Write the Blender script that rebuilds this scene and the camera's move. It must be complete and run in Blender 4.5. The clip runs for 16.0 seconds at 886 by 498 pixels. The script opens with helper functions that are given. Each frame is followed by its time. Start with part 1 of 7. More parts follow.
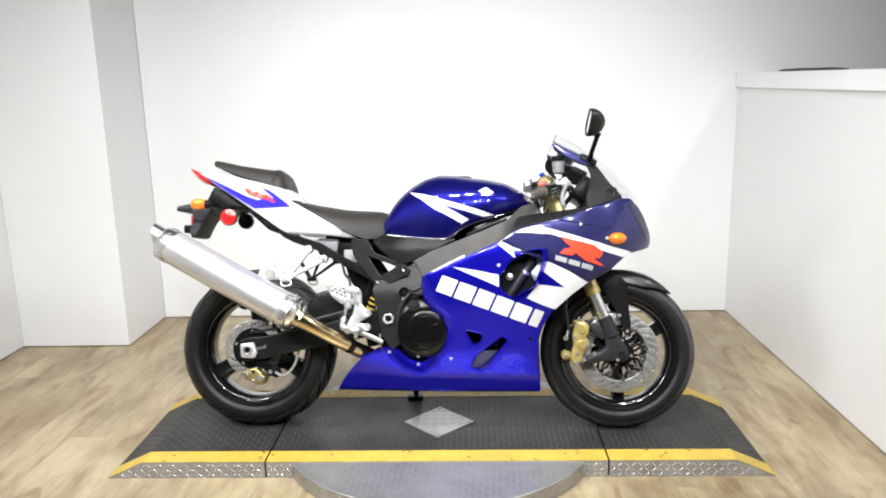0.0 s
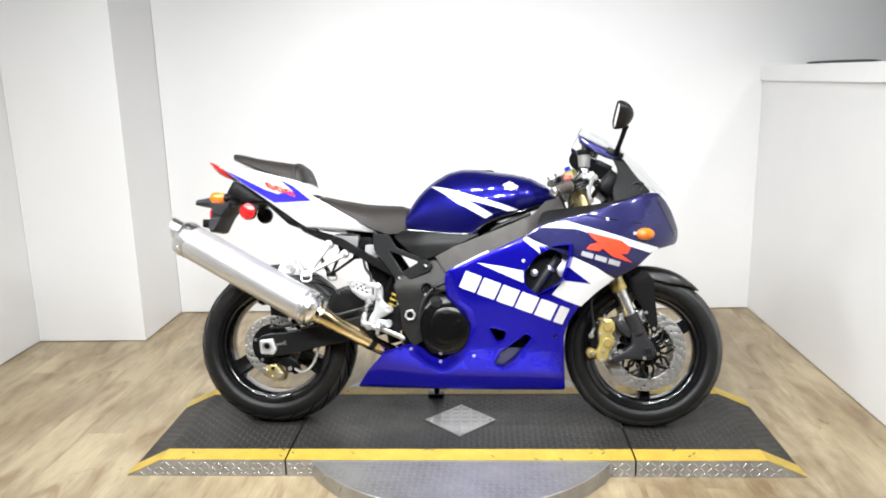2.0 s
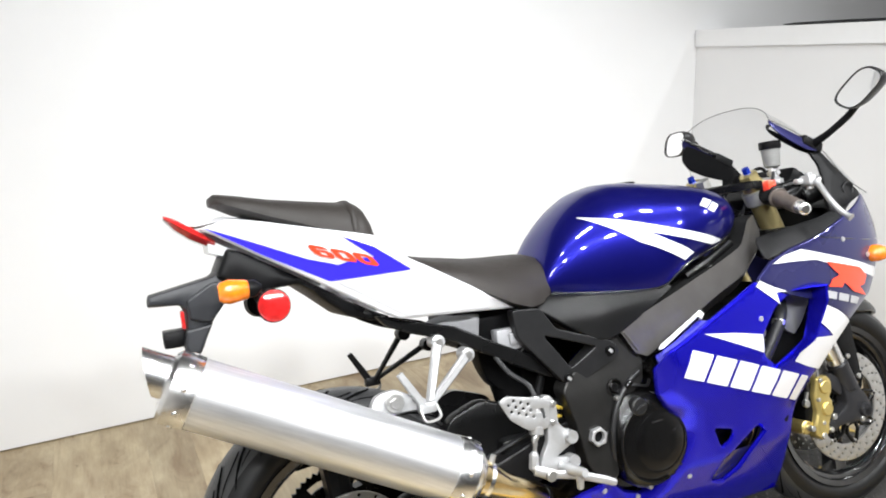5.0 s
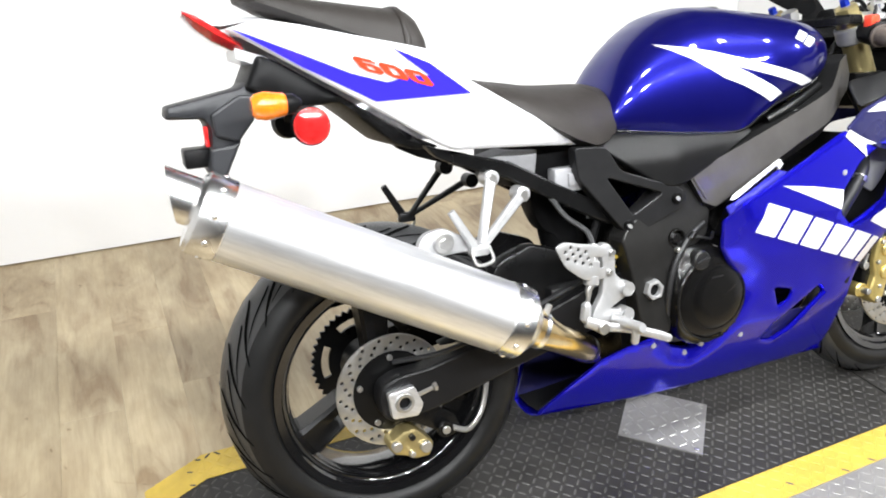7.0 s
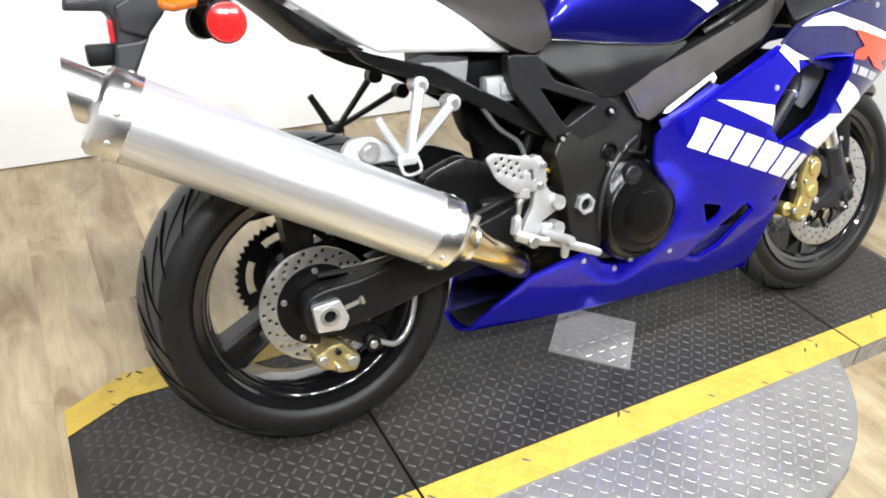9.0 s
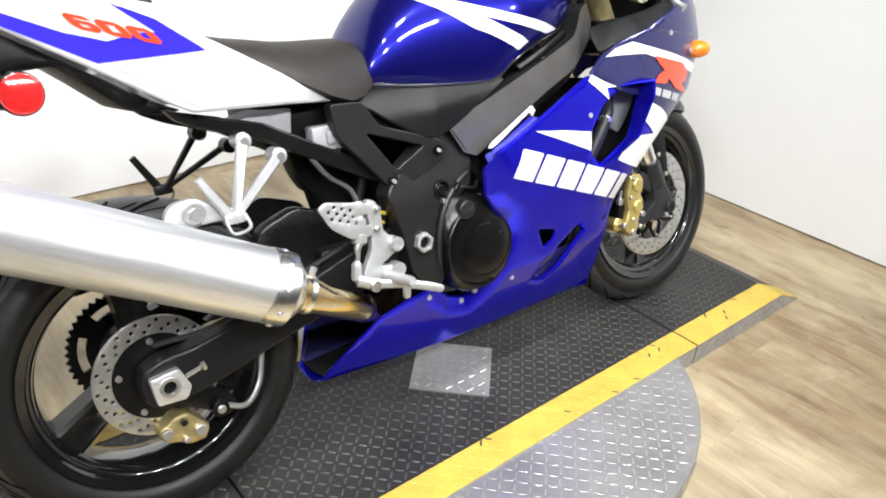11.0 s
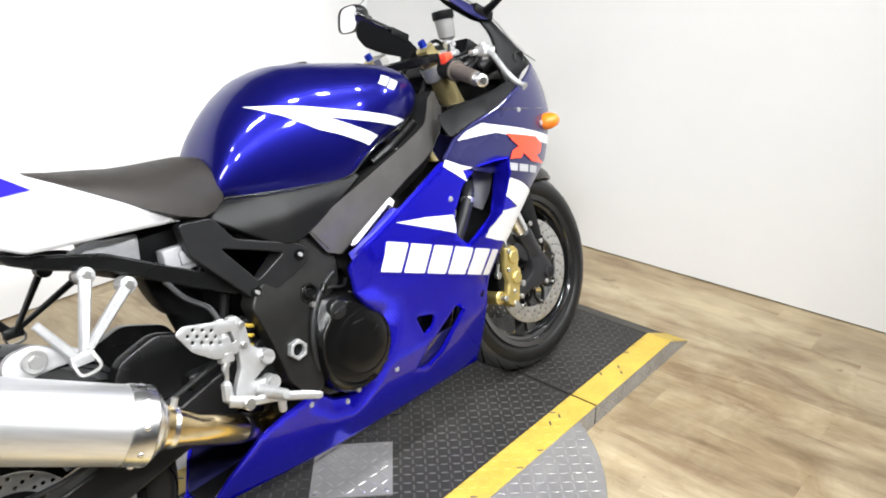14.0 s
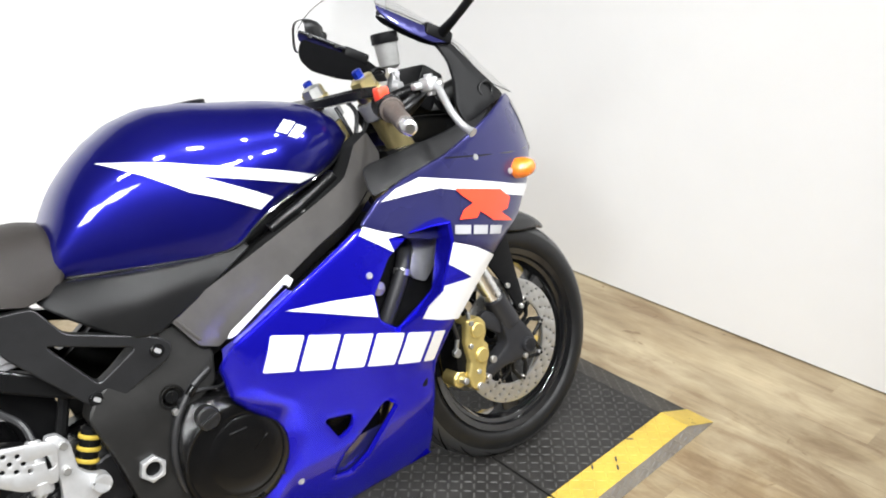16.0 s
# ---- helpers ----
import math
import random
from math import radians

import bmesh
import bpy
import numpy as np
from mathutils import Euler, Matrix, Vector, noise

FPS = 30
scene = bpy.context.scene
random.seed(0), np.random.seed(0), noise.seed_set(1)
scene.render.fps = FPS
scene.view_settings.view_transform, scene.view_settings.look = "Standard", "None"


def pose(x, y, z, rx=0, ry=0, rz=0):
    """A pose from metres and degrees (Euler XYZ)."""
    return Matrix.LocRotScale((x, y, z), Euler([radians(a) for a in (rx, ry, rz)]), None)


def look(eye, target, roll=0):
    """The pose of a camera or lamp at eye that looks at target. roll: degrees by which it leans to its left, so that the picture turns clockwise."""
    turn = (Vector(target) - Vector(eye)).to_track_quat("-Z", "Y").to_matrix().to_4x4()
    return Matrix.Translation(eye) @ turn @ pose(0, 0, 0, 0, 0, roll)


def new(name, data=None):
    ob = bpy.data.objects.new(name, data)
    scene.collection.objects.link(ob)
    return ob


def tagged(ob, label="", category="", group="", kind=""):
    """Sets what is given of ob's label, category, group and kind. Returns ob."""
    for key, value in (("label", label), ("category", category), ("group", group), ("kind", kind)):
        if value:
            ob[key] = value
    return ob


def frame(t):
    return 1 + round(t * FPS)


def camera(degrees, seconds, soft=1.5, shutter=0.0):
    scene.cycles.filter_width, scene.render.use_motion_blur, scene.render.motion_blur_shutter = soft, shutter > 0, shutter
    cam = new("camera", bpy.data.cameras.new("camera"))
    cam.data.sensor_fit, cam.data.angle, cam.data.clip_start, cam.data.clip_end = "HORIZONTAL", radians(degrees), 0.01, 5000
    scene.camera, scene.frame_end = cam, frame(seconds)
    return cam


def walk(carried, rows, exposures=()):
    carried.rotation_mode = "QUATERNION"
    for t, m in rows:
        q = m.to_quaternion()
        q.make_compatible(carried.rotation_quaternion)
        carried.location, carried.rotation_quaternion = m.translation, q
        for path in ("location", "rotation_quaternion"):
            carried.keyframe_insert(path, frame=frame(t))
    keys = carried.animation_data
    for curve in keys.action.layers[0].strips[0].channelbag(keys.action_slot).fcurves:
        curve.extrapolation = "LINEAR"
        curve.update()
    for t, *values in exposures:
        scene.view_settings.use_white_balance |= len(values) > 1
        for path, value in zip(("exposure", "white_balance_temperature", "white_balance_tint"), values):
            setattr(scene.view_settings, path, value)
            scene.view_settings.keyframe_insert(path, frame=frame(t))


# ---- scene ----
SOFT = 1.9
LAMP = 7.9
HALF, CAPH = 1.380, 0.080
EXPOSURES = [(0.0, -0.19), (3.5, -0.15), (5.8, -0.22), (6.0, -0.22), (6.5, -0.07), (7.0, 0.04), (7.5, 0.08), (9.5, -0.05), (12.0, -0.12), (14.0, -0.10), (15.5, -0.05), (16.0, -0.05)]
cam = camera(60.5, 16.0, soft=SOFT)
PATH = [
    (0, (0.264, -2.744, 1.36), (0.11, -0.798, 0.928), -1.3),
    (0.5, (0.265, -2.741, 1.36), (0.113, -0.796, 0.922), -1.3),
    (1, (0.265, -2.743, 1.365), (0.115, -0.799, 0.922), -1.4),
    (1.5, (0.264, -2.737, 1.357), (0.111, -0.794, 0.91), -1.5),
    (2, (0.212, -2.697, 1.347), (0.032, -0.755, 0.905), -1.3),
    (2.5, (0.076, -2.613, 1.349), (0.002, -0.672, 0.873), -2.0),
    (3, (-0.072, -2.422, 1.328), (-0.248, -0.482, 0.876), -2.2),
    (3.5, (-0.374, -2.164, 1.326), (-0.466, -0.218, 0.874), -1.0),
    (3.7, (-0.522, -2.067, 1.292), (-0.432, -0.109, 0.897), -0.7),
    (5.8, (-1.067, -1.092, 1.357), (-0.302, 0.626, 0.678), -1.2),
    (6, (-1.064, -1.09, 1.331), (-0.316, 0.615, 0.599), -1.0),
    (6.5, (-1.074, -1.103, 1.286), (-0.345, 0.561, 0.45), 0.8),
    (7, (-1.075, -1.122, 1.267), (-0.373, 0.512, 0.352), 1.4),
    (7.5, (-1.079, -1.129, 1.228), (-0.377, 0.448, 0.216), 3.5),
    (8, (-1.072, -1.132, 1.214), (-0.392, 0.398, 0.121), 5.5),
    (8.5, (-1.056, -1.13, 1.209), (-0.347, 0.384, 0.111), 5.5),
    (9, (-1.038, -1.122, 1.214), (-0.235, 0.371, 0.153), 4.2),
    (9.5, (-1.019, -1.123, 1.214), (-0.121, 0.324, 0.166), 3.1),
    (9.7, (-1.02, -1.118, 1.221), (-0.095, 0.306, 0.164), 3.9),
    (11.8, (-0.936, -1.162, 1.249), (0.25, 0.151, 0.316), 2.2),
    (12, (-0.928, -1.163, 1.249), (0.276, 0.138, 0.322), 2.1),
    (12.5, (-0.917, -1.17, 1.252), (0.32, 0.109, 0.337), 1.8),
    (13, (-0.911, -1.176, 1.248), (0.34, 0.1, 0.35), 1.3),
    (13.5, (-0.891, -1.186, 1.265), (0.381, 0.095, 0.405), -0.5),
    (14, (-0.881, -1.186, 1.284), (0.427, 0.095, 0.479), -1.2),
    (14.5, (-0.874, -1.164, 1.299), (0.464, 0.097, 0.512), -0.1),
    (15, (-0.771, -1.151, 1.306), (0.539, 0.163, 0.559), -1.7),
    (15.5, (-0.555, -1.142, 1.307), (0.611, 0.279, 0.519), 0.0),
    (16, (-0.381, -1.109, 1.303), (0.749, 0.314, 0.468), -2.2),
]
walk(cam, [(t, look(eye, target, roll)) for t, eye, target, roll in PATH], EXPOSURES)

# ---- world and lights ----
world = bpy.data.worlds.new("indoor_world")
scene.world = world
world.use_nodes = True
world.node_tree.nodes["Background"].inputs[0].default_value = (0.9, 0.95, 1.0, 1)
world.node_tree.nodes["Background"].inputs[1].default_value = 0.05

CEILING = 2.75


def ceiling_and_fill_lamp(x, y, power, sx, sy, aim):
    data = bpy.data.lights.new("ceiling_and_fill_lamp", "AREA")
    data.shape, data.size, data.size_y = "RECTANGLE", sx, sy
    data.spread = radians(106)
    data.energy, data.color = power, (0.97, 0.99, 1.0)
    ob = new("ceiling_and_fill_lamp", data)
    ob.matrix_world = look((x, y, CEILING - 0.12), aim)
    return ob


for lx in (-1.4, -0.8, -0.2, 0.4, 1.0):
    ceiling_and_fill_lamp(lx, -0.7, LAMP * 0.92, 0.15, 0.15, (lx * 0.75, 0.3, 0.3))
    ceiling_and_fill_lamp(lx, -2.3, LAMP * 1.62, 0.15, 0.15, (lx * 0.75, 0.7, 0.35))
# two unseen fill lamps, added to brighten the pillar and half wall
ceiling_and_fill_lamp(2.4, -1.2, LAMP * 1.8, 0.15, 0.15, (-1.0, 1.2, 0.6))
ceiling_and_fill_lamp(-2.0, -1.6, LAMP * 3.7, 0.6, 0.6, (1.6, -0.2, 0.6))


# ---- materials ----
def pbr(name, col, rough=0.5, metal=0.0, var=0.1, scale=30.0, bump=0.0, bscale=300.0, coat=0.0, rvar=0.1, spec=None, streak=None, tint=None, turn=0.0):
    m = bpy.data.materials.new(name)
    m.use_nodes = True
    nt = m.node_tree
    b = nt.nodes["Principled BSDF"]
    tc = nt.nodes.new("ShaderNodeTexCoord")
    src = tc.outputs["Object"]
    if turn:
        tn = nt.nodes.new("ShaderNodeMapping")
        tn.inputs["Rotation"].default_value = (0, radians(turn), 0)
        nt.links.new(src, tn.inputs[0])
        src = tn.outputs[0]
    if streak:
        mp = nt.nodes.new("ShaderNodeMapping")
        mp.inputs["Scale"].default_value = streak
        nt.links.new(src, mp.inputs[0])
        src = mp.outputs[0]
    n = nt.nodes.new("ShaderNodeTexNoise")
    n.inputs["Scale"].default_value = scale
    n.inputs["Detail"].default_value = 6
    n.inputs["Roughness"].default_value = 0.65
    nt.links.new(src, n.inputs["Vector"])
    r = nt.nodes.new("ShaderNodeValToRGB")
    r.color_ramp.elements[0].position, r.color_ramp.elements[1].position = 0.3, 0.7
    r.color_ramp.elements[0].color = (*[c * (1 - var) for c in col], 1)
    r.color_ramp.elements[1].color = (*[min(1, c * (1 + var)) for c in col], 1)
    nt.links.new(n.outputs["Fac"], r.inputs[0])
    nt.links.new(r.outputs[0], b.inputs["Base Color"])
    n2 = nt.nodes.new("ShaderNodeTexNoise")
    n2.inputs["Scale"].default_value = scale * 0.31
    n2.inputs["Detail"].default_value = 4
    nt.links.new(src, n2.inputs["Vector"])
    mr = nt.nodes.new("ShaderNodeMapRange")
    mr.inputs["To Min"].default_value = max(0.02, rough * (1 - rvar * 2))
    mr.inputs["To Max"].default_value = min(1, rough * (1 + rvar * 2))
    nt.links.new(n2.outputs["Fac"], mr.inputs[0])
    nt.links.new(mr.outputs[0], b.inputs["Roughness"])
    b.inputs["Metallic"].default_value = metal
    b.inputs["Coat Weight"].default_value = coat
    b.inputs["Coat Roughness"].default_value = 0.04
    if tint is not None:
        b.inputs["Specular Tint"].default_value = (*tint, 1)
    if spec is not None:
        b.inputs["Specular IOR Level"].default_value = spec
    if bump:
        n3 = nt.nodes.new("ShaderNodeTexNoise")
        n3.inputs["Scale"].default_value = bscale
        n3.inputs["Detail"].default_value = 5
        nt.links.new(src, n3.inputs["Vector"])
        bp = nt.nodes.new("ShaderNodeBump")
        bp.inputs["Strength"].default_value = bump
        bp.inputs["Distance"].default_value = 0.002
        nt.links.new(n3.outputs["Fac"], bp.inputs["Height"])
        nt.links.new(bp.outputs[0], b.inputs["Normal"])
    return m


def glass(name, col, rough=0.02, ior=1.45):
    m = bpy.data.materials.new(name)
    m.use_nodes = True
    nt = m.node_tree
    b = nt.nodes["Principled BSDF"]
    b.inputs["Base Color"].default_value = (*col, 1)
    b.inputs["Roughness"].default_value = rough
    b.inputs["IOR"].default_value = ior
    b.inputs["Transmission Weight"].default_value = 1.0
    return m


def clear_sheet(name, tint, gloss):
    m = bpy.data.materials.new(name)
    m.use_nodes = True
    nt = m.node_tree
    nt.nodes.remove(nt.nodes["Principled BSDF"])
    tr = nt.nodes.new("ShaderNodeBsdfTransparent")
    tr.inputs[0].default_value = (*tint, 1)
    gl = nt.nodes.new("ShaderNodeBsdfGlossy")
    gl.inputs["Roughness"].default_value = 0.03
    lw = nt.nodes.new("ShaderNodeLayerWeight")
    pw = nt.nodes.new("ShaderNodeMath")
    pw.operation = "POWER"
    nt.links.new(lw.outputs["Facing"], pw.inputs[0])
    pw.inputs[1].default_value = 4.0
    sc = nt.nodes.new("ShaderNodeMath")
    sc.operation = "MULTIPLY_ADD"
    nt.links.new(pw.outputs[0], sc.inputs[0])
    sc.inputs[1].default_value, sc.inputs[2].default_value = gloss, 0.02
    mx = nt.nodes.new("ShaderNodeMixShader")
    nt.links.new(sc.outputs[0], mx.inputs[0])
    nt.links.new(tr.outputs[0], mx.inputs[1])
    nt.links.new(gl.outputs[0], mx.inputs[2])
    nt.links.new(mx.outputs[0], nt.nodes["Material Output"].inputs[0])
    return m


WALL = pbr("wall_paint", (0.79, 0.787, 0.787), 0.55, var=0.02, scale=1.5, bump=0.12, bscale=160)
CEIL = pbr("ceiling_paint", (0.13, 0.13, 0.135), 0.8, var=0.03, scale=4, bump=0.1)
GREYWALL = pbr("dark_closing_wall", (0.06, 0.06, 0.062), 0.7, var=0.04, scale=3, bump=0.1)
TRIM = pbr("trim_paint", (0.85, 0.85, 0.85), 0.45, var=0.02, scale=5)
BLUE = pbr("bright_blue_paint", (0.014, 0.011, 0.58), 0.20, metal=0.72, var=0.06, scale=9, coat=0.45, rvar=0.1, spec=0.25, tint=(0.15, 0.15, 0.6))
TANKBLUE = pbr("metallic_blue_paint", (0.007, 0.007, 0.125), 0.30, metal=0.66, var=0.06, scale=9, coat=0.7, rvar=0.1, spec=0.25, tint=(0.10, 0.10, 0.45))
NAVY = pbr("navy_paint", (0.021, 0.021, 0.082), 0.28, metal=0.3, var=0.07, scale=9, coat=0.7, spec=0.4, tint=(0.3, 0.3, 0.6))
WHITE = pbr("white_gloss_paint", (0.68, 0.68, 0.695), 0.3, var=0.02, scale=7, coat=0.6)
SILVERP = pbr("silver_paint", (0.62, 0.63, 0.66), 0.35, metal=0.2, var=0.04, scale=9, coat=0.5)
BLUEGRAPHIC = pbr("blue_graphic", (0.03, 0.02, 0.72), 0.3, var=0.04, scale=12, coat=0.6)
RED = pbr("red_graphic", (0.80, 0.055, 0.02), 0.35, var=0.05, scale=14, coat=0.4)
GREYGRAPHIC = pbr("grey_graphic", (0.36, 0.36, 0.38), 0.35, var=0.04, scale=14, coat=0.4)
BLACKP = pbr("black_plastic", (0.005, 0.005, 0.0054), 0.38, var=0.2, scale=25, bump=0.2, bscale=700, spec=0.13)
GREYP = pbr("grey_plastic", (0.010, 0.010, 0.0105), 0.36, var=0.12, scale=25, bump=0.25, bscale=800, spec=0.38)
FENDER = pbr("mudguard_plastic", (0.009, 0.009, 0.0097), 0.28, var=0.1, scale=25, bump=0.1, bscale=800, spec=0.7)
SIDECOVER = pbr("side_cover_plastic", (0.0058, 0.0058, 0.006), 0.34, var=0.1, scale=25, bump=0.2, bscale=900, spec=0.20)
GLOSSBLACK = pbr("gloss_black_paint", (0.006, 0.006, 0.0065), 0.14, var=0.2, scale=20, coat=1.0, spec=0.5)
SWINGGREY = pbr("slate_swingarm_paint", (0.009, 0.009, 0.0098), 0.36, var=0.12, scale=22, bump=0.12, bscale=500, spec=0.22)
SATINBLACK = pbr("satin_black_metal", (0.004, 0.004, 0.0042), 0.28, metal=0.0, var=0.2, scale=22, bump=0.15, bscale=500, spec=0.28)
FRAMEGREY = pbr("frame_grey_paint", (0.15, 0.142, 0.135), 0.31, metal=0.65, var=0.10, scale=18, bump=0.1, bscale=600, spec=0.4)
FRAMEDARK = pbr("frame_dark_paint_and_shade", (0.029, 0.0283, 0.0275), 0.34, metal=0.6, var=0.15, scale=18, bump=0.1, bscale=600, spec=0.2)
SPARSHADE = pbr("shaded_spar_edge", (0.008, 0.008, 0.008), 0.8, var=0.2, scale=30, spec=0.08)
ENGINE = pbr("engine_casting", (0.0035, 0.0034, 0.0035), 0.18, metal=0.0, var=0.25, scale=30, bump=0.2, bscale=400, spec=0.34)
SEATM = pbr("seat_vinyl", (0.023, 0.0198, 0.0177), 0.45, var=0.12, scale=40, bump=0.5, bscale=900, spec=0.3)
RUBBER = pbr("tyre_rubber", (0.019, 0.0193, 0.0203), 0.42, var=0.22, scale=24, bump=0.3, bscale=500, spec=0.85)
SIDEWALL = pbr("tyre_sidewall", (0.007, 0.007, 0.0073), 0.42, var=0.25, scale=24, bump=0.2, bscale=500, spec=0.3)
GROOVE = pbr("tyre_groove", (0.002, 0.002, 0.002), 0.9, var=0.2, scale=40, spec=0.05)
ALU = pbr("brushed_aluminium", (0.76, 0.76, 0.77), 0.41, metal=0.88, var=0.20, scale=1.0, rvar=0.35, streak=(0.9, 55, 55), turn=-27.5)
CAST = pbr("cast_aluminium", (0.47, 0.47, 0.473), 0.42, metal=0.7, var=0.1, scale=40, bump=0.2, bscale=600)
CHROME = pbr("polished_steel", (0.88, 0.88, 0.88), 0.27, metal=1.0, var=0.05, scale=20)
STEEL = pbr("disc_steel", (0.52, 0.515, 0.5), 0.34, metal=0.9, var=0.1, scale=60, rvar=0.2)
TITAN = pbr("heat_tinted_pipe", (0.68, 0.54, 0.30), 0.17, metal=1.0, var=0.22, scale=14)
GOLD = pbr("gold_anodised", (0.58, 0.455, 0.165), 0.36, metal=0.75, var=0.12, scale=40)
BRASS = pbr("dull_brass_casting", (0.40, 0.325, 0.15), 0.38, metal=0.75, var=0.2, scale=40)
FORKGOLD = pbr("fork_gold", (0.60, 0.50, 0.24), 0.3, metal=0.85, var=0.08, scale=30)
BLUEANO = pbr("blue_anodised", (0.02, 0.05, 0.5), 0.3, metal=0.8, var=0.1, scale=40)
AMBER = pbr("amber_lens", (0.78, 0.18, 0.010), 0.16, var=0.3, scale=70, coat=0.6)
REDLENS = pbr("red_lens", (0.48, 0.016, 0.016), 0.13, var=0.3, scale=80, coat=0.8)
MIRROR = pbr("mirror_glass", (0.95, 0.95, 0.95), 0.03, metal=1.0, var=0.01, scale=3)
GRIP = pbr("grip_rubber", (0.075, 0.060, 0.052), 0.5, var=0.25, scale=60, bump=0.5, bscale=300)
RESERV = pbr("reservoir_plastic", (0.17, 0.17, 0.165), 0.35, var=0.15, scale=40)
FUSE = pbr("connector_plastic", (0.24, 0.24, 0.25), 0.4, var=0.1, scale=50)
SPRING = pbr("yellow_spring", (0.50, 0.36, 0.05), 0.4, var=0.1, scale=30)
CABLE = pbr("black_cable", (0.012, 0.012, 0.013), 0.45, var=0.1, scale=40)
DECK = pbr("dark_deck_coating", (0.0225, 0.0212, 0.0197), 0.48, spec=0.35, var=0.35, scale=11, bump=0.3, bscale=350, rvar=0.25)
DECKBUMP = pbr("worn_deck_tread", (0.050, 0.0478, 0.0448), 0.42, metal=0.1, var=0.5, scale=6, rvar=0.25)
YELLOW = pbr("yellow_safety_paint", (0.53, 0.37, 0.058), 0.45, var=0.16, scale=14, bump=0.2, bscale=300)
TREAD = pbr("aluminium_tread_plate", (0.35, 0.342, 0.334), 0.36, metal=0.6, var=0.2, scale=7, rvar=0.35, bump=0.15, bscale=300)
TREADB = pbr("aluminium_tread_bar", (0.40, 0.392, 0.38), 0.36, metal=0.65, var=0.1, scale=20, rvar=0.3)
BRACKET = pbr("satin_bracket_metal", (0.024, 0.024, 0.025), 0.36, metal=0.6, var=0.15, scale=20, bump=0.08, bscale=600, spec=0.2)
FORKCAST = pbr("grey_fork_casting", (0.017, 0.017, 0.019), 0.40, var=0.12, scale=30, bump=0.15, bscale=500, spec=0.32)
HOLDER = pbr("slate_plastic", (0.017, 0.018, 0.021), 0.42, var=0.12, scale=25, bump=0.2, bscale=800, spec=0.35)
HEADLENS = pbr("dark_headlight_lens", (0.008, 0.008, 0.03), 0.1, var=0.1, scale=12, coat=0.8)
SKIRT = pbr("dull_tread_plate", (0.36, 0.352, 0.34), 0.45, metal=0.5, var=0.2, scale=14, rvar=0.3)
SCREEN = clear_sheet("clear_windscreen", (0.96, 0.965, 0.97), 0.3)
GREYTAIL = pbr("grey_tail_finish", (0.47, 0.47, 0.48), 0.32, var=0.03, scale=9, coat=0.6)


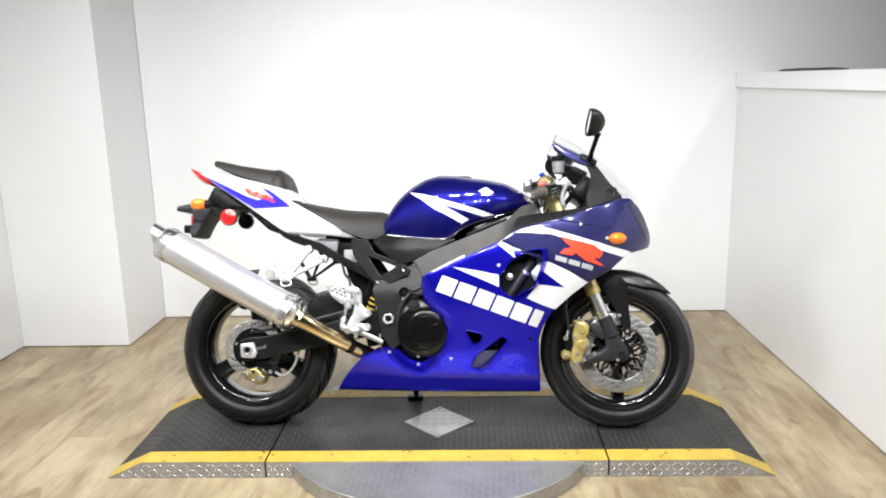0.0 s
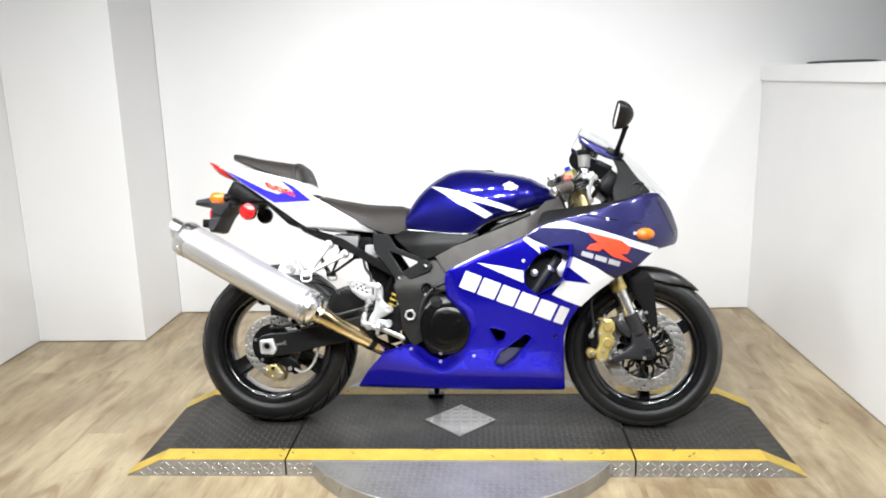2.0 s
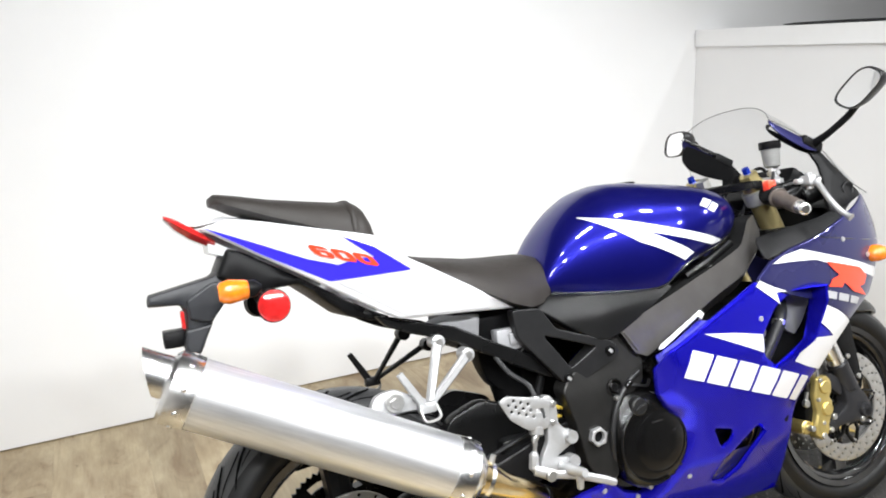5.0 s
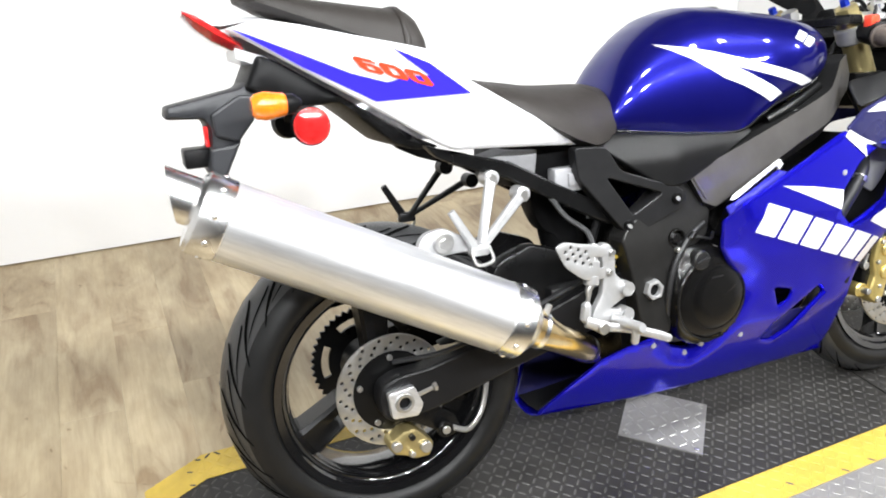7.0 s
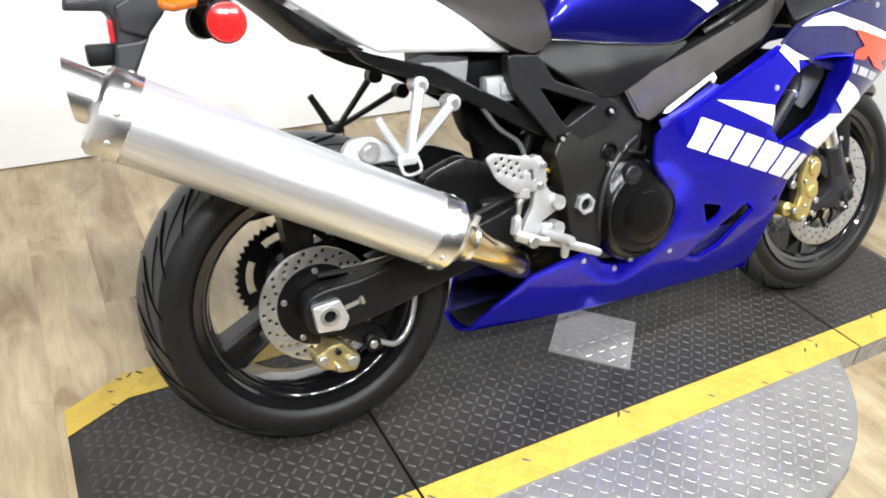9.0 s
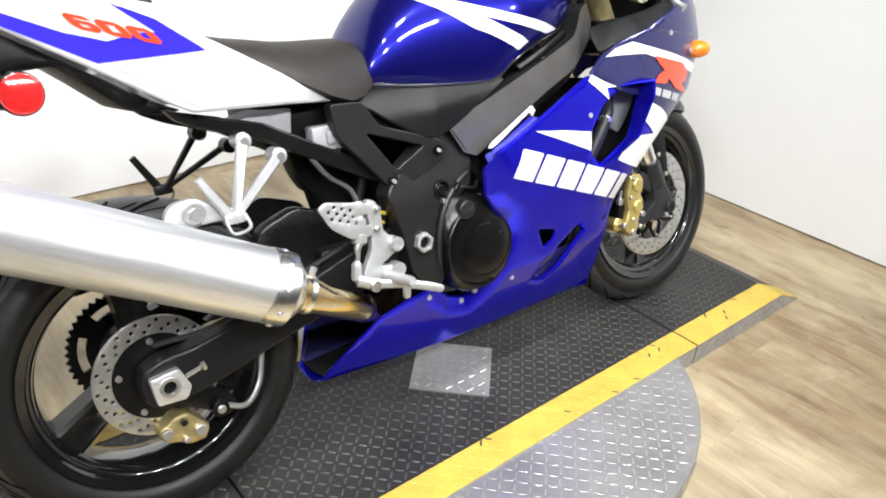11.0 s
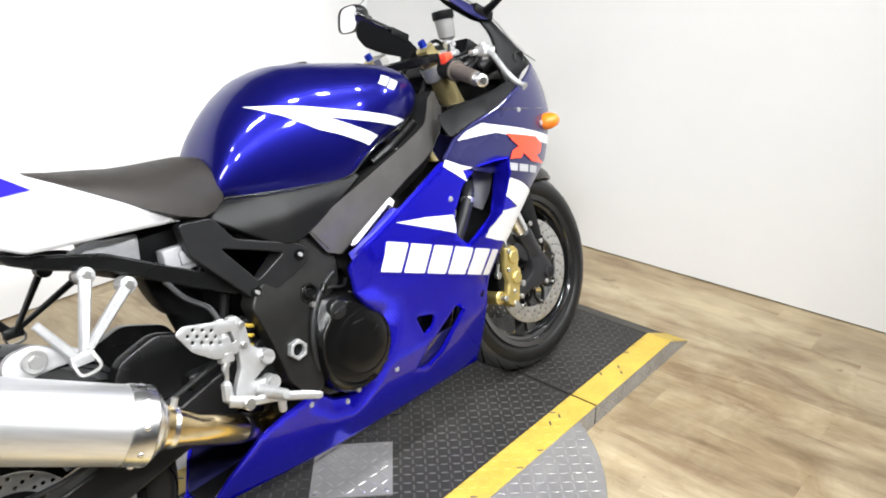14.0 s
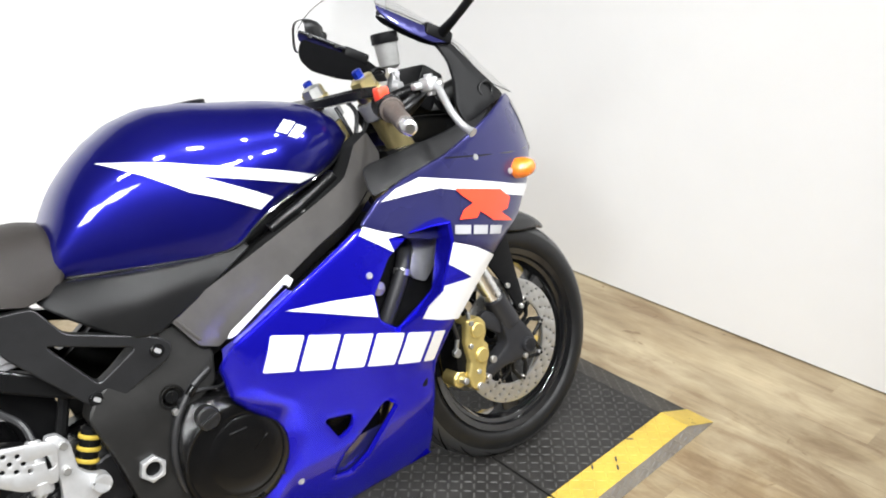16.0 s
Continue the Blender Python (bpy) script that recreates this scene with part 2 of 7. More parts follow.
def plank_material():
    m = bpy.data.materials.new("oak_plank")
    m.use_nodes = True
    nt = m.node_tree
    b = nt.nodes["Principled BSDF"]
    tc = nt.nodes.new("ShaderNodeTexCoord")
    oi = nt.nodes.new("ShaderNodeObjectInfo")
    add = nt.nodes.new("ShaderNodeVectorMath")
    add.operation = "ADD"
    sc = nt.nodes.new("ShaderNodeVectorMath")
    sc.operation = "SCALE"
    sc.inputs[0].default_value = (13.0, 37.0, 5.0)
    nt.links.new(oi.outputs["Random"], sc.inputs["Scale"])
    nt.links.new(tc.outputs["Object"], add.inputs[0])
    nt.links.new(sc.outputs[0], add.inputs[1])
    mp = nt.nodes.new("ShaderNodeMapping")
    mp.inputs["Scale"].default_value = (7.0, 1.7, 1.0)
    nt.links.new(add.outputs[0], mp.inputs[0])
    n = nt.nodes.new("ShaderNodeTexNoise")
    n.inputs["Scale"].default_value = 1.5
    n.inputs["Detail"].default_value = 7
    n.inputs["Roughness"].default_value = 0.58
    n.inputs["Distortion"].default_value = 0.9
    nt.links.new(mp.outputs[0], n.inputs["Vector"])
    r = nt.nodes.new("ShaderNodeValToRGB")
    e = r.color_ramp.elements
    e[0].position, e[0].color = 0.33, (0.262, 0.190, 0.110, 1)
    e[1].position, e[1].color = 0.64, (0.455, 0.376, 0.242, 1)
    mid = e.new(0.46)
    mid.color = (0.375, 0.303, 0.194, 1)
    nt.links.new(n.outputs["Fac"], r.inputs[0])
    geo = nt.nodes.new("ShaderNodeNewGeometry")
    mp2 = nt.nodes.new("ShaderNodeMapping")
    mp2.inputs["Scale"].default_value = (1.6, 0.8, 1.0)
    mp2.inputs["Rotation"].default_value = (0, 0, 0.5)
    nt.links.new(geo.outputs["Position"], mp2.inputs[0])
    n2 = nt.nodes.new("ShaderNodeTexNoise")
    n2.inputs["Scale"].default_value = 1.9
    n2.inputs["Detail"].default_value = 7
    n2.inputs["Roughness"].default_value = 0.6
    nt.links.new(mp2.outputs[0], n2.inputs["Vector"])
    mix = nt.nodes.new("ShaderNodeMix")
    mix.data_type, mix.blend_type = "RGBA", "MULTIPLY"
    mix.inputs["Factor"].default_value = 0.7
    r2 = nt.nodes.new("ShaderNodeValToRGB")
    r2.color_ramp.elements[0].position, r2.color_ramp.elements[0].color = 0.38, (0.56, 0.49, 0.42, 1)
    r2.color_ramp.elements[1].position, r2.color_ramp.elements[1].color = 0.58, (1, 1, 1, 1)
    nt.links.new(n2.outputs["Fac"], r2.inputs[0])
    nt.links.new(r.outputs[0], mix.inputs["A"])
    nt.links.new(r2.outputs[0], mix.inputs["B"])
    mp3 = nt.nodes.new("ShaderNodeMapping")
    mp3.inputs["Scale"].default_value = (40.0, 2.6, 1.0)
    nt.links.new(add.outputs[0], mp3.inputs[0])
    n3 = nt.nodes.new("ShaderNodeTexNoise")
    n3.inputs["Scale"].default_value = 3.0
    n3.inputs["Detail"].default_value = 9
    n3.inputs["Roughness"].default_value = 0.7
    nt.links.new(mp3.outputs[0], n3.inputs["Vector"])
    r3 = nt.nodes.new("ShaderNodeValToRGB")
    r3.color_ramp.elements[0].position, r3.color_ramp.elements[0].color = 0.34, (0.70, 0.66, 0.60, 1)
    r3.color_ramp.elements[1].position, r3.color_ramp.elements[1].color = 0.56, (1.03, 1.03, 1.03, 1)
    nt.links.new(n3.outputs["Fac"], r3.inputs[0])
    fine = nt.nodes.new("ShaderNodeMix")
    fine.data_type, fine.blend_type = "RGBA", "MULTIPLY"
    fine.inputs["Factor"].default_value = 0.42
    nt.links.new(mix.outputs["Result"], fine.inputs["A"])
    nt.links.new(r3.outputs[0], fine.inputs["B"])
    hs = nt.nodes.new("ShaderNodeHueSaturation")
    mr = nt.nodes.new("ShaderNodeMapRange")
    mr.inputs["To Min"].default_value, mr.inputs["To Max"].default_value = 0.93, 1.13
    nt.links.new(oi.outputs["Random"], mr.inputs[0])
    nt.links.new(mr.outputs[0], hs.inputs["Value"])
    n4 = nt.nodes.new("ShaderNodeTexNoise")
    n4.inputs["Scale"].default_value = 9.0
    n4.inputs["Detail"].default_value = 3
    n4.inputs["Distortion"].default_value = 1.5
    nt.links.new(geo.outputs["Position"], n4.inputs["Vector"])
    r4 = nt.nodes.new("ShaderNodeValToRGB")
    r4.color_ramp.elements[0].position, r4.color_ramp.elements[0].color = 0.70, (1, 1, 1, 1)
    r4.color_ramp.elements[1].position, r4.color_ramp.elements[1].color = 0.76, (0.62, 0.56, 0.5, 1)
    nt.links.new(n4.outputs["Fac"], r4.inputs[0])
    scuff = nt.nodes.new("ShaderNodeMix")
    scuff.data_type, scuff.blend_type = "RGBA", "MULTIPLY"
    scuff.inputs["Factor"].default_value = 1.0
    nt.links.new(fine.outputs["Result"], scuff.inputs["A"])
    nt.links.new(r4.outputs[0], scuff.inputs["B"])
    # trodden-in dirt beside the platform's front corner
    off = nt.nodes.new("ShaderNodeVectorMath")
    off.operation = "DISTANCE"
    off.inputs[1].default_value = (0.95, -0.55, 0.0)
    nt.links.new(geo.outputs["Position"], off.inputs[0])
    fall = nt.nodes.new("ShaderNodeMapRange")
    fall.inputs["From Min"].default_value, fall.inputs["From Max"].default_value = 0.12, 0.65
    fall.inputs["To Min"].default_value, fall.inputs["To Max"].default_value = 0.22, -0.12
    nt.links.new(off.outputs["Value"], fall.inputs[0])
    n5 = nt.nodes.new("ShaderNodeTexNoise")
    n5.inputs["Scale"].default_value = 5.0
    n5.inputs["Detail"].default_value = 8
    n5.inputs["Roughness"].default_value = 0.68
    n5.inputs["Distortion"].default_value = 0.8
    nt.links.new(geo.outputs["Position"], n5.inputs["Vector"])
    dirt_sum = nt.nodes.new("ShaderNodeMath")
    dirt_sum.operation = "ADD"
    nt.links.new(fall.outputs[0], dirt_sum.inputs[0])
    nt.links.new(n5.outputs["Fac"], dirt_sum.inputs[1])
    r5 = nt.nodes.new("ShaderNodeValToRGB")
    r5.color_ramp.elements[0].position, r5.color_ramp.elements[0].color = 0.50, (1, 1, 1, 1)
    r5.color_ramp.elements[1].position, r5.color_ramp.elements[1].color = 0.80, (0.70, 0.63, 0.54, 1)
    nt.links.new(dirt_sum.outputs[0], r5.inputs[0])
    dirt = nt.nodes.new("ShaderNodeMix")
    dirt.data_type, dirt.blend_type = "RGBA", "MULTIPLY"
    dirt.inputs["Factor"].default_value = 1.0
    nt.links.new(scuff.outputs["Result"], dirt.inputs["A"])
    nt.links.new(r5.outputs[0], dirt.inputs["B"])
    nt.links.new(dirt.outputs["Result"], hs.inputs["Color"])
    nt.links.new(hs.outputs[0], b.inputs["Base Color"])
    b.inputs["Roughness"].default_value = 0.42
    bp = nt.nodes.new("ShaderNodeBump")
    bp.inputs["Strength"].default_value = 0.12
    bp.inputs["Distance"].default_value = 0.002
    nt.links.new(n.outputs["Fac"], bp.inputs["Height"])
    nt.links.new(bp.outputs[0], b.inputs["Normal"])
    return m


PLANK = plank_material()


# ---- mesh helpers ----
def finish(name, bm, material, smooth=True, angle=38):
    bmesh.ops.recalc_face_normals(bm, faces=bm.faces[:])
    me = bpy.data.meshes.new(name)
    bm.to_mesh(me)
    bm.free()
    me.materials.append(material)
    if smooth:
        me.shade_smooth()
        me.set_sharp_from_angle(angle=radians(angle))
    return me


def part(name, bm, material, parent, label="", smooth=True, angle=38):
    ob = new(name, finish(name, bm, material, smooth, angle))
    ob.parent = parent
    if label:
        ob["label"] = label
    return ob


def thing(name, bm, material, label, category, kind="", smooth=True):
    return tagged(new(name, finish(name, bm, material, smooth)), label, category, "", kind)


def box(x0, x1, y0, y1, z0, z1, bevel=0.0, seg=2):
    bm = bmesh.new()
    bmesh.ops.create_cube(bm, size=1)
    for v in bm.verts:
        v.co = Vector((x0 if v.co.x < 0 else x1, y0 if v.co.y < 0 else y1, z0 if v.co.z < 0 else z1))
    if bevel:
        bmesh.ops.bevel(bm, geom=bm.edges[:], offset=bevel, segments=seg, affect="EDGES", profile=0.5)
    return bm


def merged(*bms):
    out = bmesh.new()
    for b in bms:
        me = bpy.data.meshes.new("tmp")
        b.to_mesh(me)
        b.free()
        out.from_mesh(me)
        bpy.data.meshes.remove(me)
    return out


def moved(bm, m):
    bmesh.ops.transform(bm, matrix=m, verts=bm.verts[:])
    return bm


def flipped(bm):
    for v in bm.verts:
        v.co.y = -v.co.y
    return bm


def loft(rings, closed=True, caps=True):
    """A skin over rings of equally many points."""
    bm = bmesh.new()
    vs = [[bm.verts.new(p) for p in ring] for ring in rings]
    n = len(rings[0])
    for a, b in zip(vs, vs[1:]):
        for i in range(n if closed else n - 1):
            j = (i + 1) % n
            bm.faces.new((a[i], a[j], b[j], b[i]))
    if caps and closed:
        bm.faces.new(vs[0][::-1])
        bm.faces.new(vs[-1])
    return bm


def tube(points, radii, seg=14, caps=True, squash=1.0):
    pts = [Vector(p) for p in points]
    if not hasattr(radii, "__len__"):
        radii = [radii] * len(pts)
    rings = []
    side = None
    for i, p in enumerate(pts):
        d = (pts[min(i + 1, len(pts) - 1)] - pts[max(i - 1, 0)]).normalized()
        if side is None:
            side = d.cross(Vector((0.13, 0.97, 0.2))).normalized()
        side = (side - d * side.dot(d)).normalized()
        up = d.cross(side)
        rings.append([p + radii[i] * (math.cos(a) * side + squash * math.sin(a) * up) for a in [2 * math.pi * k / seg for k in range(seg)]])
    return loft(rings, True, caps)


def curve_points(ctrl, n=6):
    """A smooth line through the control points."""
    p = [Vector(c) for c in ctrl]
    q = [2 * p[0] - p[1], *p, 2 * p[-1] - p[-2]]
    out = []
    for i in range(1, len(q) - 2):
        for k in range(n):
            t = k / n
            a, b, c, d = q[i - 1], q[i], q[i + 1], q[i + 2]
            out.append(0.5 * ((2 * b) + (c - a) * t + (2 * a - 5 * b + 4 * c - d) * t * t + (3 * b - a - 3 * c + d) * t ** 3))
    out.append(p[-1])
    return out


def rod(a, b, r, seg=16, r2=None, chamfer=0.0):
    a, b = Vector(a), Vector(b)
    r2 = r if r2 is None else r2
    d = (b - a).normalized()
    if chamfer:
        return tube([a, a + d * chamfer, b - d * chamfer, b], [r - chamfer, r, r2, r2 - chamfer], seg)
    return tube([a, b], [r, r2], seg)


def lathe(profile, centre, seg=48, a0=0.0, a1=360.0):
    """Turns a profile of (radius, y) about an axle along y through centre."""
    full = abs(a1 - a0 - 360) < 1e-6
    count = seg if full else seg + 1
    bm = bmesh.new()
    cx, cy, cz = centre
    vs = []
    for i in range(count):
        a = radians(a0 + (a1 - a0) * i / seg)
        vs.append([bm.verts.new((cx + r * math.cos(a), cy + y, cz + r * math.sin(a))) for r, y in profile])
    n = len(profile)
    for i in range(seg):
        u, w = vs[i], vs[(i + 1) % count]
        for j in range(n - 1):
            bm.faces.new((u[j], u[j + 1], w[j + 1], w[j]))
    return bm


def inside(p, poly):
    x, y = p
    c = False
    j = len(poly) - 1
    for i in range(len(poly)):
        xi, yi = poly[i]
        xj, yj = poly[j]
        if (yi > y) != (yj > y) and x < (xj - xi) * (y - yi) / (yj - yi) + xi:
            c = not c
        j = i
    return c


def dense(poly, step):
    out = []
    for i, a in enumerate(poly):
        b = poly[(i + 1) % len(poly)]
        n = max(1, math.ceil(math.dist(a, b) / step))
        out += [(a[0] + (b[0] - a[0]) * k / n, a[1] + (b[1] - a[1]) * k / n) for k in range(n)]
    return out


def rounded(poly, r=0.01, n=3):
    """The polygon with its corners rounded."""
    out = []
    m = len(poly)
    for i in range(m):
        a, p, b = Vector(poly[i - 1]), Vector(poly[i]), Vector(poly[(i + 1) % m])
        k = min(r, (a - p).length * 0.45, (b - p).length * 0.45)
        u, w = p + (a - p).normalized() * k, p + (b - p).normalized() * k
        for j in range(n + 1):
            t = j / n
            q = u * (1 - t) ** 2 + p * 2 * t * (1 - t) + w * t * t
            out.append((q.x, q.y))
    return out


def circle(cx, cz, r, n=12):
    return [(cx + r * math.cos(2 * math.pi * k / n), cz + r * math.sin(2 * math.pi * k / n)) for k in range(n)]


def area2(poly):
    return sum(poly[i - 1][0] * poly[i][1] - poly[i][0] * poly[i - 1][1] for i in range(len(poly)))


def panel(poly, surf, thick=0.006, edge=0.006, step=0.02, holes=(), side=-1, back=True):
    """A shell over the outline poly in the x-z plane, at y = side * surf(x, z), with rolled edges, real openings and thickness."""
    from mathutils.geometry import delaunay_2d_cdt
    loops = []
    for lp in (poly, *holes):
        d = dense(lp, step)
        loops.append(d if area2(d) > 0 else d[::-1])
    co, drop, edges = [], [], []
    for k, lp in enumerate(loops):
        s = len(co)
        n = len(lp)
        co += lp
        drop += [edge] * n
        edges += [(s + i, s + (i + 1) % n) for i in range(n)]
    if edge:
        for k, lp in enumerate(loops):
            n = len(lp)
            for i in range(n):
                a, p, b = Vector(lp[i - 1]), Vector(lp[i]), Vector(lp[(i + 1) % n])
                t = (b - a).normalized()
                nrm = Vector((-t.y, t.x)) * (1 if k == 0 else -1)
                for f, dz in ((0.3, 0.3), (1.0, 0.0)):
                    q = p + nrm * edge * f
                    if inside(q, loops[0]) and not any(inside(q, h) for h in loops[1:]):
                        co.append((q.x, q.y))
                        drop.append(edge * dz)
    x0, x1 = min(p[0] for p in poly), max(p[0] for p in poly)
    z0, z1 = min(p[1] for p in poly), max(p[1] for p in poly)
    lim = (edge + step * 0.45) ** 2
    bnd = [p for lp in loops for p in lp]
    arr = np.array(bnd)
    nx, nz = int((x1 - x0) / step) + 1, int((z1 - z0) / step) + 1
    for i in range(nx + 1):
        for j in range(nz + 1):
            q = (x0 + i * step + (step * 0.5 if j % 2 else 0), z0 + j * step)
            if inside(q, loops[0]) and not any(inside(q, h) for h in loops[1:]):
                if ((arr - q) ** 2).sum(1).min() > lim:
                    co.append(q)
                    drop.append(0.0)
    verts, _, faces, orig, _, _ = delaunay_2d_cdt([Vector(p) for p in co], edges, [], 0, 1e-6)
    bm = bmesh.new()
    front, rear = [], []
    for v, o in zip(verts, orig):
        d = drop[o[0]] if o else 0.0
        w = surf(v.x, v.y)
        front.append(bm.verts.new((v.x, side * (w - d), v.y)))
        if thick:
            rear.append(bm.verts.new((v.x, side * (w - max(thick, d + 0.0015)), v.y)))
    used = {}
    for f in faces:
        c = (sum(verts[i].x for i in f) / 3, sum(verts[i].y for i in f) / 3)
        if len(f) != 3 or not inside(c, loops[0]) or any(inside(c, h) for h in loops[1:]):
            continue
        bm.faces.new([front[i] for i in f])
        if thick and back:
            bm.faces.new([rear[i] for i in reversed(f)])
        for i in range(3):
            e = (f[i], f[(i + 1) % 3])
            used[e] = used.get(e, 0) + 1
    if thick:
        for (a, b) in list(used):
            if (b, a) not in used:
                bm.faces.new((front[b], front[a], rear[a], rear[b]))
    for v in [v for v in bm.verts if not v.link_faces]:
        bm.verts.remove(v)
    return bm


def flat(w):
    return lambda x, z: w


def plate(poly, y0, y1, edge=0.002, holes=(), step=0.05):
    """A plate in the x-z plane between y0 (outer, nearer the viewer) and y1."""
    return panel(poly, flat(-y0), abs(y1 - y0), edge, step, holes)


def decal(poly, surf, lift=0.0016, step=0.018, side=-1, holes=()):
    return panel(poly, lambda x, z: surf(x, z) + lift, 0.0, 0.0, step, holes, side)


def lerp(xs, ys, x):
    return float(np.interp(x, xs, ys))


def ease(a, b, x):
    t = max(0.0, min(1.0, (x - a) / (b - a)))
    return t * t * (3 - 2 * t)


def lozenges(spots, length, width, height):
    """Raised tread bars: spots are (x, y, z, angle, slope)."""
    verts, faces = [], []
    prof = ((-0.5, 0, 0), (-0.28, -0.5, 0), (0.28, -0.5, 0), (0.5, 0, 0), (0.28, 0.5, 0), (-0.28, 0.5, 0), (-0.26, 0, 1), (0.26, 0, 1))
    fcs = ((0, 1, 6), (1, 2, 7, 6), (2, 3, 7), (3, 4, 7), (4, 5, 6, 7), (5, 0, 6))
    for x, y, z, a, slope in spots:
        s = len(verts)
        ca, sa = math.cos(a), math.sin(a)
        for u, v, h in prof:
            dx, dy = u * length * ca - v * width * sa, u * length * sa + v * width * ca
            verts.append((x + dx, y + dy, z + slope * dx + h * height))
        faces += [tuple(s + i for i in f) for f in fcs]
    return verts, faces


def mesh_part(name, verts, faces, material, parent, label="", kind=""):
    me = bpy.data.meshes.new(name)
    me.from_pydata(verts, [], faces)
    me.materials.append(material)
    ob = new(name, me)
    ob.parent = parent
    return tagged(ob, label, "", "", kind)


# ---- room ----
FRONT = -4.3
WALLTOP = 1.95
NORTH, EAST, WEST = 1.625, 1.655, -2.30
FLOOR = -0.012
ROOM = pose(0, 0, FLOOR, 0, 0, 2.5)


def slab(name, pts, z0, z1, material, label, category="wall"):
    """An upright or lying slab over a ground outline in the room's own axes."""
    bm = bmesh.new()
    lo = [bm.verts.new((x, y, z0)) for x, y in pts]
    hi = [bm.verts.new((x, y, z1)) for x, y in pts]
    bm.faces.new(lo[::-1])
    bm.faces.new(hi)
    n = len(pts)
    for i in range(n):
        bm.faces.new((lo[i], lo[(i + 1) % n], hi[(i + 1) % n], hi[i]))
    ob = thing(name, bm, material, label, category, "structure", smooth=False)
    ob.matrix_world = ROOM
    return ob


def block(x0, x1, y0, y1):
    return [(x0, y0), (x1, y0), (x1, y1), (x0, y1)]


SUB = pbr("subfloor", (0.10, 0.08, 0.06), 0.8, var=0.2, scale=6)
floor = slab("floor", block(-2.6, 3.3, FRONT, NORTH + 0.15), -0.12, -0.0075, SUB, "light oak plank floor with grey-brown grain", "floor")
slab("ceiling", block(-2.6, 3.4, FRONT - 0.15, NORTH + 0.2), CEILING, CEILING + 0.1, CEIL, "dark painted ceiling above the bay", "ceiling")
slab("wall_north", block(-1.709, 3.3, NORTH, NORTH + 0.15), 0.006, WALLTOP, WALL, "plain white painted back wall")
slab("wall_pillar", block(WEST + 0.002, -1.712, 1.118, NORTH + 0.15), 0.006, WALLTOP, WALL, "white painted boxed pillar beside the back wall", "pillar")
slab("wall_west", block(WEST - 0.18, WEST, FRONT, NORTH + 0.15), 0.006, WALLTOP, WALL, "plain white painted side wall")
# wall_south and wall_far_east: unseen, added near-black so the bike reflects little light
slab("wall_south", block(WEST - 0.18, 3.4, FRONT - 0.15, FRONT - 0.003), -0.05, CEILING, GREYWALL, "added dark wall closing the unseen front of the bay")
slab("wall_far_east", block(3.3, 3.42, FRONT, NORTH + 0.15), -0.05, CEILING, GREYWALL, "added dark wall out of view beyond the half wall")
# upper walls out of view, added dark to darken what the tank reflects
slab("wall_upper_north", block(WEST + 0.002, 3.3, NORTH + 0.003, NORTH + 0.15), WALLTOP, CEILING, CEIL, "unseen upper wall, added dark for the tank's reflections")
slab("wall_upper_west", block(WEST - 0.18, WEST - 0.004, FRONT, NORTH + 0.15), WALLTOP, CEILING, CEIL, "unseen upper side wall, added dark for the tank's reflections")
slab("wall_east", block(EAST, EAST + 0.12, -3.0, NORTH - 0.002), 0.006, HALF - CAPH, WALL, "white painted half-height side wall", "wall")
slab("trim_cap", block(EAST - 0.014, EAST + 0.15, -3.01, NORTH - 0.004), HALF - CAPH + 0.001, HALF, TRIM, "white painted cap board on the half wall", "trim")
# short thin dark strip along the top of the cap board
bm = tube(curve_points([(EAST + 0.03, 1.15, HALF + 0.005), (EAST + 0.035, 0.85, HALF + 0.007), (EAST + 0.03, 0.45, HALF + 0.004)], 5), [0.002, *[0.006] * 9, 0.002], 8)
thing("cable", bm, CABLE, "short thin dark strip on the cap board", "cable").matrix_world = ROOM


# ---- display platform ----
YAW = 2.4
DECK_Z, DECK_W, STRIPE = 0.05, 0.318, 0.240
ENDS = {-1: (-1.052, -1.182), 1: (1.052, 1.188)}


def ramp(x):
    return ENDS[1 if x > 0 else -1]


def deck_z(x):
    top, tip = ramp(x)
    return DECK_Z if abs(x) <= abs(top) else max(FLOOR + 0.0015, FLOOR + (DECK_Z - FLOOR) * (abs(tip) - abs(x)) / (abs(tip) - abs(top)))


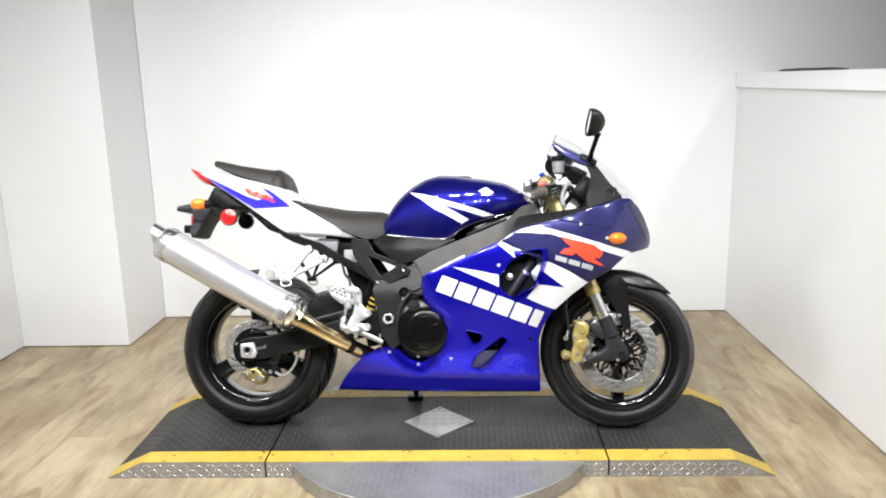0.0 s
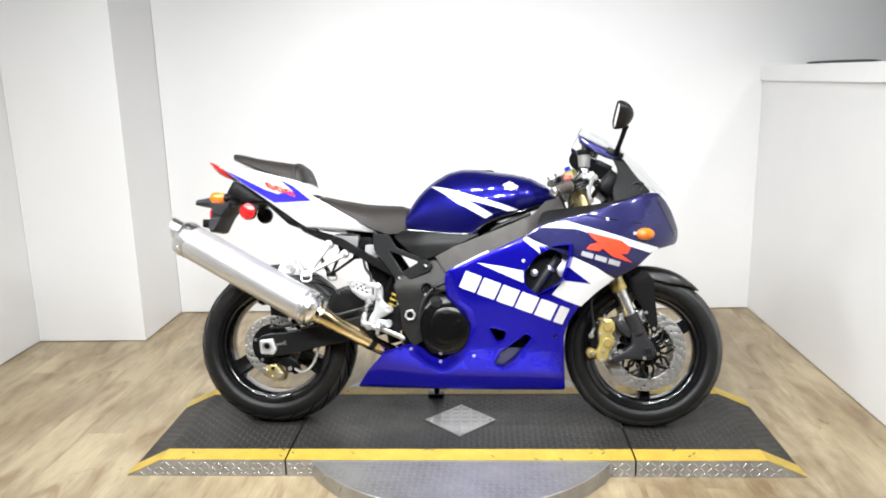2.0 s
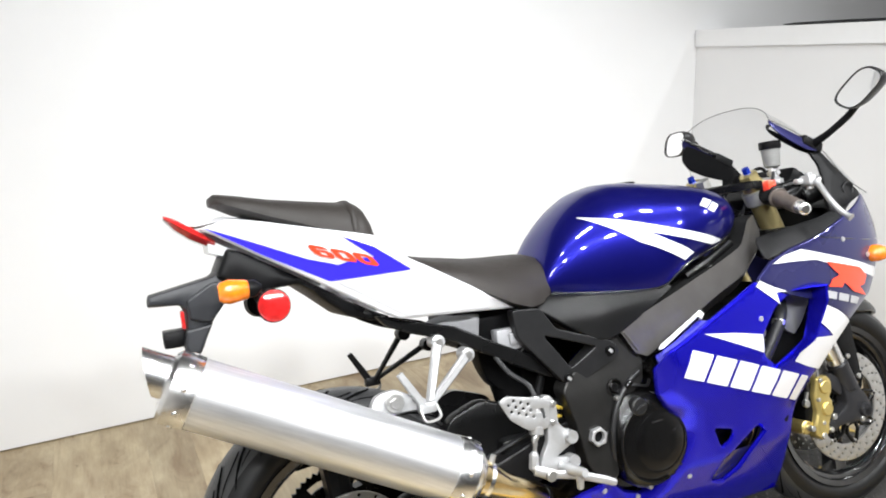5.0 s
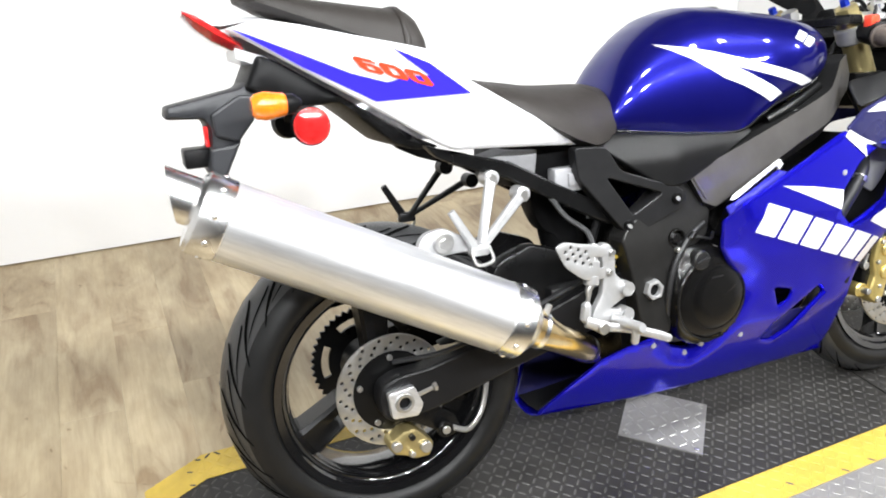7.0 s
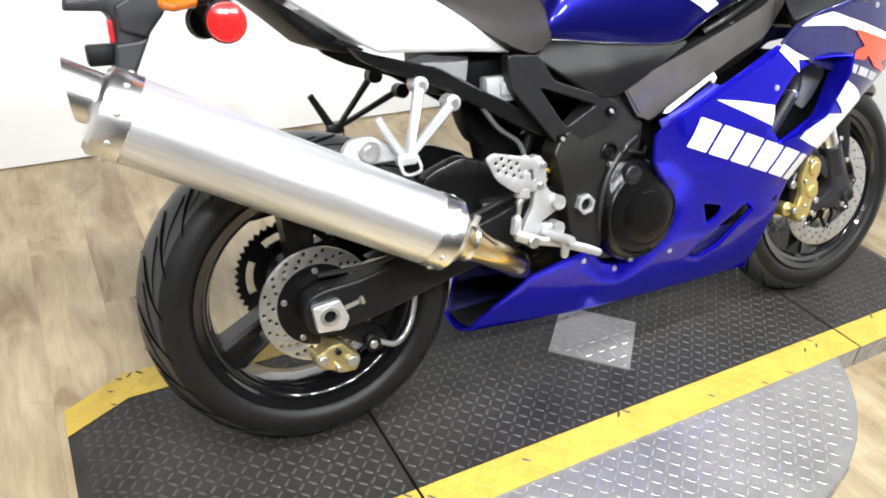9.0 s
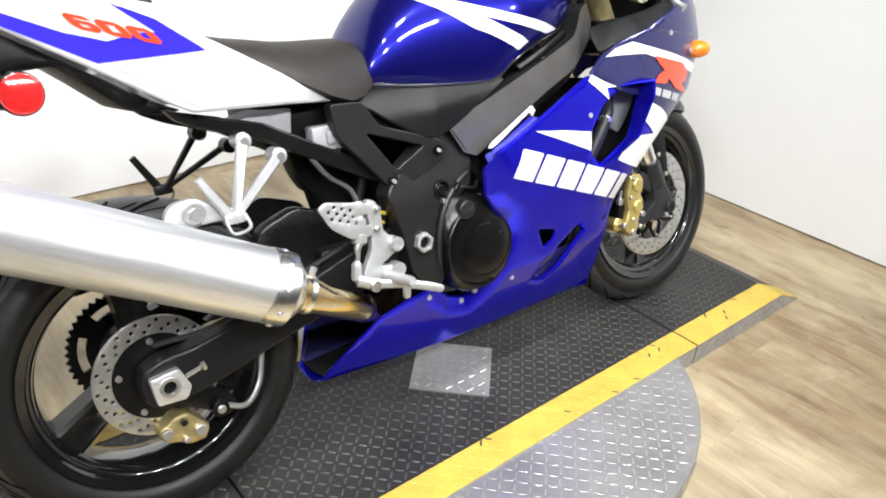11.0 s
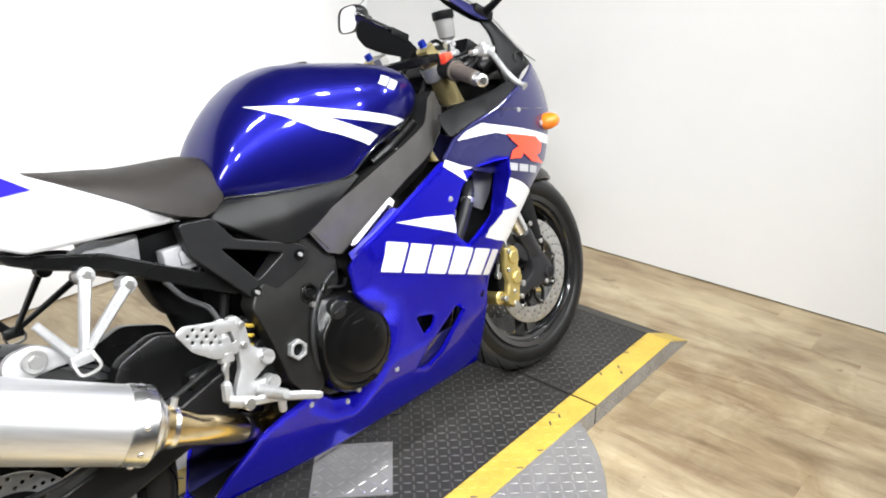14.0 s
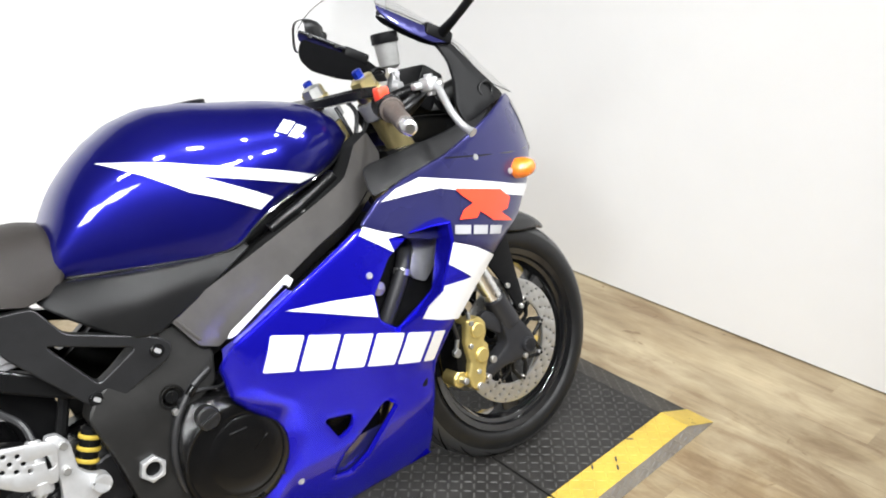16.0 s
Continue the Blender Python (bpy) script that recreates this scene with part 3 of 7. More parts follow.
def deck_section(name, x0, x1, label, thing_label, category):
    """One piece of the platform: deck, skirts, yellow edges and its tread."""
    platform = tagged(new(name), thing_label, category, "platform sections")
    platform.matrix_world = pose(0.014, 0.020, 0, 0, 0, YAW)
    out = [(x0, FLOOR), (x1, FLOOR)]
    top = [x for x in (x1, ENDS[1][0], ENDS[-1][0], x0) if x0 <= x <= x1]
    tips = [(x, deck_z(x)) for x in top if x not in (ENDS[1][1], ENDS[-1][1])]
    poly = out + tips
    bm = bmesh.new()
    a = [bm.verts.new((x, -DECK_W, z)) for x, z in poly]
    b = [bm.verts.new((x, DECK_W, z)) for x, z in poly]
    bm.faces.new(a)
    bm.faces.new(b[::-1])
    for i in range(len(poly)):
        j = (i + 1) % len(poly)
        bm.faces.new((a[i], b[i], b[j], a[j]))
    deck = part("deck_plate", bm, DECK, platform, label, smooth=False)
    xs = sorted({x0, x1, *[s for s in (ENDS[-1][0], ENDS[1][0]) if x0 < s < x1]})
    for y0, y1 in ((-DECK_W - 0.002, -STRIPE), (STRIPE, DECK_W + 0.002)):
        verts, faces = [], []
        for x in xs:
            z = deck_z(x)
            verts += [(x, y0, z + 0.0006), (x, y1, z + 0.0006), (x, y0, z + 0.0016), (x, y1, z + 0.0016)]
        for i in range(len(xs) - 1):
            s = 4 * i
            faces += [(s + 2, s + 6, s + 7, s + 3), (s, s + 4, s + 6, s + 2), (s + 1, s + 3, s + 7, s + 5), (s, s + 1, s + 5, s + 4)]
        faces += [(0, 2, 3, 1), (s + 4, s + 5, s + 7, s + 6)]
        mesh_part("yellow_edge", verts, faces, YELLOW, platform, "yellow painted safety edge")
    for sgn in (-1, 1):
        sk = plate(poly, -DECK_W - 0.0015, -DECK_W, 0.0, (), 0.2)
        if sgn > 0:
            flipped(sk)
        part("skirt", sk, SKIRT, platform, "bare aluminium tread-plate skirt", smooth=False)
    p = 0.0215
    dark, yel, sil = [], [], []
    nx, ny = int((x1 - x0) / p), int(2 * DECK_W / p)
    for i in range(nx):
        for j in range(ny + 1):
            x, y = x0 + (i + 0.6) * p, -DECK_W + (j + 0.3) * p
            if abs(y) > DECK_W - 0.006 or abs(x) > abs(ramp(x)[1]) - 0.02:
                continue
            slope = 0.0 if abs(x) < abs(ramp(x)[0]) else -math.copysign((DECK_Z - FLOOR) / (abs(ramp(x)[1]) - abs(ramp(x)[0])), x)
            ang = math.pi / 4 if (i + j) % 2 else -math.pi / 4
            row = (x, y, deck_z(x) + (0.0016 if abs(y) > STRIPE else 0.0), ang, slope)
            worn = abs(math.sin(i * 12.9898 + j * 78.233 + x0) * 43758.5453) % 1.0 < 0.045
            (dark if abs(y) < STRIPE or worn else yel).append(row)
    mesh_part("tread", *lozenges(dark, 0.0205, 0.0054, 0.0012), DECKBUMP, deck, "worn raised tread pattern", "stuff")
    mesh_part("tread", *lozenges(yel, 0.0215, 0.0058, 0.0012), YELLOW, deck, "yellow painted tread pattern", "stuff")
    q = 0.0235
    verts, faces = lozenges([(x0 + (i + 0.5) * q, j * 0.0185 + 0.008 + FLOOR, 0, 0.75 if (i + j) % 2 else -0.75, 0)
                             for i in range(int((x1 - x0) / q)) for j in range(3) if deck_z(x0 + (i + 0.5) * q) > FLOOR + 0.018 + j * 0.0185], 0.0215, 0.0058, 0.0024)
    mesh_part("tread", [(x, -DECK_W - 0.0015 - z, y) for x, y, z in verts], [f[::-1] for f in faces], TREADB, deck, "bright tread bars on the skirt", "stuff")
    return platform


deck_section("platform_ramp", ENDS[-1][1], -0.611, "dark coated tread plate", "dark tread-plate platform end with yellow edges and a short sloping ramp", "ramp")
platform = deck_section("display_platform", -0.605, 0.605, "dark coated tread plate", "low dark tread-plate platform with yellow edges on the turntable", "platform")
deck_section("platform_ramp", 0.611, ENDS[1][1], "dark coated tread plate", "dark tread-plate platform end with yellow edges and a short sloping ramp", "ramp")

# square inspection plate let into the deck
s = 0.137
bm = bmesh.new()
sq = [(0, -s), (s, 0), (0, s), (-s, 0)]
lo = [bm.verts.new((x, y - 0.006, 0.0505)) for x, y in sq]
hi = [bm.verts.new((x, y - 0.006, 0.0545)) for x, y in sq]
bm.faces.new(lo[::-1])
bm.faces.new(hi)
for i in range(4):
    bm.faces.new((lo[i], lo[(i + 1) % 4], hi[(i + 1) % 4], hi[i]))
cover_plate = part("cover_plate", bm, TREAD, platform, "square bare aluminium tread cover plate", smooth=False)
spots = []
for i in range(-7, 8):
    for j in range(-7, 8):
        u, v = i * 0.026, j * 0.026
        x, y = (u - v) * 0.7071, (u + v) * 0.7071
        if abs(x) + abs(y) < s - 0.014:
            spots.append((x, y - 0.006, 0.0545, 0 if (i + j) % 2 else math.pi / 2, 0))
mesh_part("tread", *lozenges(spots, 0.025, 0.0062, 0.0016), TREADB, cover_plate, "", "stuff")
for x, y in ((0, -s + 0.02), (s - 0.02, 0), (0, s - 0.02), (-s + 0.02, 0)):
    part("screw", tube([(x, y - 0.006, 0.0545), (x, y - 0.006, 0.0575), (x, y - 0.006, 0.0585)], [0.0065, 0.006, 0.0035], 12), STEEL, cover_plate)

# turntable disc under the platform
turntable = tagged(new("turntable"), "round bare aluminium tread-plate turntable under the platform", "turntable")
turntable.matrix_world = pose(0.02, 0.015, 0)
R = 0.606
ring = [(math.cos(2 * math.pi * k / 96), math.sin(2 * math.pi * k / 96)) for k in range(96)]
part("disc", loft([[(R * x, R * y, z) for x, y in ring] for z in (FLOOR + 0.002, 0.0445)] + [[((R - 0.002) * x, (R - 0.002) * y, 0.0465) for x, y in ring]]), TREAD, turntable, angle=25)
spots = []
for i in range(-27, 28):
    for j in range(-27, -12):
        x, y = i * 0.0225, j * 0.0225
        if math.hypot(x, y) < R - 0.016 and y < -0.29:
            spots.append((x, y, 0.0465, math.pi / 4 if (i + j) % 2 else -math.pi / 4, 0))
mesh_part("tread", *lozenges(spots, 0.0225, 0.0056, 0.0009), TREADB, turntable, "bright raised tread bars", "stuff")
spots = []
for k in range(120):
    a = 2 * math.pi * k / 120
    if math.sin(a) < -0.4:
        spots.append((a, k))
for a, k in spots[::3]:
    x, y = R * math.cos(a), R * math.sin(a)
    part("rim_bar", rod((x, y, 0.008), ((R + 0.0006) * math.cos(a + 0.025), (R + 0.0006) * math.sin(a + 0.025), 0.036), 0.003, 6), TREADB, turntable)


# ---- motorcycle ----
LEAN = 14.7
bike = tagged(new("motorcycle"), "blue and white sport motorcycle leaning on its side stand", "motorcycle")
bike.matrix_world = pose(0, 0, 0.054, -LEAN)
TOWORLD = bike.matrix_world.copy()
REAR, FRONTAX = (-0.697, 0, 0.2955), (0.703, 0, 0.284)


def nose_x(z):
    return lerp((0.37, 0.45, 0.55, 0.61, 0.73, 0.80, 0.86, 0.95, 1.05), (0.56, 0.63, 0.71, 0.80, 0.845, 0.833, 0.81, 0.73, 0.62), z)


REAR_EDGE = [(-0.03, 0.547), (-0.02, 0.485), (0.005, 0.45), (0.042, 0.412), (0.048, 0.38), (0.022, 0.325), (-0.005, 0.28), (-0.04, 0.252), (-0.083, 0.268), (-0.12, 0.302)]


def edge_distance(x, z):
    best = 1.0
    for (ax, az), (bx, bz) in zip(REAR_EDGE, REAR_EDGE[1:]):
        t = max(0.0, min(1.0, ((x - ax) * (bx - ax) + (z - az) * (bz - az)) / ((bx - ax) ** 2 + (bz - az) ** 2)))
        best = min(best, math.hypot(x - ax - t * (bx - ax), z - az - t * (bz - az)))
    return best


def fairing_w(x, z):
    """Half the fairing's width, rolled inwards along the rear edge."""
    w = lerp((0.10, 0.14, 0.20, 0.30, 0.38, 0.46, 0.55, 0.65, 0.75, 0.85, 0.95), (0.06, 0.095, 0.135, 0.187, 0.213, 0.242, 0.264, 0.266, 0.260, 0.248, 0.21), z)
    w -= 0.04 * ease(0.0, 0.35, -x - 0.05)
    x0 = lerp((0.38, 0.70), (0.2, 0.42), z)
    if x > x0:
        k = max(0.0, min(1.0, (x - x0) / (nose_x(z) - x0)))
        w *= (1 - k ** 2.7) ** 0.5
    if x < 0.09 and 0.2 < z < 0.6:
        d = edge_distance(x, z)
        if d < 0.042:
            w -= 0.026 * (1 - d / 0.042) ** 1.25
    return w


def tank_top(x):
    return lerp((-0.19, -0.173, -0.145, -0.109, -0.073, -0.029, 0.023, 0.08, 0.127, 0.213, 0.282, 0.342, 0.375), (0.79, 0.825, 0.868, 0.904, 0.931, 0.955, 0.968, 0.966, 0.958, 0.946, 0.931, 0.900, 0.862), x)


def tank_low(x):
    return lerp((-0.19, -0.06, 0.02, 0.058, 0.082, 0.105, 0.135, 0.187, 0.24, 0.30, 0.375), (0.733, 0.7175, 0.7105, 0.711, 0.720, 0.7385, 0.757, 0.776, 0.790, 0.810, 0.835), x)


def tank_half(x):
    return lerp((-0.19, -0.14, -0.09, 0.0, 0.06, 0.12, 0.18, 0.23, 0.29, 0.34, 0.375), (0.098, 0.118, 0.136, 0.175, 0.196, 0.208, 0.211, 0.205, 0.178, 0.13, 0.08), x)


def tank_w(x, z):
    lo, hi, h = tank_low(x), tank_top(x), tank_half(x)
    mid = lo + 0.3 * (hi - lo)
    if z >= mid:
        return h * max(0.0, 1 - ((z - mid) / (hi - mid)) ** 2.5) ** 0.4
    return h * (1 - 0.10 * ((mid - z) / (mid - lo)) ** 2)


def tail_w(x, z):
    w = lerp((-0.98, -0.93, -0.88, -0.72, -0.60, -0.53, -0.40, -0.29), (0.042, 0.068, 0.092, 0.142, 0.174, 0.186, 0.168, 0.122), x)
    crest = lerp((-0.98, -0.88, -0.72, -0.6, -0.53, -0.4, -0.29), (1.02, 0.985, 0.94, 0.90, 0.87, 0.785, 0.72), x)
    return w - 0.28 * max(0.0, crest - z) + (-0.55 * max(0.0, z - crest))


def spar_w(x, z):
    return 0.188 + 0.066 * x - 0.085 * ease(0.25, 0.44, x)


def both(name, make, material, label="", parent=None, **kw):
    """A part on the right side and its mirror image on the left."""
    a = part(name, make(), material, parent or bike, label, **kw)
    part(name, flipped(make()), material, parent or bike, label, **kw)
    return a


# wheels
def tyre(centre, prof):
    bm = lathe([(r, y) for y, r in prof], centre, 96)
    inv = TOWORLD.inverted()
    for v in bm.verts:
        p = TOWORLD @ v.co
        if p.z < 0.0522:
            p.z = 0.0522
            v.co = inv @ p
    return bm


def mirror_profile(half):
    return [(-y, r) for y, r in half[::-1]] + half[1:]


REAR_HALF = [(0.0, 0.308), (0.019, 0.3065), (0.038, 0.301), (0.055, 0.292), (0.07, 0.279), (0.081, 0.264), (0.086, 0.249), (0.084, 0.237), (0.077, 0.226), (0.068, 0.219)]
FRONT_HALF = [(0.0, 0.292), (0.015, 0.2905), (0.03, 0.285), (0.043, 0.276), (0.053, 0.264), (0.058, 0.249), (0.059, 0.238), (0.054, 0.228), (0.047, 0.221)]


def grooves(centre, half, turns, width, y0, y1, sweep, sign):
    """Curved tread grooves round one shoulder of a tyre."""
    ys, rs = [p[0] for p in half[:6]], [p[1] for p in half[:6]]
    verts, faces = [], []
    cx, _, cz = centre
    for k in range(turns):
        base = 360.0 * k / turns
        lo, hi = (y0, y1) if k % 2 else (y0 + 0.02, y1 - 0.012)
        n = 9
        start = len(verts)
        for i in range(n):
            t = i / (n - 1)
            y = lo + (hi - lo) * t
            r = lerp(ys, rs, abs(y)) + 0.0012
            a = base + sweep * (t ** 1.6)
            w = width * math.sin(math.pi * (0.08 + 0.84 * t)) / r * 57.3 / 2
            for da in (-w, w):
                verts.append((cx + r * math.cos(radians(a + da)), sign * y, cz + r * math.sin(radians(a + da))))
        for i in range(n - 1):
            s = start + 2 * i
            faces.append((s, s + 1, s + 3, s + 2))
    keep = [i for i, f in enumerate(faces) if all((TOWORLD @ Vector(verts[v])).z > 0.058 for v in f)]
    return verts, [faces[i] for i in keep]


def rim(centre, half_w, r):
    w = half_w
    return lathe([(r - 0.028, -w * 0.5), (r - 0.021, -w * 0.70), (r - 0.0205, -w * 0.78), (r - 0.017, -w * 0.84), (r - 0.012, -w * 0.86), (r - 0.008, -w), (r + 0.006, -w - 0.004), (r + 0.008, -w + 0.004), (r - 0.002, -w * 0.8),
                  (r - 0.018, -w * 0.4), (r - 0.022, 0), (r - 0.018, w * 0.4), (r - 0.002, w * 0.8), (r + 0.008, w - 0.004), (r + 0.006, w + 0.004), (r - 0.008, w),
                  (r - 0.012, w * 0.86), (r - 0.017, w * 0.84), (r - 0.0205, w * 0.78), (r - 0.021, w * 0.70), (r - 0.028, w * 0.5), (r - 0.034, 0), (r - 0.028, -w * 0.5)], centre, 96)


def spoke(centre, ang, r0, r1, w0, w1, t0, t1):
    """A cast spoke from the hub to the rim, with a hollowed face."""
    rings = []
    for k in range(7):
        t = k / 6
        r, w, h = r0 + (r1 - r0) * t, w0 + (w1 - w0) * (t ** 1.5), t0 + (t1 - t0) * t
        dip = 0.35 * h * math.sin(math.pi * min(1, t * 1.1))
        rings.append([(r, -h, -w * 0.75), (r, -h * 0.8, -w), (r, h * 0.8, -w), (r, h, -w * 0.75), (r, h - dip, 0), (r, h, w * 0.75), (r, h * 0.8, w), (r, -h * 0.8, w), (r, -h, w * 0.75), (r, -h + dip, 0)])
    bm = loft(rings)
    return moved(bm, Matrix.Translation(centre) @ Matrix.Rotation(-radians(ang), 4, "Y"))


def disc(centre, r1, r0, y, thick, rows, notch=0):
    cx, _, cz = centre
    holes = [circle(cx, cz, r0, 48)]
    for r, n, off, hr in rows:
        for k in range(n):
            a = 2 * math.pi * (k + off) / n
            holes.append(circle(cx + r * math.cos(a), cz + r * math.sin(a), hr, 7))
    return panel(circle(cx, cz, r1, 72), flat(-y), thick, 0.0008, 0.012, holes)


def dark_flanks(ob, centre, r):
    """Give the flanks of a tyre their darker, cleaner rubber."""
    ob.data.materials.append(SIDEWALL)
    for f in ob.data.polygons:
        if math.hypot(f.center.x - centre[0], f.center.z - centre[2]) < r:
            f.material_index = 1


rear_wheel = part("rear_wheel", rim(REAR, 0.075, 0.216), GLOSSBLACK, bike, "gloss black three-spoke cast rear wheel")
dark_flanks(part("tyre", tyre(REAR, mirror_profile(REAR_HALF)), RUBBER, rear_wheel, "worn black road tyre with curved grooves"), REAR, 0.272)
for sgn, sw in ((-1, 20), (1, 20)):
    mesh_part("tread_groove", *grooves(REAR, REAR_HALF, 44, 0.015, 0.016, 0.076, sw, sgn), GROOVE, rear_wheel, "", "stuff")
for a in (92, 212, 332):
    part("spoke", spoke(REAR, a, 0.035, 0.195, 0.024, 0.033, 0.03, 0.036), SATINBLACK, rear_wheel)
part("hub", lathe([(0.02, -0.085), (0.045, -0.083), (0.052, -0.06), (0.056, -0.02), (0.056, 0.02), (0.06, 0.07), (0.03, 0.09)], REAR, 40), SATINBLACK, rear_wheel)
part("brake_disc", disc(REAR, 0.111, 0.077, -0.098, 0.005, ((0.103, 18, 0, 0.0042), (0.094, 18, 0.36, 0.0042), (0.085, 18, 0.7, 0.0042))), STEEL, rear_wheel, "drilled steel rear brake disc")
part("disc_carrier", lathe([(0.04, -0.086), (0.079, -0.094), (0.079, -0.099), (0.04, -0.1), (0.04, -0.086)], REAR, 40), SATINBLACK, rear_wheel)
for k in range(5):
    a = radians(72 * k + 20)
    part("disc_bolt", rod((REAR[0] + 0.068 * math.cos(a), -0.099, REAR[2] + 0.068 * math.sin(a)), (REAR[0] + 0.068 * math.cos(a), -0.105, REAR[2] + 0.068 * math.sin(a)), 0.006, 8, chamfer=0.001), STEEL, rear_wheel)
teeth = []
for k in range(90):
    a = 2 * math.pi * k / 90
    r = 0.112 + 0.004 * (1 if k % 2 else -1)
    teeth.append((REAR[0] + r * math.cos(a), REAR[2] + r * math.sin(a)))
slots = []
for k in range(5):
    arc = [radians(72 * k + d) for d in range(8, 62, 9)]
    slots.append([(REAR[0] + 0.094 * math.cos(a), REAR[2] + 0.094 * math.sin(a)) for a in arc] + [(REAR[0] + 0.078 * math.cos(a), REAR[2] + 0.078 * math.sin(a)) for a in arc[::-1]])
part("sprocket", panel(teeth, flat(-0.095), 0.007, 0.0, 0.05, slots, -1), SATINBLACK, rear_wheel, "black toothed rear sprocket")

front_wheel = part("front_wheel", rim(FRONTAX, 0.05, 0.214), GLOSSBLACK, bike, "gloss black three-spoke cast front wheel")
dark_flanks(part("tyre", tyre(FRONTAX, mirror_profile(FRONT_HALF)), RUBBER, front_wheel, "black front road tyre"), FRONTAX, 0.264)
for sgn in (-1, 1):
    mesh_part("tread_groove", *grooves(FRONTAX, FRONT_HALF, 40, 0.010, 0.006, 0.048, -18, sgn), GROOVE, front_wheel, "", "stuff")
for a in (270, 30, 150):
    part("spoke", spoke(FRONTAX, a, 0.03, 0.195, 0.019, 0.026, 0.018, 0.024), GLOSSBLACK, front_wheel)
part("hub", lathe([(0.015, -0.06), (0.04, -0.058), (0.042, 0), (0.04, 0.058), (0.015, 0.06)], FRONTAX, 36), SATINBLACK, front_wheel)
for y in (-0.066, 0.066):
    part("brake_disc", disc(FRONTAX, 0.149, 0.104, y, 0.005, ((0.142, 26, 0, 0.0032), (0.130, 26, 0.33, 0.0032), (0.117, 26, 0.66, 0.0032))), STEEL, front_wheel, "drilled steel front brake disc")
    part("disc_carrier", lathe([(0.034, y - 0.004), (0.053, y - 0.004), (0.056, y), (0.053, y + 0.005), (0.034, y + 0.005), (0.034, y - 0.004)], FRONTAX, 36), SATINBLACK, front_wheel, "black spider carrier of the brake disc")
    at = lambda r, a: (FRONTAX[0] + r * math.cos(radians(a)), y, FRONTAX[2] + r * math.sin(radians(a)))
    for k in range(8):
        a = 45 * k + 8
        for d in (-17, 17):
            part("carrier_arm", tube([at(0.05, a + d), at(0.074, a + 0.95 * d), at(0.101, a + 0.2 * d)], [0.0062, 0.0048, 0.0058], 8), SATINBLACK, front_wheel)
        p = at(0.104, a)
        part("disc_button", rod((p[0], y - 0.004, p[2]), (p[0], y + 0.006, p[2]), 0.0092, 12, chamfer=0.0014), STEEL, front_wheel)
        part("button_eye", rod((p[0], y - 0.0036, p[2]), (p[0], y - 0.0048, p[2]), 0.0042, 8), BLACKP, front_wheel)
        p = at(0.046, a + 22)
        if k % 2:
            part("carrier_bolt", rod((p[0], y - 0.003, p[2]), (p[0], y - 0.009, p[2]), 0.0062, 8, chamfer=0.001), STEEL, front_wheel)

# front fork, axle and brakes
def fork_at(z, y):
    return (0.421 + (0.948 - z) * 0.421, y, z)


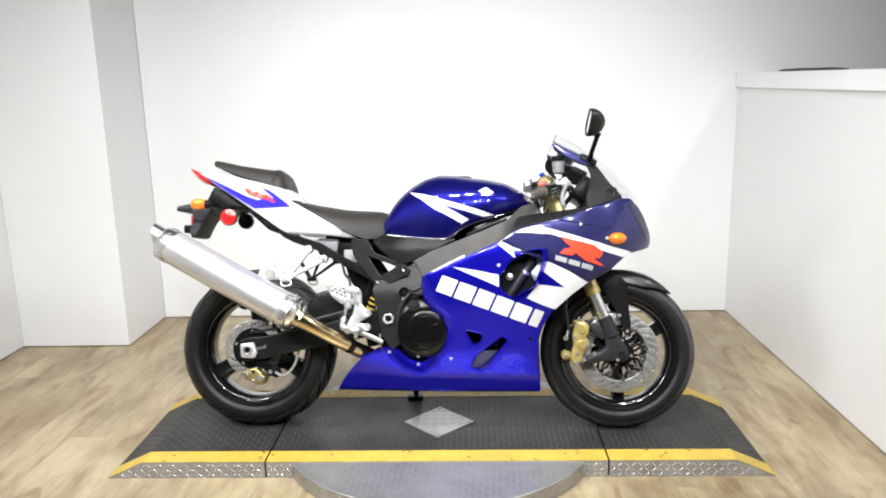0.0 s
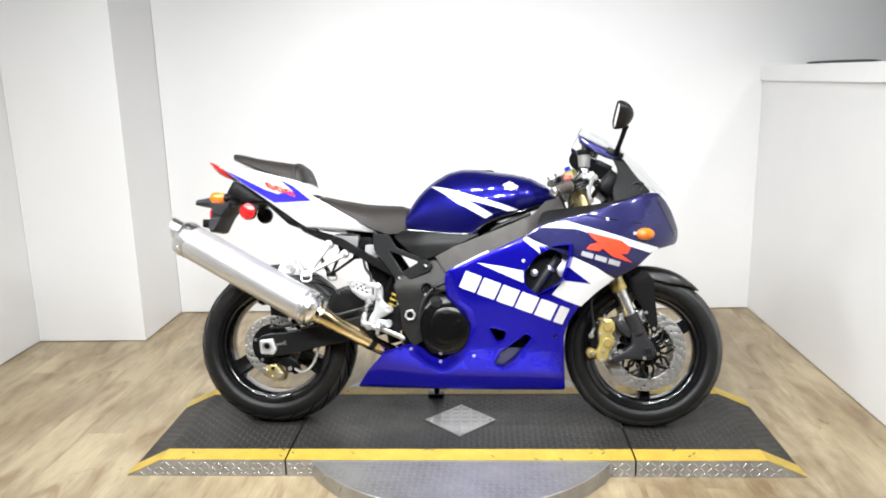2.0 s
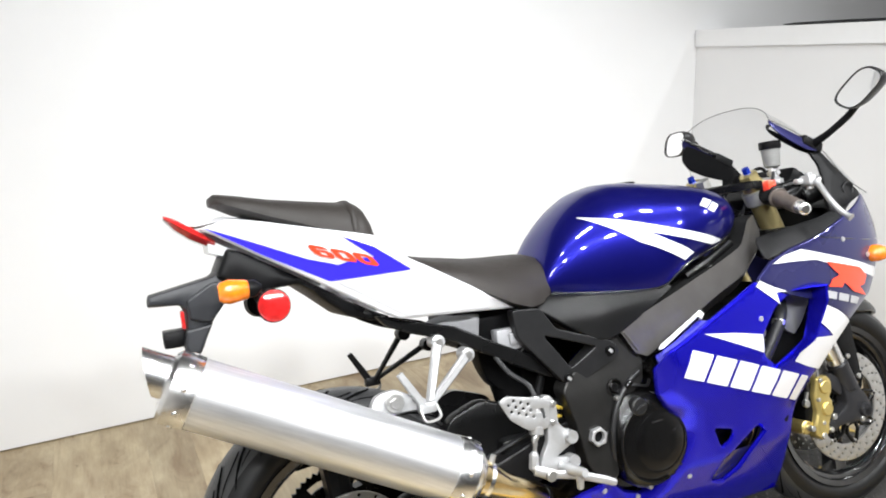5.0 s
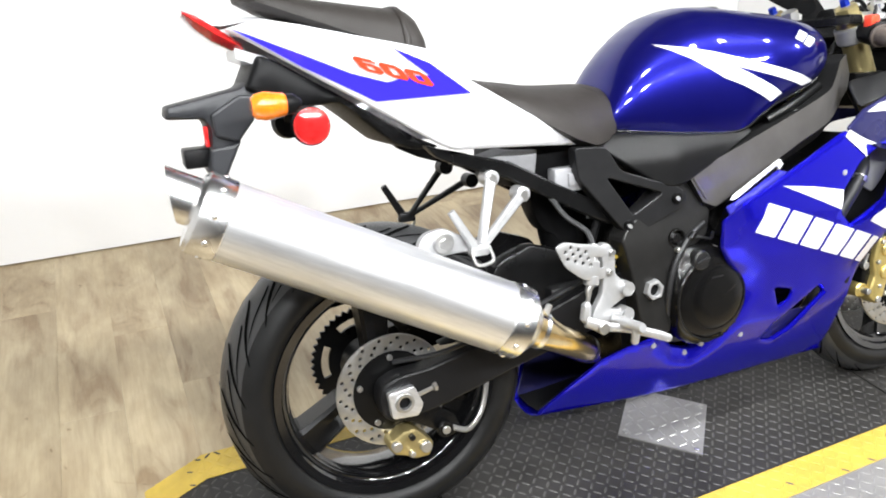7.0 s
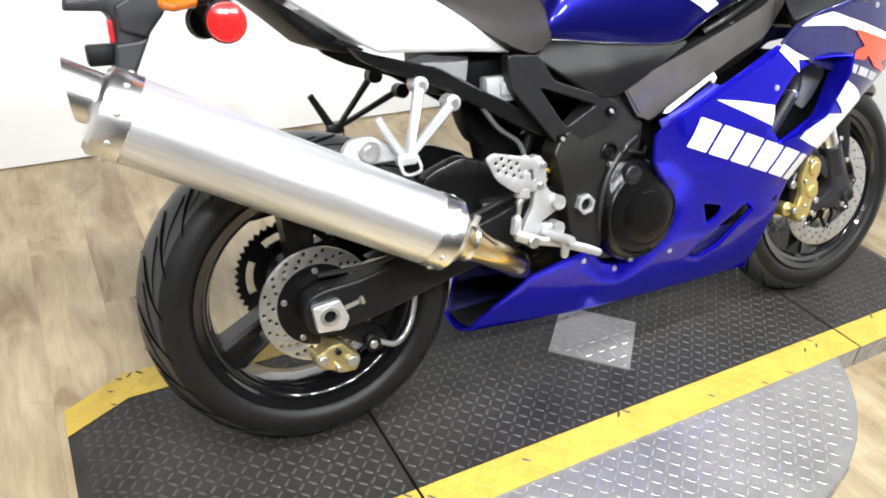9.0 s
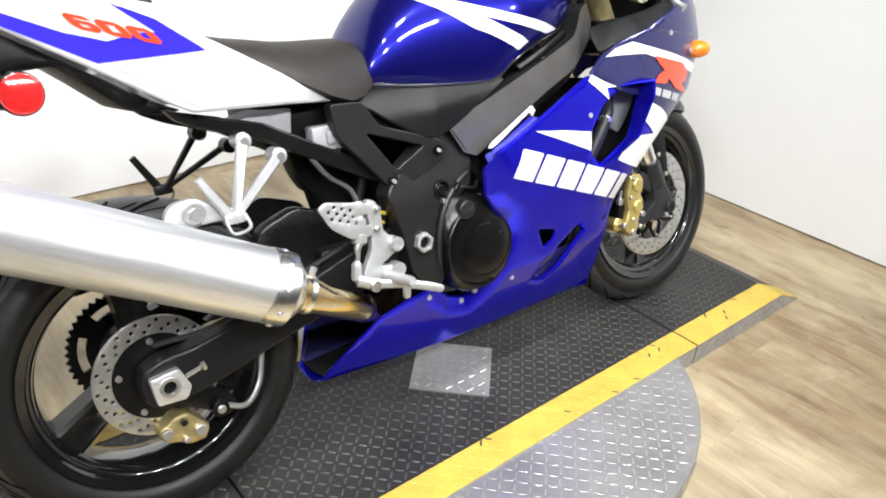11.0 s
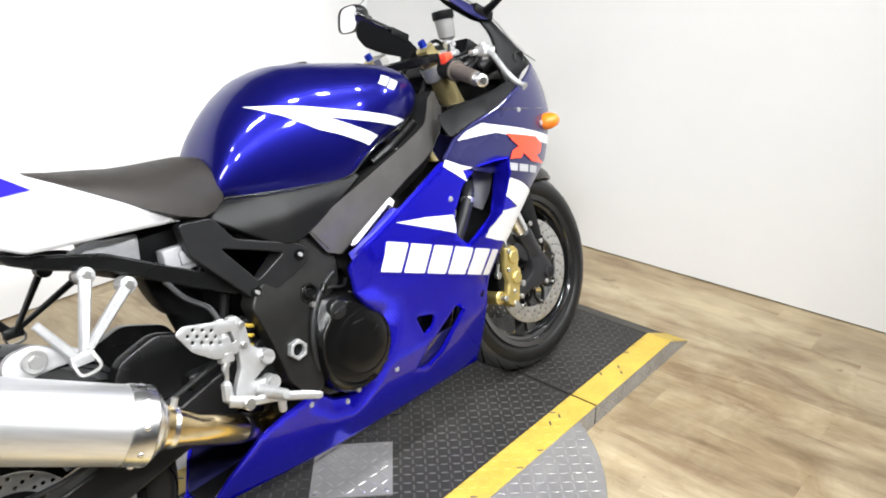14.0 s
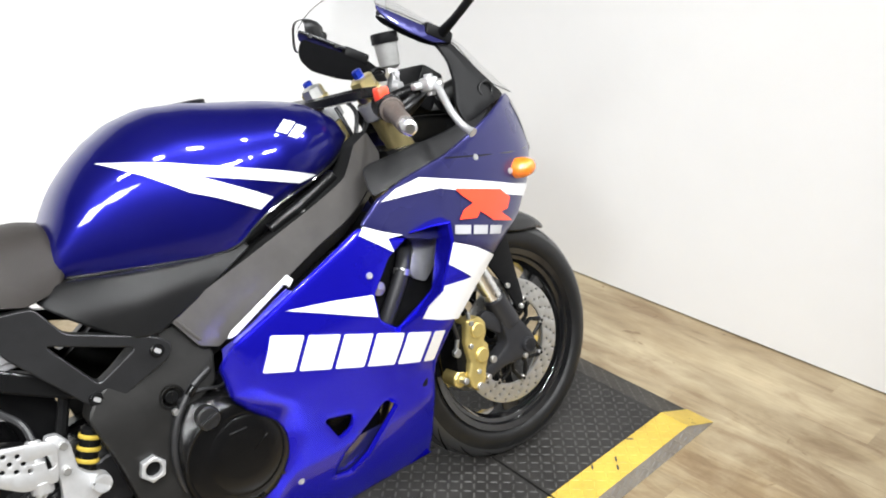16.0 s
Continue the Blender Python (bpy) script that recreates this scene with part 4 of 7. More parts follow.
for y in (-0.103, 0.103):
    leg = part("fork_leg", rod(fork_at(0.925, y), fork_at(0.515, y), 0.0275, 24, chamfer=0.002), FORKGOLD, bike, "gold upper fork tube")
    part("fork_collar", rod(fork_at(0.53, y), fork_at(0.505, y), 0.0285, 24, chamfer=0.002), GOLD, leg)
    part("stanchion", rod(fork_at(0.51, y), fork_at(0.37, y), 0.0215, 24), CHROME, leg, "bright chrome fork stanchion")
    part("fork_cap", tube([fork_at(0.925, y), fork_at(0.943, y), fork_at(0.947, y)], [0.026, 0.026, 0.02], 6), FORKGOLD, leg, "brass-coloured fork cap")
    part("adjuster", tube([fork_at(0.945, y), fork_at(0.96, y), fork_at(0.962, y)], [0.0105, 0.0105, 0.007], 6), BLUEANO, leg, "blue anodised adjuster")
    s = -1 if y < 0 else 1
    lower = [(0.632, 0.392), (0.676, 0.402), (0.700, 0.345), (0.722, 0.315), (0.733, 0.288), (0.727, 0.262), (0.703, 0.252), (0.675, 0.257), (0.630, 0.255), (0.588, 0.240), (0.565, 0.247), (0.578, 0.272), (0.620, 0.287), (0.648, 0.308), (0.645, 0.340)]
    mount = [(0.650, 0.372), (0.610, 0.400), (0.588, 0.392), (0.592, 0.368), (0.640, 0.330)]
    part("caliper_mount", panel(rounded(mount, 0.008), flat(0.112), 0.016, 0.004, 0.02, (), s), FORKCAST, leg)
    part("pinch_bolt", rod((0.69, s * 0.12, 0.262), (0.69, s * 0.127, 0.262), 0.0065, 10, chamfer=0.001), STEEL, leg)
    part("pinch_bolt", rod((0.606, s * 0.106, 0.283), (0.606, s * 0.114, 0.283), 0.0085, 10, chamfer=0.001), STEEL, leg)
    bm = panel(rounded(lower, 0.010), lambda x, z: 0.122 - 0.5 * (z - 0.3) ** 2 - 0.008 * ease(0.67, 0.60, x), 0.034, 0.007, 0.014, (), s)
    part("axle_bracket", bm, FORKCAST, leg, "dark grey fork bottom casting")
    part("fork_lower", rod(fork_at(0.42, y), fork_at(0.345, y), 0.027, 20, chamfer=0.004), FORKCAST, leg)
    part("axle_nut", tube([(0.703, s * 0.118, 0.284), (0.703, s * 0.130, 0.284), (0.703, s * 0.132, 0.284), (0.703, s * 0.132, 0.284), (0.703, s * 0.122, 0.284)], [0.0185, 0.018, 0.0165, 0.0125, 0.0115], 20), FORKCAST, leg)
    part("axle_end", tube([(0.703, s * 0.118, 0.284), (0.703, s * 0.1235, 0.284), (0.703, s * 0.124, 0.284)], [0.012, 0.0118, 0.006], 12), BLACKP, leg)
    cal = [(0.535, 0.404), (0.570, 0.404), (0.586, 0.386), (0.584, 0.359), (0.572, 0.347), (0.584, 0.335), (0.581, 0.310), (0.563, 0.282), (0.5585, 0.257), (0.535, 0.239), (0.517, 0.255), (0.515, 0.282), (0.527, 0.314), (0.523, 0.355)]
    c = part("brake_caliper", panel(rounded(cal, 0.006), lambda x, z: 0.136 - 3.2 * (x - 0.556 - 0.12 * (z - 0.33)) ** 2, 0.036, 0.007, 0.009, (), s), GOLD, bike, "gold anodised front brake caliper")
    part("caliper_inner", panel(rounded(cal, 0.01), flat(0.058), 0.03, 0.004, 0.03, (), s), GOLD, c)
    part("caliper_body", panel(rounded([(0.512, 0.392), (0.545, 0.398), (0.535, 0.26), (0.498, 0.27), (0.500, 0.33)], 0.008), flat(0.118), 0.06, 0.004, 0.02, (), s), SATINBLACK, c)
    part("caliper_lobe", tube([(0.502, s * 0.075, 0.278), (0.502, s * 0.116, 0.278), (0.502, s * 0.120, 0.278), (0.502, s * 0.120, 0.278)], [0.019, 0.019, 0.015, 0.006], 18), GOLD, c)
    for pz in (0.376, 0.318):
        part("piston_cap", tube([(0.557, s * 0.128, pz), (0.557, s * 0.139, pz), (0.557, s * 0.1415, pz), (0.557, s * 0.1415, pz)], [0.0185, 0.0175, 0.0145, 0.004], 22), GOLD, c)
    part("banjo", merged(rod((0.500, s * 0.118, 0.342), (0.500, s * 0.130, 0.342), 0.0095, 10, chamfer=0.001), rod((0.500, s * 0.121, 0.342), (0.512, s * 0.121, 0.372), 0.005, 8)), STEEL, c)
    part("bleed_nipple", tube([(0.548, s * 0.125, 0.402), (0.548, s * 0.126, 0.416), (0.548, s * 0.126, 0.420)], [0.005, 0.004, 0.0025], 8), STEEL, c)
    for bx, bz, br in ((0.545, 0.395, 0.006), (0.537, 0.252, 0.0085), (0.533, 0.347, 0.0055), (0.541, 0.285, 0.0055), (0.502, 0.278, 0.0075), (0.565, 0.262, 0.0065)):
        part("bolt", rod((bx, s * 0.119, bz), (bx, s * 0.139, bz), br, 12, chamfer=0.0012), STEEL, c)
    hose = curve_points([(0.512, s * 0.121, 0.37), (0.50, s * 0.125, 0.47), (0.53, s * 0.115, 0.56), (0.50, s * 0.09, 0.70), (0.46, s * 0.06, 0.80)], 6)
    part("brake_hose", tube(hose, 0.0055, 8), CABLE, c)
part("front_axle", rod((0.703, -0.118, 0.284), (0.703, 0.118, 0.284), 0.013, 16), STEEL, bike)


def fender(a0, a1):
    rings = []
    n = 26
    for i in range(n + 1):
        t = i / n
        a = radians(a0 + (a1 - a0) * t)
        tip = min(1.0, t / 0.22)
        hw = 0.02 + 0.052 * math.sin(math.pi / 2 * tip) ** 0.8
        crown = 0.314 - 0.012 * (1 - tip)
        side = 0.05 * tip
        ring = []
        for k in range(13):
            u = -1 + k / 6
            r = crown - side * abs(u) ** 3
            ring.append((r, hw * math.sin(u * math.pi / 2 * 0.98)))
        inner = [(r - 0.004, y * 0.95) for r, y in ring[::-1]]
        rings.append([(FRONTAX[0] + r * math.cos(a), y, FRONTAX[2] + r * math.sin(a)) for r, y in ring + inner])
    return loft(rings)


front_fender = part("front_fender", fender(47, 152), FENDER, bike, "dark grey plastic front mudguard")
both("fender_stay", lambda: panel(rounded([(0.63, 0.55), (0.70, 0.585), (0.735, 0.545), (0.738, 0.47), (0.745, 0.385), (0.735, 0.350), (0.722, 0.352), (0.712, 0.385), (0.690, 0.44), (0.655, 0.50)], 0.008), lambda x, z: 0.078 + 0.05 * (0.6 - z), 0.006, 0.003, 0.03), BLACKP, "", front_fender)
for x, z in ((0.702, 0.425), (0.730, 0.366)):
    both("stay_bolt", lambda: rod((x, -0.078 - 0.05 * (0.6 - z), z), (x, -0.085 - 0.05 * (0.6 - z), z), 0.0065, 10, chamfer=0.001), STEEL, "", front_fender)
# steering head, bars and controls
part("lower_clamp", plate([(0.425, 0.80), (0.51, 0.80), (0.515, 0.765), (0.43, 0.765)], -0.135, 0.135, 0.004), SATINBLACK, bike)
bm = loft([[(x - w, y, z - 0.009), (x + w * 0.9, y, z - 0.011), (x + w, y, z), (x + w * 0.8, y, z + 0.009), (x - w * 0.8, y, z + 0.011), (x - w, y, z + 0.006)]
           for x, y, z, w in ((0.413, -0.14, 0.916, 0.02), (0.413, -0.125, 0.916, 0.034), (0.408, -0.085, 0.915, 0.036), (0.39, -0.05, 0.914, 0.026), (0.378, 0.0, 0.913, 0.03), (0.39, 0.05, 0.914, 0.026), (0.408, 0.085, 0.915, 0.036), (0.413, 0.125, 0.916, 0.034), (0.413, 0.14, 0.916, 0.02))])
part("top_yoke", bm, SATINBLACK, bike, "black forged top yoke")
part("stem_nut", tube([(0.372, 0, 0.925), (0.366, 0, 0.945), (0.365, 0, 0.948)], [0.02, 0.02, 0.014], 6), STEEL, bike)
for s in (-1, 1):
    bar = part("handlebar", tube(curve_points([(0.437, s * 0.103, 0.893), (0.432, s * 0.15, 0.889), (0.41, s * 0.21, 0.874), (0.358, s * 0.322, 0.847)], 5), 0.0115, 14), SATINBLACK, bike)
    part("bar_clamp", rod(fork_at(0.905, s * 0.103), fork_at(0.87, s * 0.103), 0.035, 24, chamfer=0.003), CAST, bar)
    part("grip", tube([(0.412, s * 0.205, 0.8765), (0.41, s * 0.21, 0.875), (0.366, s * 0.305, 0.852), (0.365, s * 0.308, 0.8515)], [0.02, 0.0175, 0.0165, 0.012], 16), GRIP, bar, "worn brown-black rubber grip")
    part("grip_flange", rod((0.414, s * 0.20, 0.8775), (0.411, s * 0.207, 0.8755), 0.024, 18, chamfer=0.001), GRIP, bar)
    part("bar_end_weight", tube([(0.365, s * 0.309, 0.851), (0.354, s * 0.331, 0.8465), (0.352, s * 0.335, 0.8455)], [0.015, 0.014, 0.009], 14), CHROME, bar, "bright bar end weight")
    part("switch_housing", tube([(0.43, s * 0.155, 0.889), (0.428, s * 0.158, 0.888), (0.416, s * 0.196, 0.880), (0.414, s * 0.199, 0.879)], [0.02, 0.026, 0.026, 0.02], 14), BLACKP, bar)
    lev = curve_points([(0.495, s * 0.215, 0.908), (0.495, s * 0.245, 0.9), (0.488, s * 0.265, 0.882), (0.479, s * 0.29, 0.857), (0.477, s * 0.315, 0.831), (0.481, s * 0.34, 0.812)], 5)
    part("lever", tube(lev, [0.0085] * 6 + [0.0068] * (len(lev) - 8) + [0.008, 0.0092], 10), CAST, bar, "silver hand lever with ball end")
    part("lever_perch", tube([(0.435, s * 0.155, 0.893), (0.458, s * 0.17, 0.9), (0.482, s * 0.195, 0.907), (0.499, s * 0.225, 0.909)], [0.011, 0.012, 0.012, 0.009], 12), SATINBLACK, bar)
part("kill_switch", box(0.40, 0.425, -0.19, -0.168, 0.895, 0.922, 0.004), RED, bike, "red engine stop switch")
mc = part("front_master_cylinder", tube([(0.452, -0.10, 0.915), (0.455, -0.108, 0.918), (0.468, -0.15, 0.916), (0.472, -0.162, 0.914)], [0.009, 0.0135, 0.0135, 0.010], 14), CAST, bike, "silver front brake master cylinder")
part("banjo_bolt", rod((0.452, -0.10, 0.915), (0.448, -0.088, 0.916), 0.008, 6, chamfer=0.001), STEEL, mc)
part("brake_line", tube(curve_points([(0.448, -0.09, 0.916), (0.455, -0.08, 0.945), (0.49, -0.085, 0.955), (0.51, -0.09, 0.91), (0.49, -0.08, 0.85)], 6), 0.0045, 8), CABLE, mc)
part("clamp_bolt", rod((0.438, -0.15, 0.905), (0.43, -0.152, 0.92), 0.006, 8, chamfer=0.001), STEEL, mc)
res = part("brake_reservoir", tube([(0.476, -0.132, 0.952), (0.477, -0.132, 0.957), (0.477, -0.132, 0.999), (0.477, -0.132, 1.003)], [0.012, 0.020, 0.023, 0.023], 22), RESERV, bike, "translucent brake fluid reservoir with black cap")
part("cap", tube([(0.477, -0.132, 1.0), (0.477, -0.132, 1.0015), (0.477, -0.132, 1.018), (0.477, -0.132, 1.02)], [0.0255, 0.0265, 0.0265, 0.024], 24), BLACKP, res)
part("reservoir_hose", tube(curve_points([(0.476, -0.122, 0.95), (0.478, -0.13, 0.925), (0.465, -0.14, 0.915)], 4), 0.007, 8), BLACKP, res)
part("lever_pivot", merged(box(0.478, 0.506, -0.240, -0.208, 0.896, 0.922, 0.006), rod((0.494, -0.224, 0.888), (0.494, -0.224, 0.928), 0.0085, 12, chamfer=0.001), box(0.462, 0.486, -0.222, -0.204, 0.902, 0.916, 0.004)), CAST, mc, "silver lever pivot")
part("lever_adjuster", rod((0.500, -0.238, 0.906), (0.508, -0.246, 0.904), 0.011, 10, chamfer=0.002), STEEL, mc)
part("brake_light_switch", box(0.462, 0.490, -0.200, -0.172, 0.884, 0.900, 0.004), BLACKP, mc)
part("reservoir_bracket", merged(box(0.466, 0.490, -0.140, -0.126, 0.925, 0.956, 0.004), rod((0.478, -0.133, 0.945), (0.462, -0.152, 0.918), 0.0065, 10), rod((0.478, -0.150, 0.940), (0.478, -0.116, 0.940), 0.006, 8)), CAST, res, "silver reservoir bracket")
part("hose_clip", rod((0.476, -0.124, 0.944), (0.477, -0.127, 0.937), 0.009, 12), STEEL, res)
for d in (0.0, 0.011):
    part("throttle_cable", tube(curve_points([(0.424, -0.182, 0.874 - d), (0.455, -0.200, 0.888 - d), (0.505, -0.185, 0.905 - d), (0.530, -0.135, 0.890 - d), (0.500, -0.075, 0.845 - d)], 7), 0.0052, 10), CABLE, bike, "black throttle cable")
for pts, r in (([(0.42, -0.17, 0.885), (0.47, -0.14, 0.94), (0.50, -0.09, 0.93), (0.47, -0.03, 0.86), (0.42, -0.02, 0.80)], 0.004),
               ([(0.425, -0.165, 0.88), (0.49, -0.17, 0.90), (0.52, -0.12, 0.87), (0.47, -0.05, 0.82)], 0.005),
               ([(0.425, 0.165, 0.88), (0.49, 0.15, 0.92), (0.50, 0.07, 0.88), (0.45, 0.03, 0.80)], 0.005),
               ([(0.445, -0.075, 0.90), (0.425, -0.065, 0.83), (0.44, -0.06, 0.76)], 0.0035),
               ([(0.385, -0.05, 0.90), (0.395, -0.06, 0.86), (0.42, -0.05, 0.80)], 0.004)):
    part("control_cable", tube(curve_points(pts, 7), r, 8), CABLE, bike)

# chassis and engine
pivot = [(-0.222, 0.525), (-0.205, 0.55), (-0.10, 0.622), (-0.068, 0.637), (-0.034, 0.577), (-0.012, 0.563), (-0.025, 0.51), (-0.06, 0.49), (-0.105, 0.455), (-0.112, 0.32), (-0.145, 0.30), (-0.185, 0.355), (-0.20, 0.445)]
spar = [(-0.070, 0.6365), (0.0, 0.665), (0.09, 0.699), (0.20, 0.742), (0.288, 0.78), (0.335, 0.83), (0.385, 0.845), (0.41, 0.80), (0.40, 0.765), (0.30, 0.72), (0.20, 0.675),
        (0.06, 0.60), (-0.005, 0.566), (-0.036, 0.579)]
make_spar = lambda: panel(rounded(spar, 0.006), lambda x, z: spar_w(x, z) - 0.003, 0.05, 0.0, 0.014)
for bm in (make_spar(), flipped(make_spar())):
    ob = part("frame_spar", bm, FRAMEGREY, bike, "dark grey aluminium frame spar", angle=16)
    ob.data.materials.append(SPARSHADE)
    # shade coloured into the edge faces: matte near-black, so no highlight shows
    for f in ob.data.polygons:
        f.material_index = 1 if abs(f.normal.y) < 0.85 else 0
both("pivot_plate", lambda: panel(rounded(pivot, 0.010), lambda x, z: spar_w(x, z) - 0.004 - 0.16 * max(0.0, z - 0.51), 0.046, 0.004, 0.02, [circle(-0.098, 0.513, 0.017, 14)]), FRAMEDARK, "black painted swingarm pivot plate", angle=16)
# lower face of the spar, coloured darker to stand for its shade
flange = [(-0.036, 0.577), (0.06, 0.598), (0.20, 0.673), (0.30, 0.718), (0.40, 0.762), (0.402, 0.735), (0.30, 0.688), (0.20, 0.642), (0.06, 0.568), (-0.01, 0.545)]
both("spar_flange", lambda: panel(rounded(flange, 0.004), lambda x, z: spar_w(x, z) - 0.006 - 0.75 * max(0.0, 0.587 + 0.43 * x - z), 0.03, 0.003, 0.014), FRAMEDARK, "underside of the frame spar, its shade put in as dark colour", angle=16)
part("spar_seam", tube([(-0.030, -0.1835, 0.586), (-0.045, -0.1825, 0.608), (-0.060, -0.1815, 0.631)], 0.0028, 6), FRAMEGREY, bike, "weld seam across the spar")
both("pivot_plug", lambda: panel([(-0.157 + 0.0215 * math.cos(radians(60 * k + 12)), 0.416 + 0.0215 * math.sin(radians(60 * k + 12))) for k in range(6)], flat(0.187), 0.014, 0.002, 0.02, [circle(-0.157, 0.416, 0.0125, 20)]), CAST, "bright swingarm pivot nut")
# black disc standing for the darkness inside the hollow nut
both("pivot_hole_shade", lambda: rod((-0.157, -0.164, 0.416), (-0.157, -0.1765, 0.416), 0.0126, 16), BLACKP)
both("spar_plug", lambda: rod((-0.098, -0.166, 0.513), (-0.098, -0.178, 0.513), 0.0105, 14, chamfer=0.001), SATINBLACK)
both("plug_rim", lambda: tube([(-0.098 + 0.0175 * math.cos(radians(a)), -0.179, 0.513 + 0.0175 * math.sin(radians(a))) for a in range(0, 361, 15)], 0.0022, 6), SATINBLACK)
engine = part("engine", box(-0.13, 0.30, -0.14, 0.14, 0.26, 0.52, 0.03), ENGINE, bike, "black engine block")
part("cylinder_head", moved(box(-0.10, 0.10, -0.15, 0.15, -0.12, 0.12, 0.015), pose(0.16, 0, 0.56, 0, 25, 0)), ENGINE, engine)
part("gearbox", box(-0.20, -0.10, -0.12, 0.12, 0.20, 0.46, 0.03), ENGINE, engine)
cov = rounded([(-0.089, 0.502), (0.000, 0.487), (0.058, 0.42), (0.072, 0.345), (0.030, 0.281), (-0.049, 0.268), (-0.105, 0.302), (-0.12, 0.371), (-0.115, 0.45)], 0.03, 5)


def cover_w(x, z):
    r = math.hypot(x + 0.03, z - 0.385)
    return 0.183 + 0.024 * ease(0.125, 0.085, r) - 0.004 * (r / 0.09) ** 2


clutch = part("clutch_cover", panel(cov, cover_w, 0.05, 0.008, 0.014), ENGINE, engine, "black clutch cover with bolts")
part("clutch_ring", tube([(-0.028 + 0.088 * math.cos(radians(a)), -0.2035, 0.38 + 0.088 * math.sin(radians(a))) for a in range(95, 290, 8)], 0.0032, 6), ENGINE, clutch)
ring_pts = lambda r, d, a0, a1, st=8: [(-0.018 + r * math.cos(radians(a)), -0.183 - d, 0.382 + r * math.sin(radians(a))) for a in range(a0, a1 + 1, st)]
part("clutch_dome", lathe([(0.001, -0.2085), (0.040, -0.2085), (0.058, -0.2075), (0.066, -0.2045), (0.070, -0.196)], (-0.018, 0, 0.382), 44), ENGINE, clutch, "raised round clutch dome")
part("dome_rib", tube(ring_pts(0.070, 0.0205, 0, 360), 0.0016, 6), ENGINE, clutch)
for a in (20, 140, 200, 250, 310):
    e0, e1 = ring_pts(0.072, 0.017, a, a)[0], ring_pts(0.094, 0.006, a, a)[0]
    part("cover_rib", rod(e0, e1, 0.004, 8), ENGINE, clutch)
part("cast_mark", box(-0.035, -0.005, -0.2085, -0.205, 0.424, 0.427, 0.001), GREYP, clutch)
part("cast_mark", moved(box(-0.016, 0.016, -0.2085, -0.205, -0.002, 0.002, 0.001), pose(0.012, 0, 0.392, 0, -30, 0)), GREYP, clutch)
part("filler_cap", tube([(-0.06, -0.182, 0.466), (-0.06, -0.207, 0.466), (-0.06, -0.21, 0.466)], [0.02, 0.02, 0.017], 18), GREYP, clutch, "oil filler cap")
part("filler_slot", moved(box(-0.016, 0.016, -0.2155, -0.208, -0.003, 0.003, 0.001), pose(-0.06, 0, 0.466, 0, -20, 0)), GREYP, clutch)
for k, (bx, bz) in enumerate(((-0.1, 0.49), (-0.01, 0.48), (0.044, 0.42), (0.056, 0.345), (0.02, 0.297), (-0.045, 0.279), (-0.098, 0.31), (-0.112, 0.375), (-0.108, 0.44))):
    part("cover_bolt", rod((bx, -0.178, bz), (bx, -0.190, bz), 0.0065, 6, chamfer=0.001), STEEL if k in (0, 1, 5) else ENGINE, clutch)
part("cooling_hose", tube(curve_points([(-0.112, -0.165, 0.33), (-0.122, -0.182, 0.40), (-0.108, -0.186, 0.465), (-0.07, -0.184, 0.515), (-0.03, -0.176, 0.535)], 5), 0.0062, 10), CABLE, clutch, "thin black hose round the cover")
part("cable_end", rod((-0.075, -0.186, 0.508), (-0.062, -0.187, 0.520), 0.0075, 10, chamfer=0.001), ENGINE, clutch)
part("hose_clip", tube(curve_points([(-0.09, -0.17, 0.50), (-0.06, -0.19, 0.512), (-0.02, -0.185, 0.502), (0.0, -0.17, 0.51)], 4), 0.003, 8), CABLE, clutch)
part("radiator", moved(box(-0.02, 0.02, -0.19, 0.19, -0.17, 0.17, 0.006), pose(0.41, 0, 0.50, 0, 20, 0)), BLACKP, bike)
both("inner_duct", lambda: panel(rounded([(0.22, 0.56), (0.28, 0.66), (0.43, 0.70), (0.51, 0.66), (0.50, 0.56), (0.42, 0.47), (0.25, 0.47)], 0.02), flat(0.200), 0.004, 0.002, 0.04), BLACKP)
both("intake_pipe", lambda: tube(curve_points([(0.29, -0.215, 0.50), (0.33, -0.222, 0.56), (0.355, -0.221, 0.60), (0.38, -0.20, 0.63)], 5), 0.0145, 14), FORKCAST)
both("pipe_clip", lambda: rod((0.345, -0.222, 0.580), (0.350, -0.2215, 0.590), 0.0165, 14), STEEL)
both("duct_bolt", lambda: tube([(0.292, -0.204, 0.57), (0.292, -0.222, 0.57), (0.292, -0.226, 0.57), (0.292, -0.222, 0.57)], [0.013, 0.013, 0.008, 0.004], 16), STEEL)
both("duct_bracket", lambda: panel(rounded([(0.378, 0.560), (0.368, 0.585), (0.392, 0.612), (0.384, 0.640), (0.412, 0.672), (0.452, 0.668), (0.462, 0.615), (0.432, 0.570), (0.405, 0.545)], 0.006), flat(0.209), 0.006, 0.003, 0.03), CAST, "bare metal radiator bracket")
# exhaust headers seen through the lower openings
both("header_pipe", lambda: tube(curve_points([(0.34, -0.11, 0.40), (0.29, -0.12, 0.30), (0.20, -0.11, 0.235), (0.05, -0.085, 0.21), (-0.15, -0.08, 0.21)], 6), 0.018, 14), TITAN, "heat-tinted exhaust header")
part("sump", box(-0.12, 0.20, -0.075, 0.075, 0.15, 0.28, 0.02), ENGINE, engine)
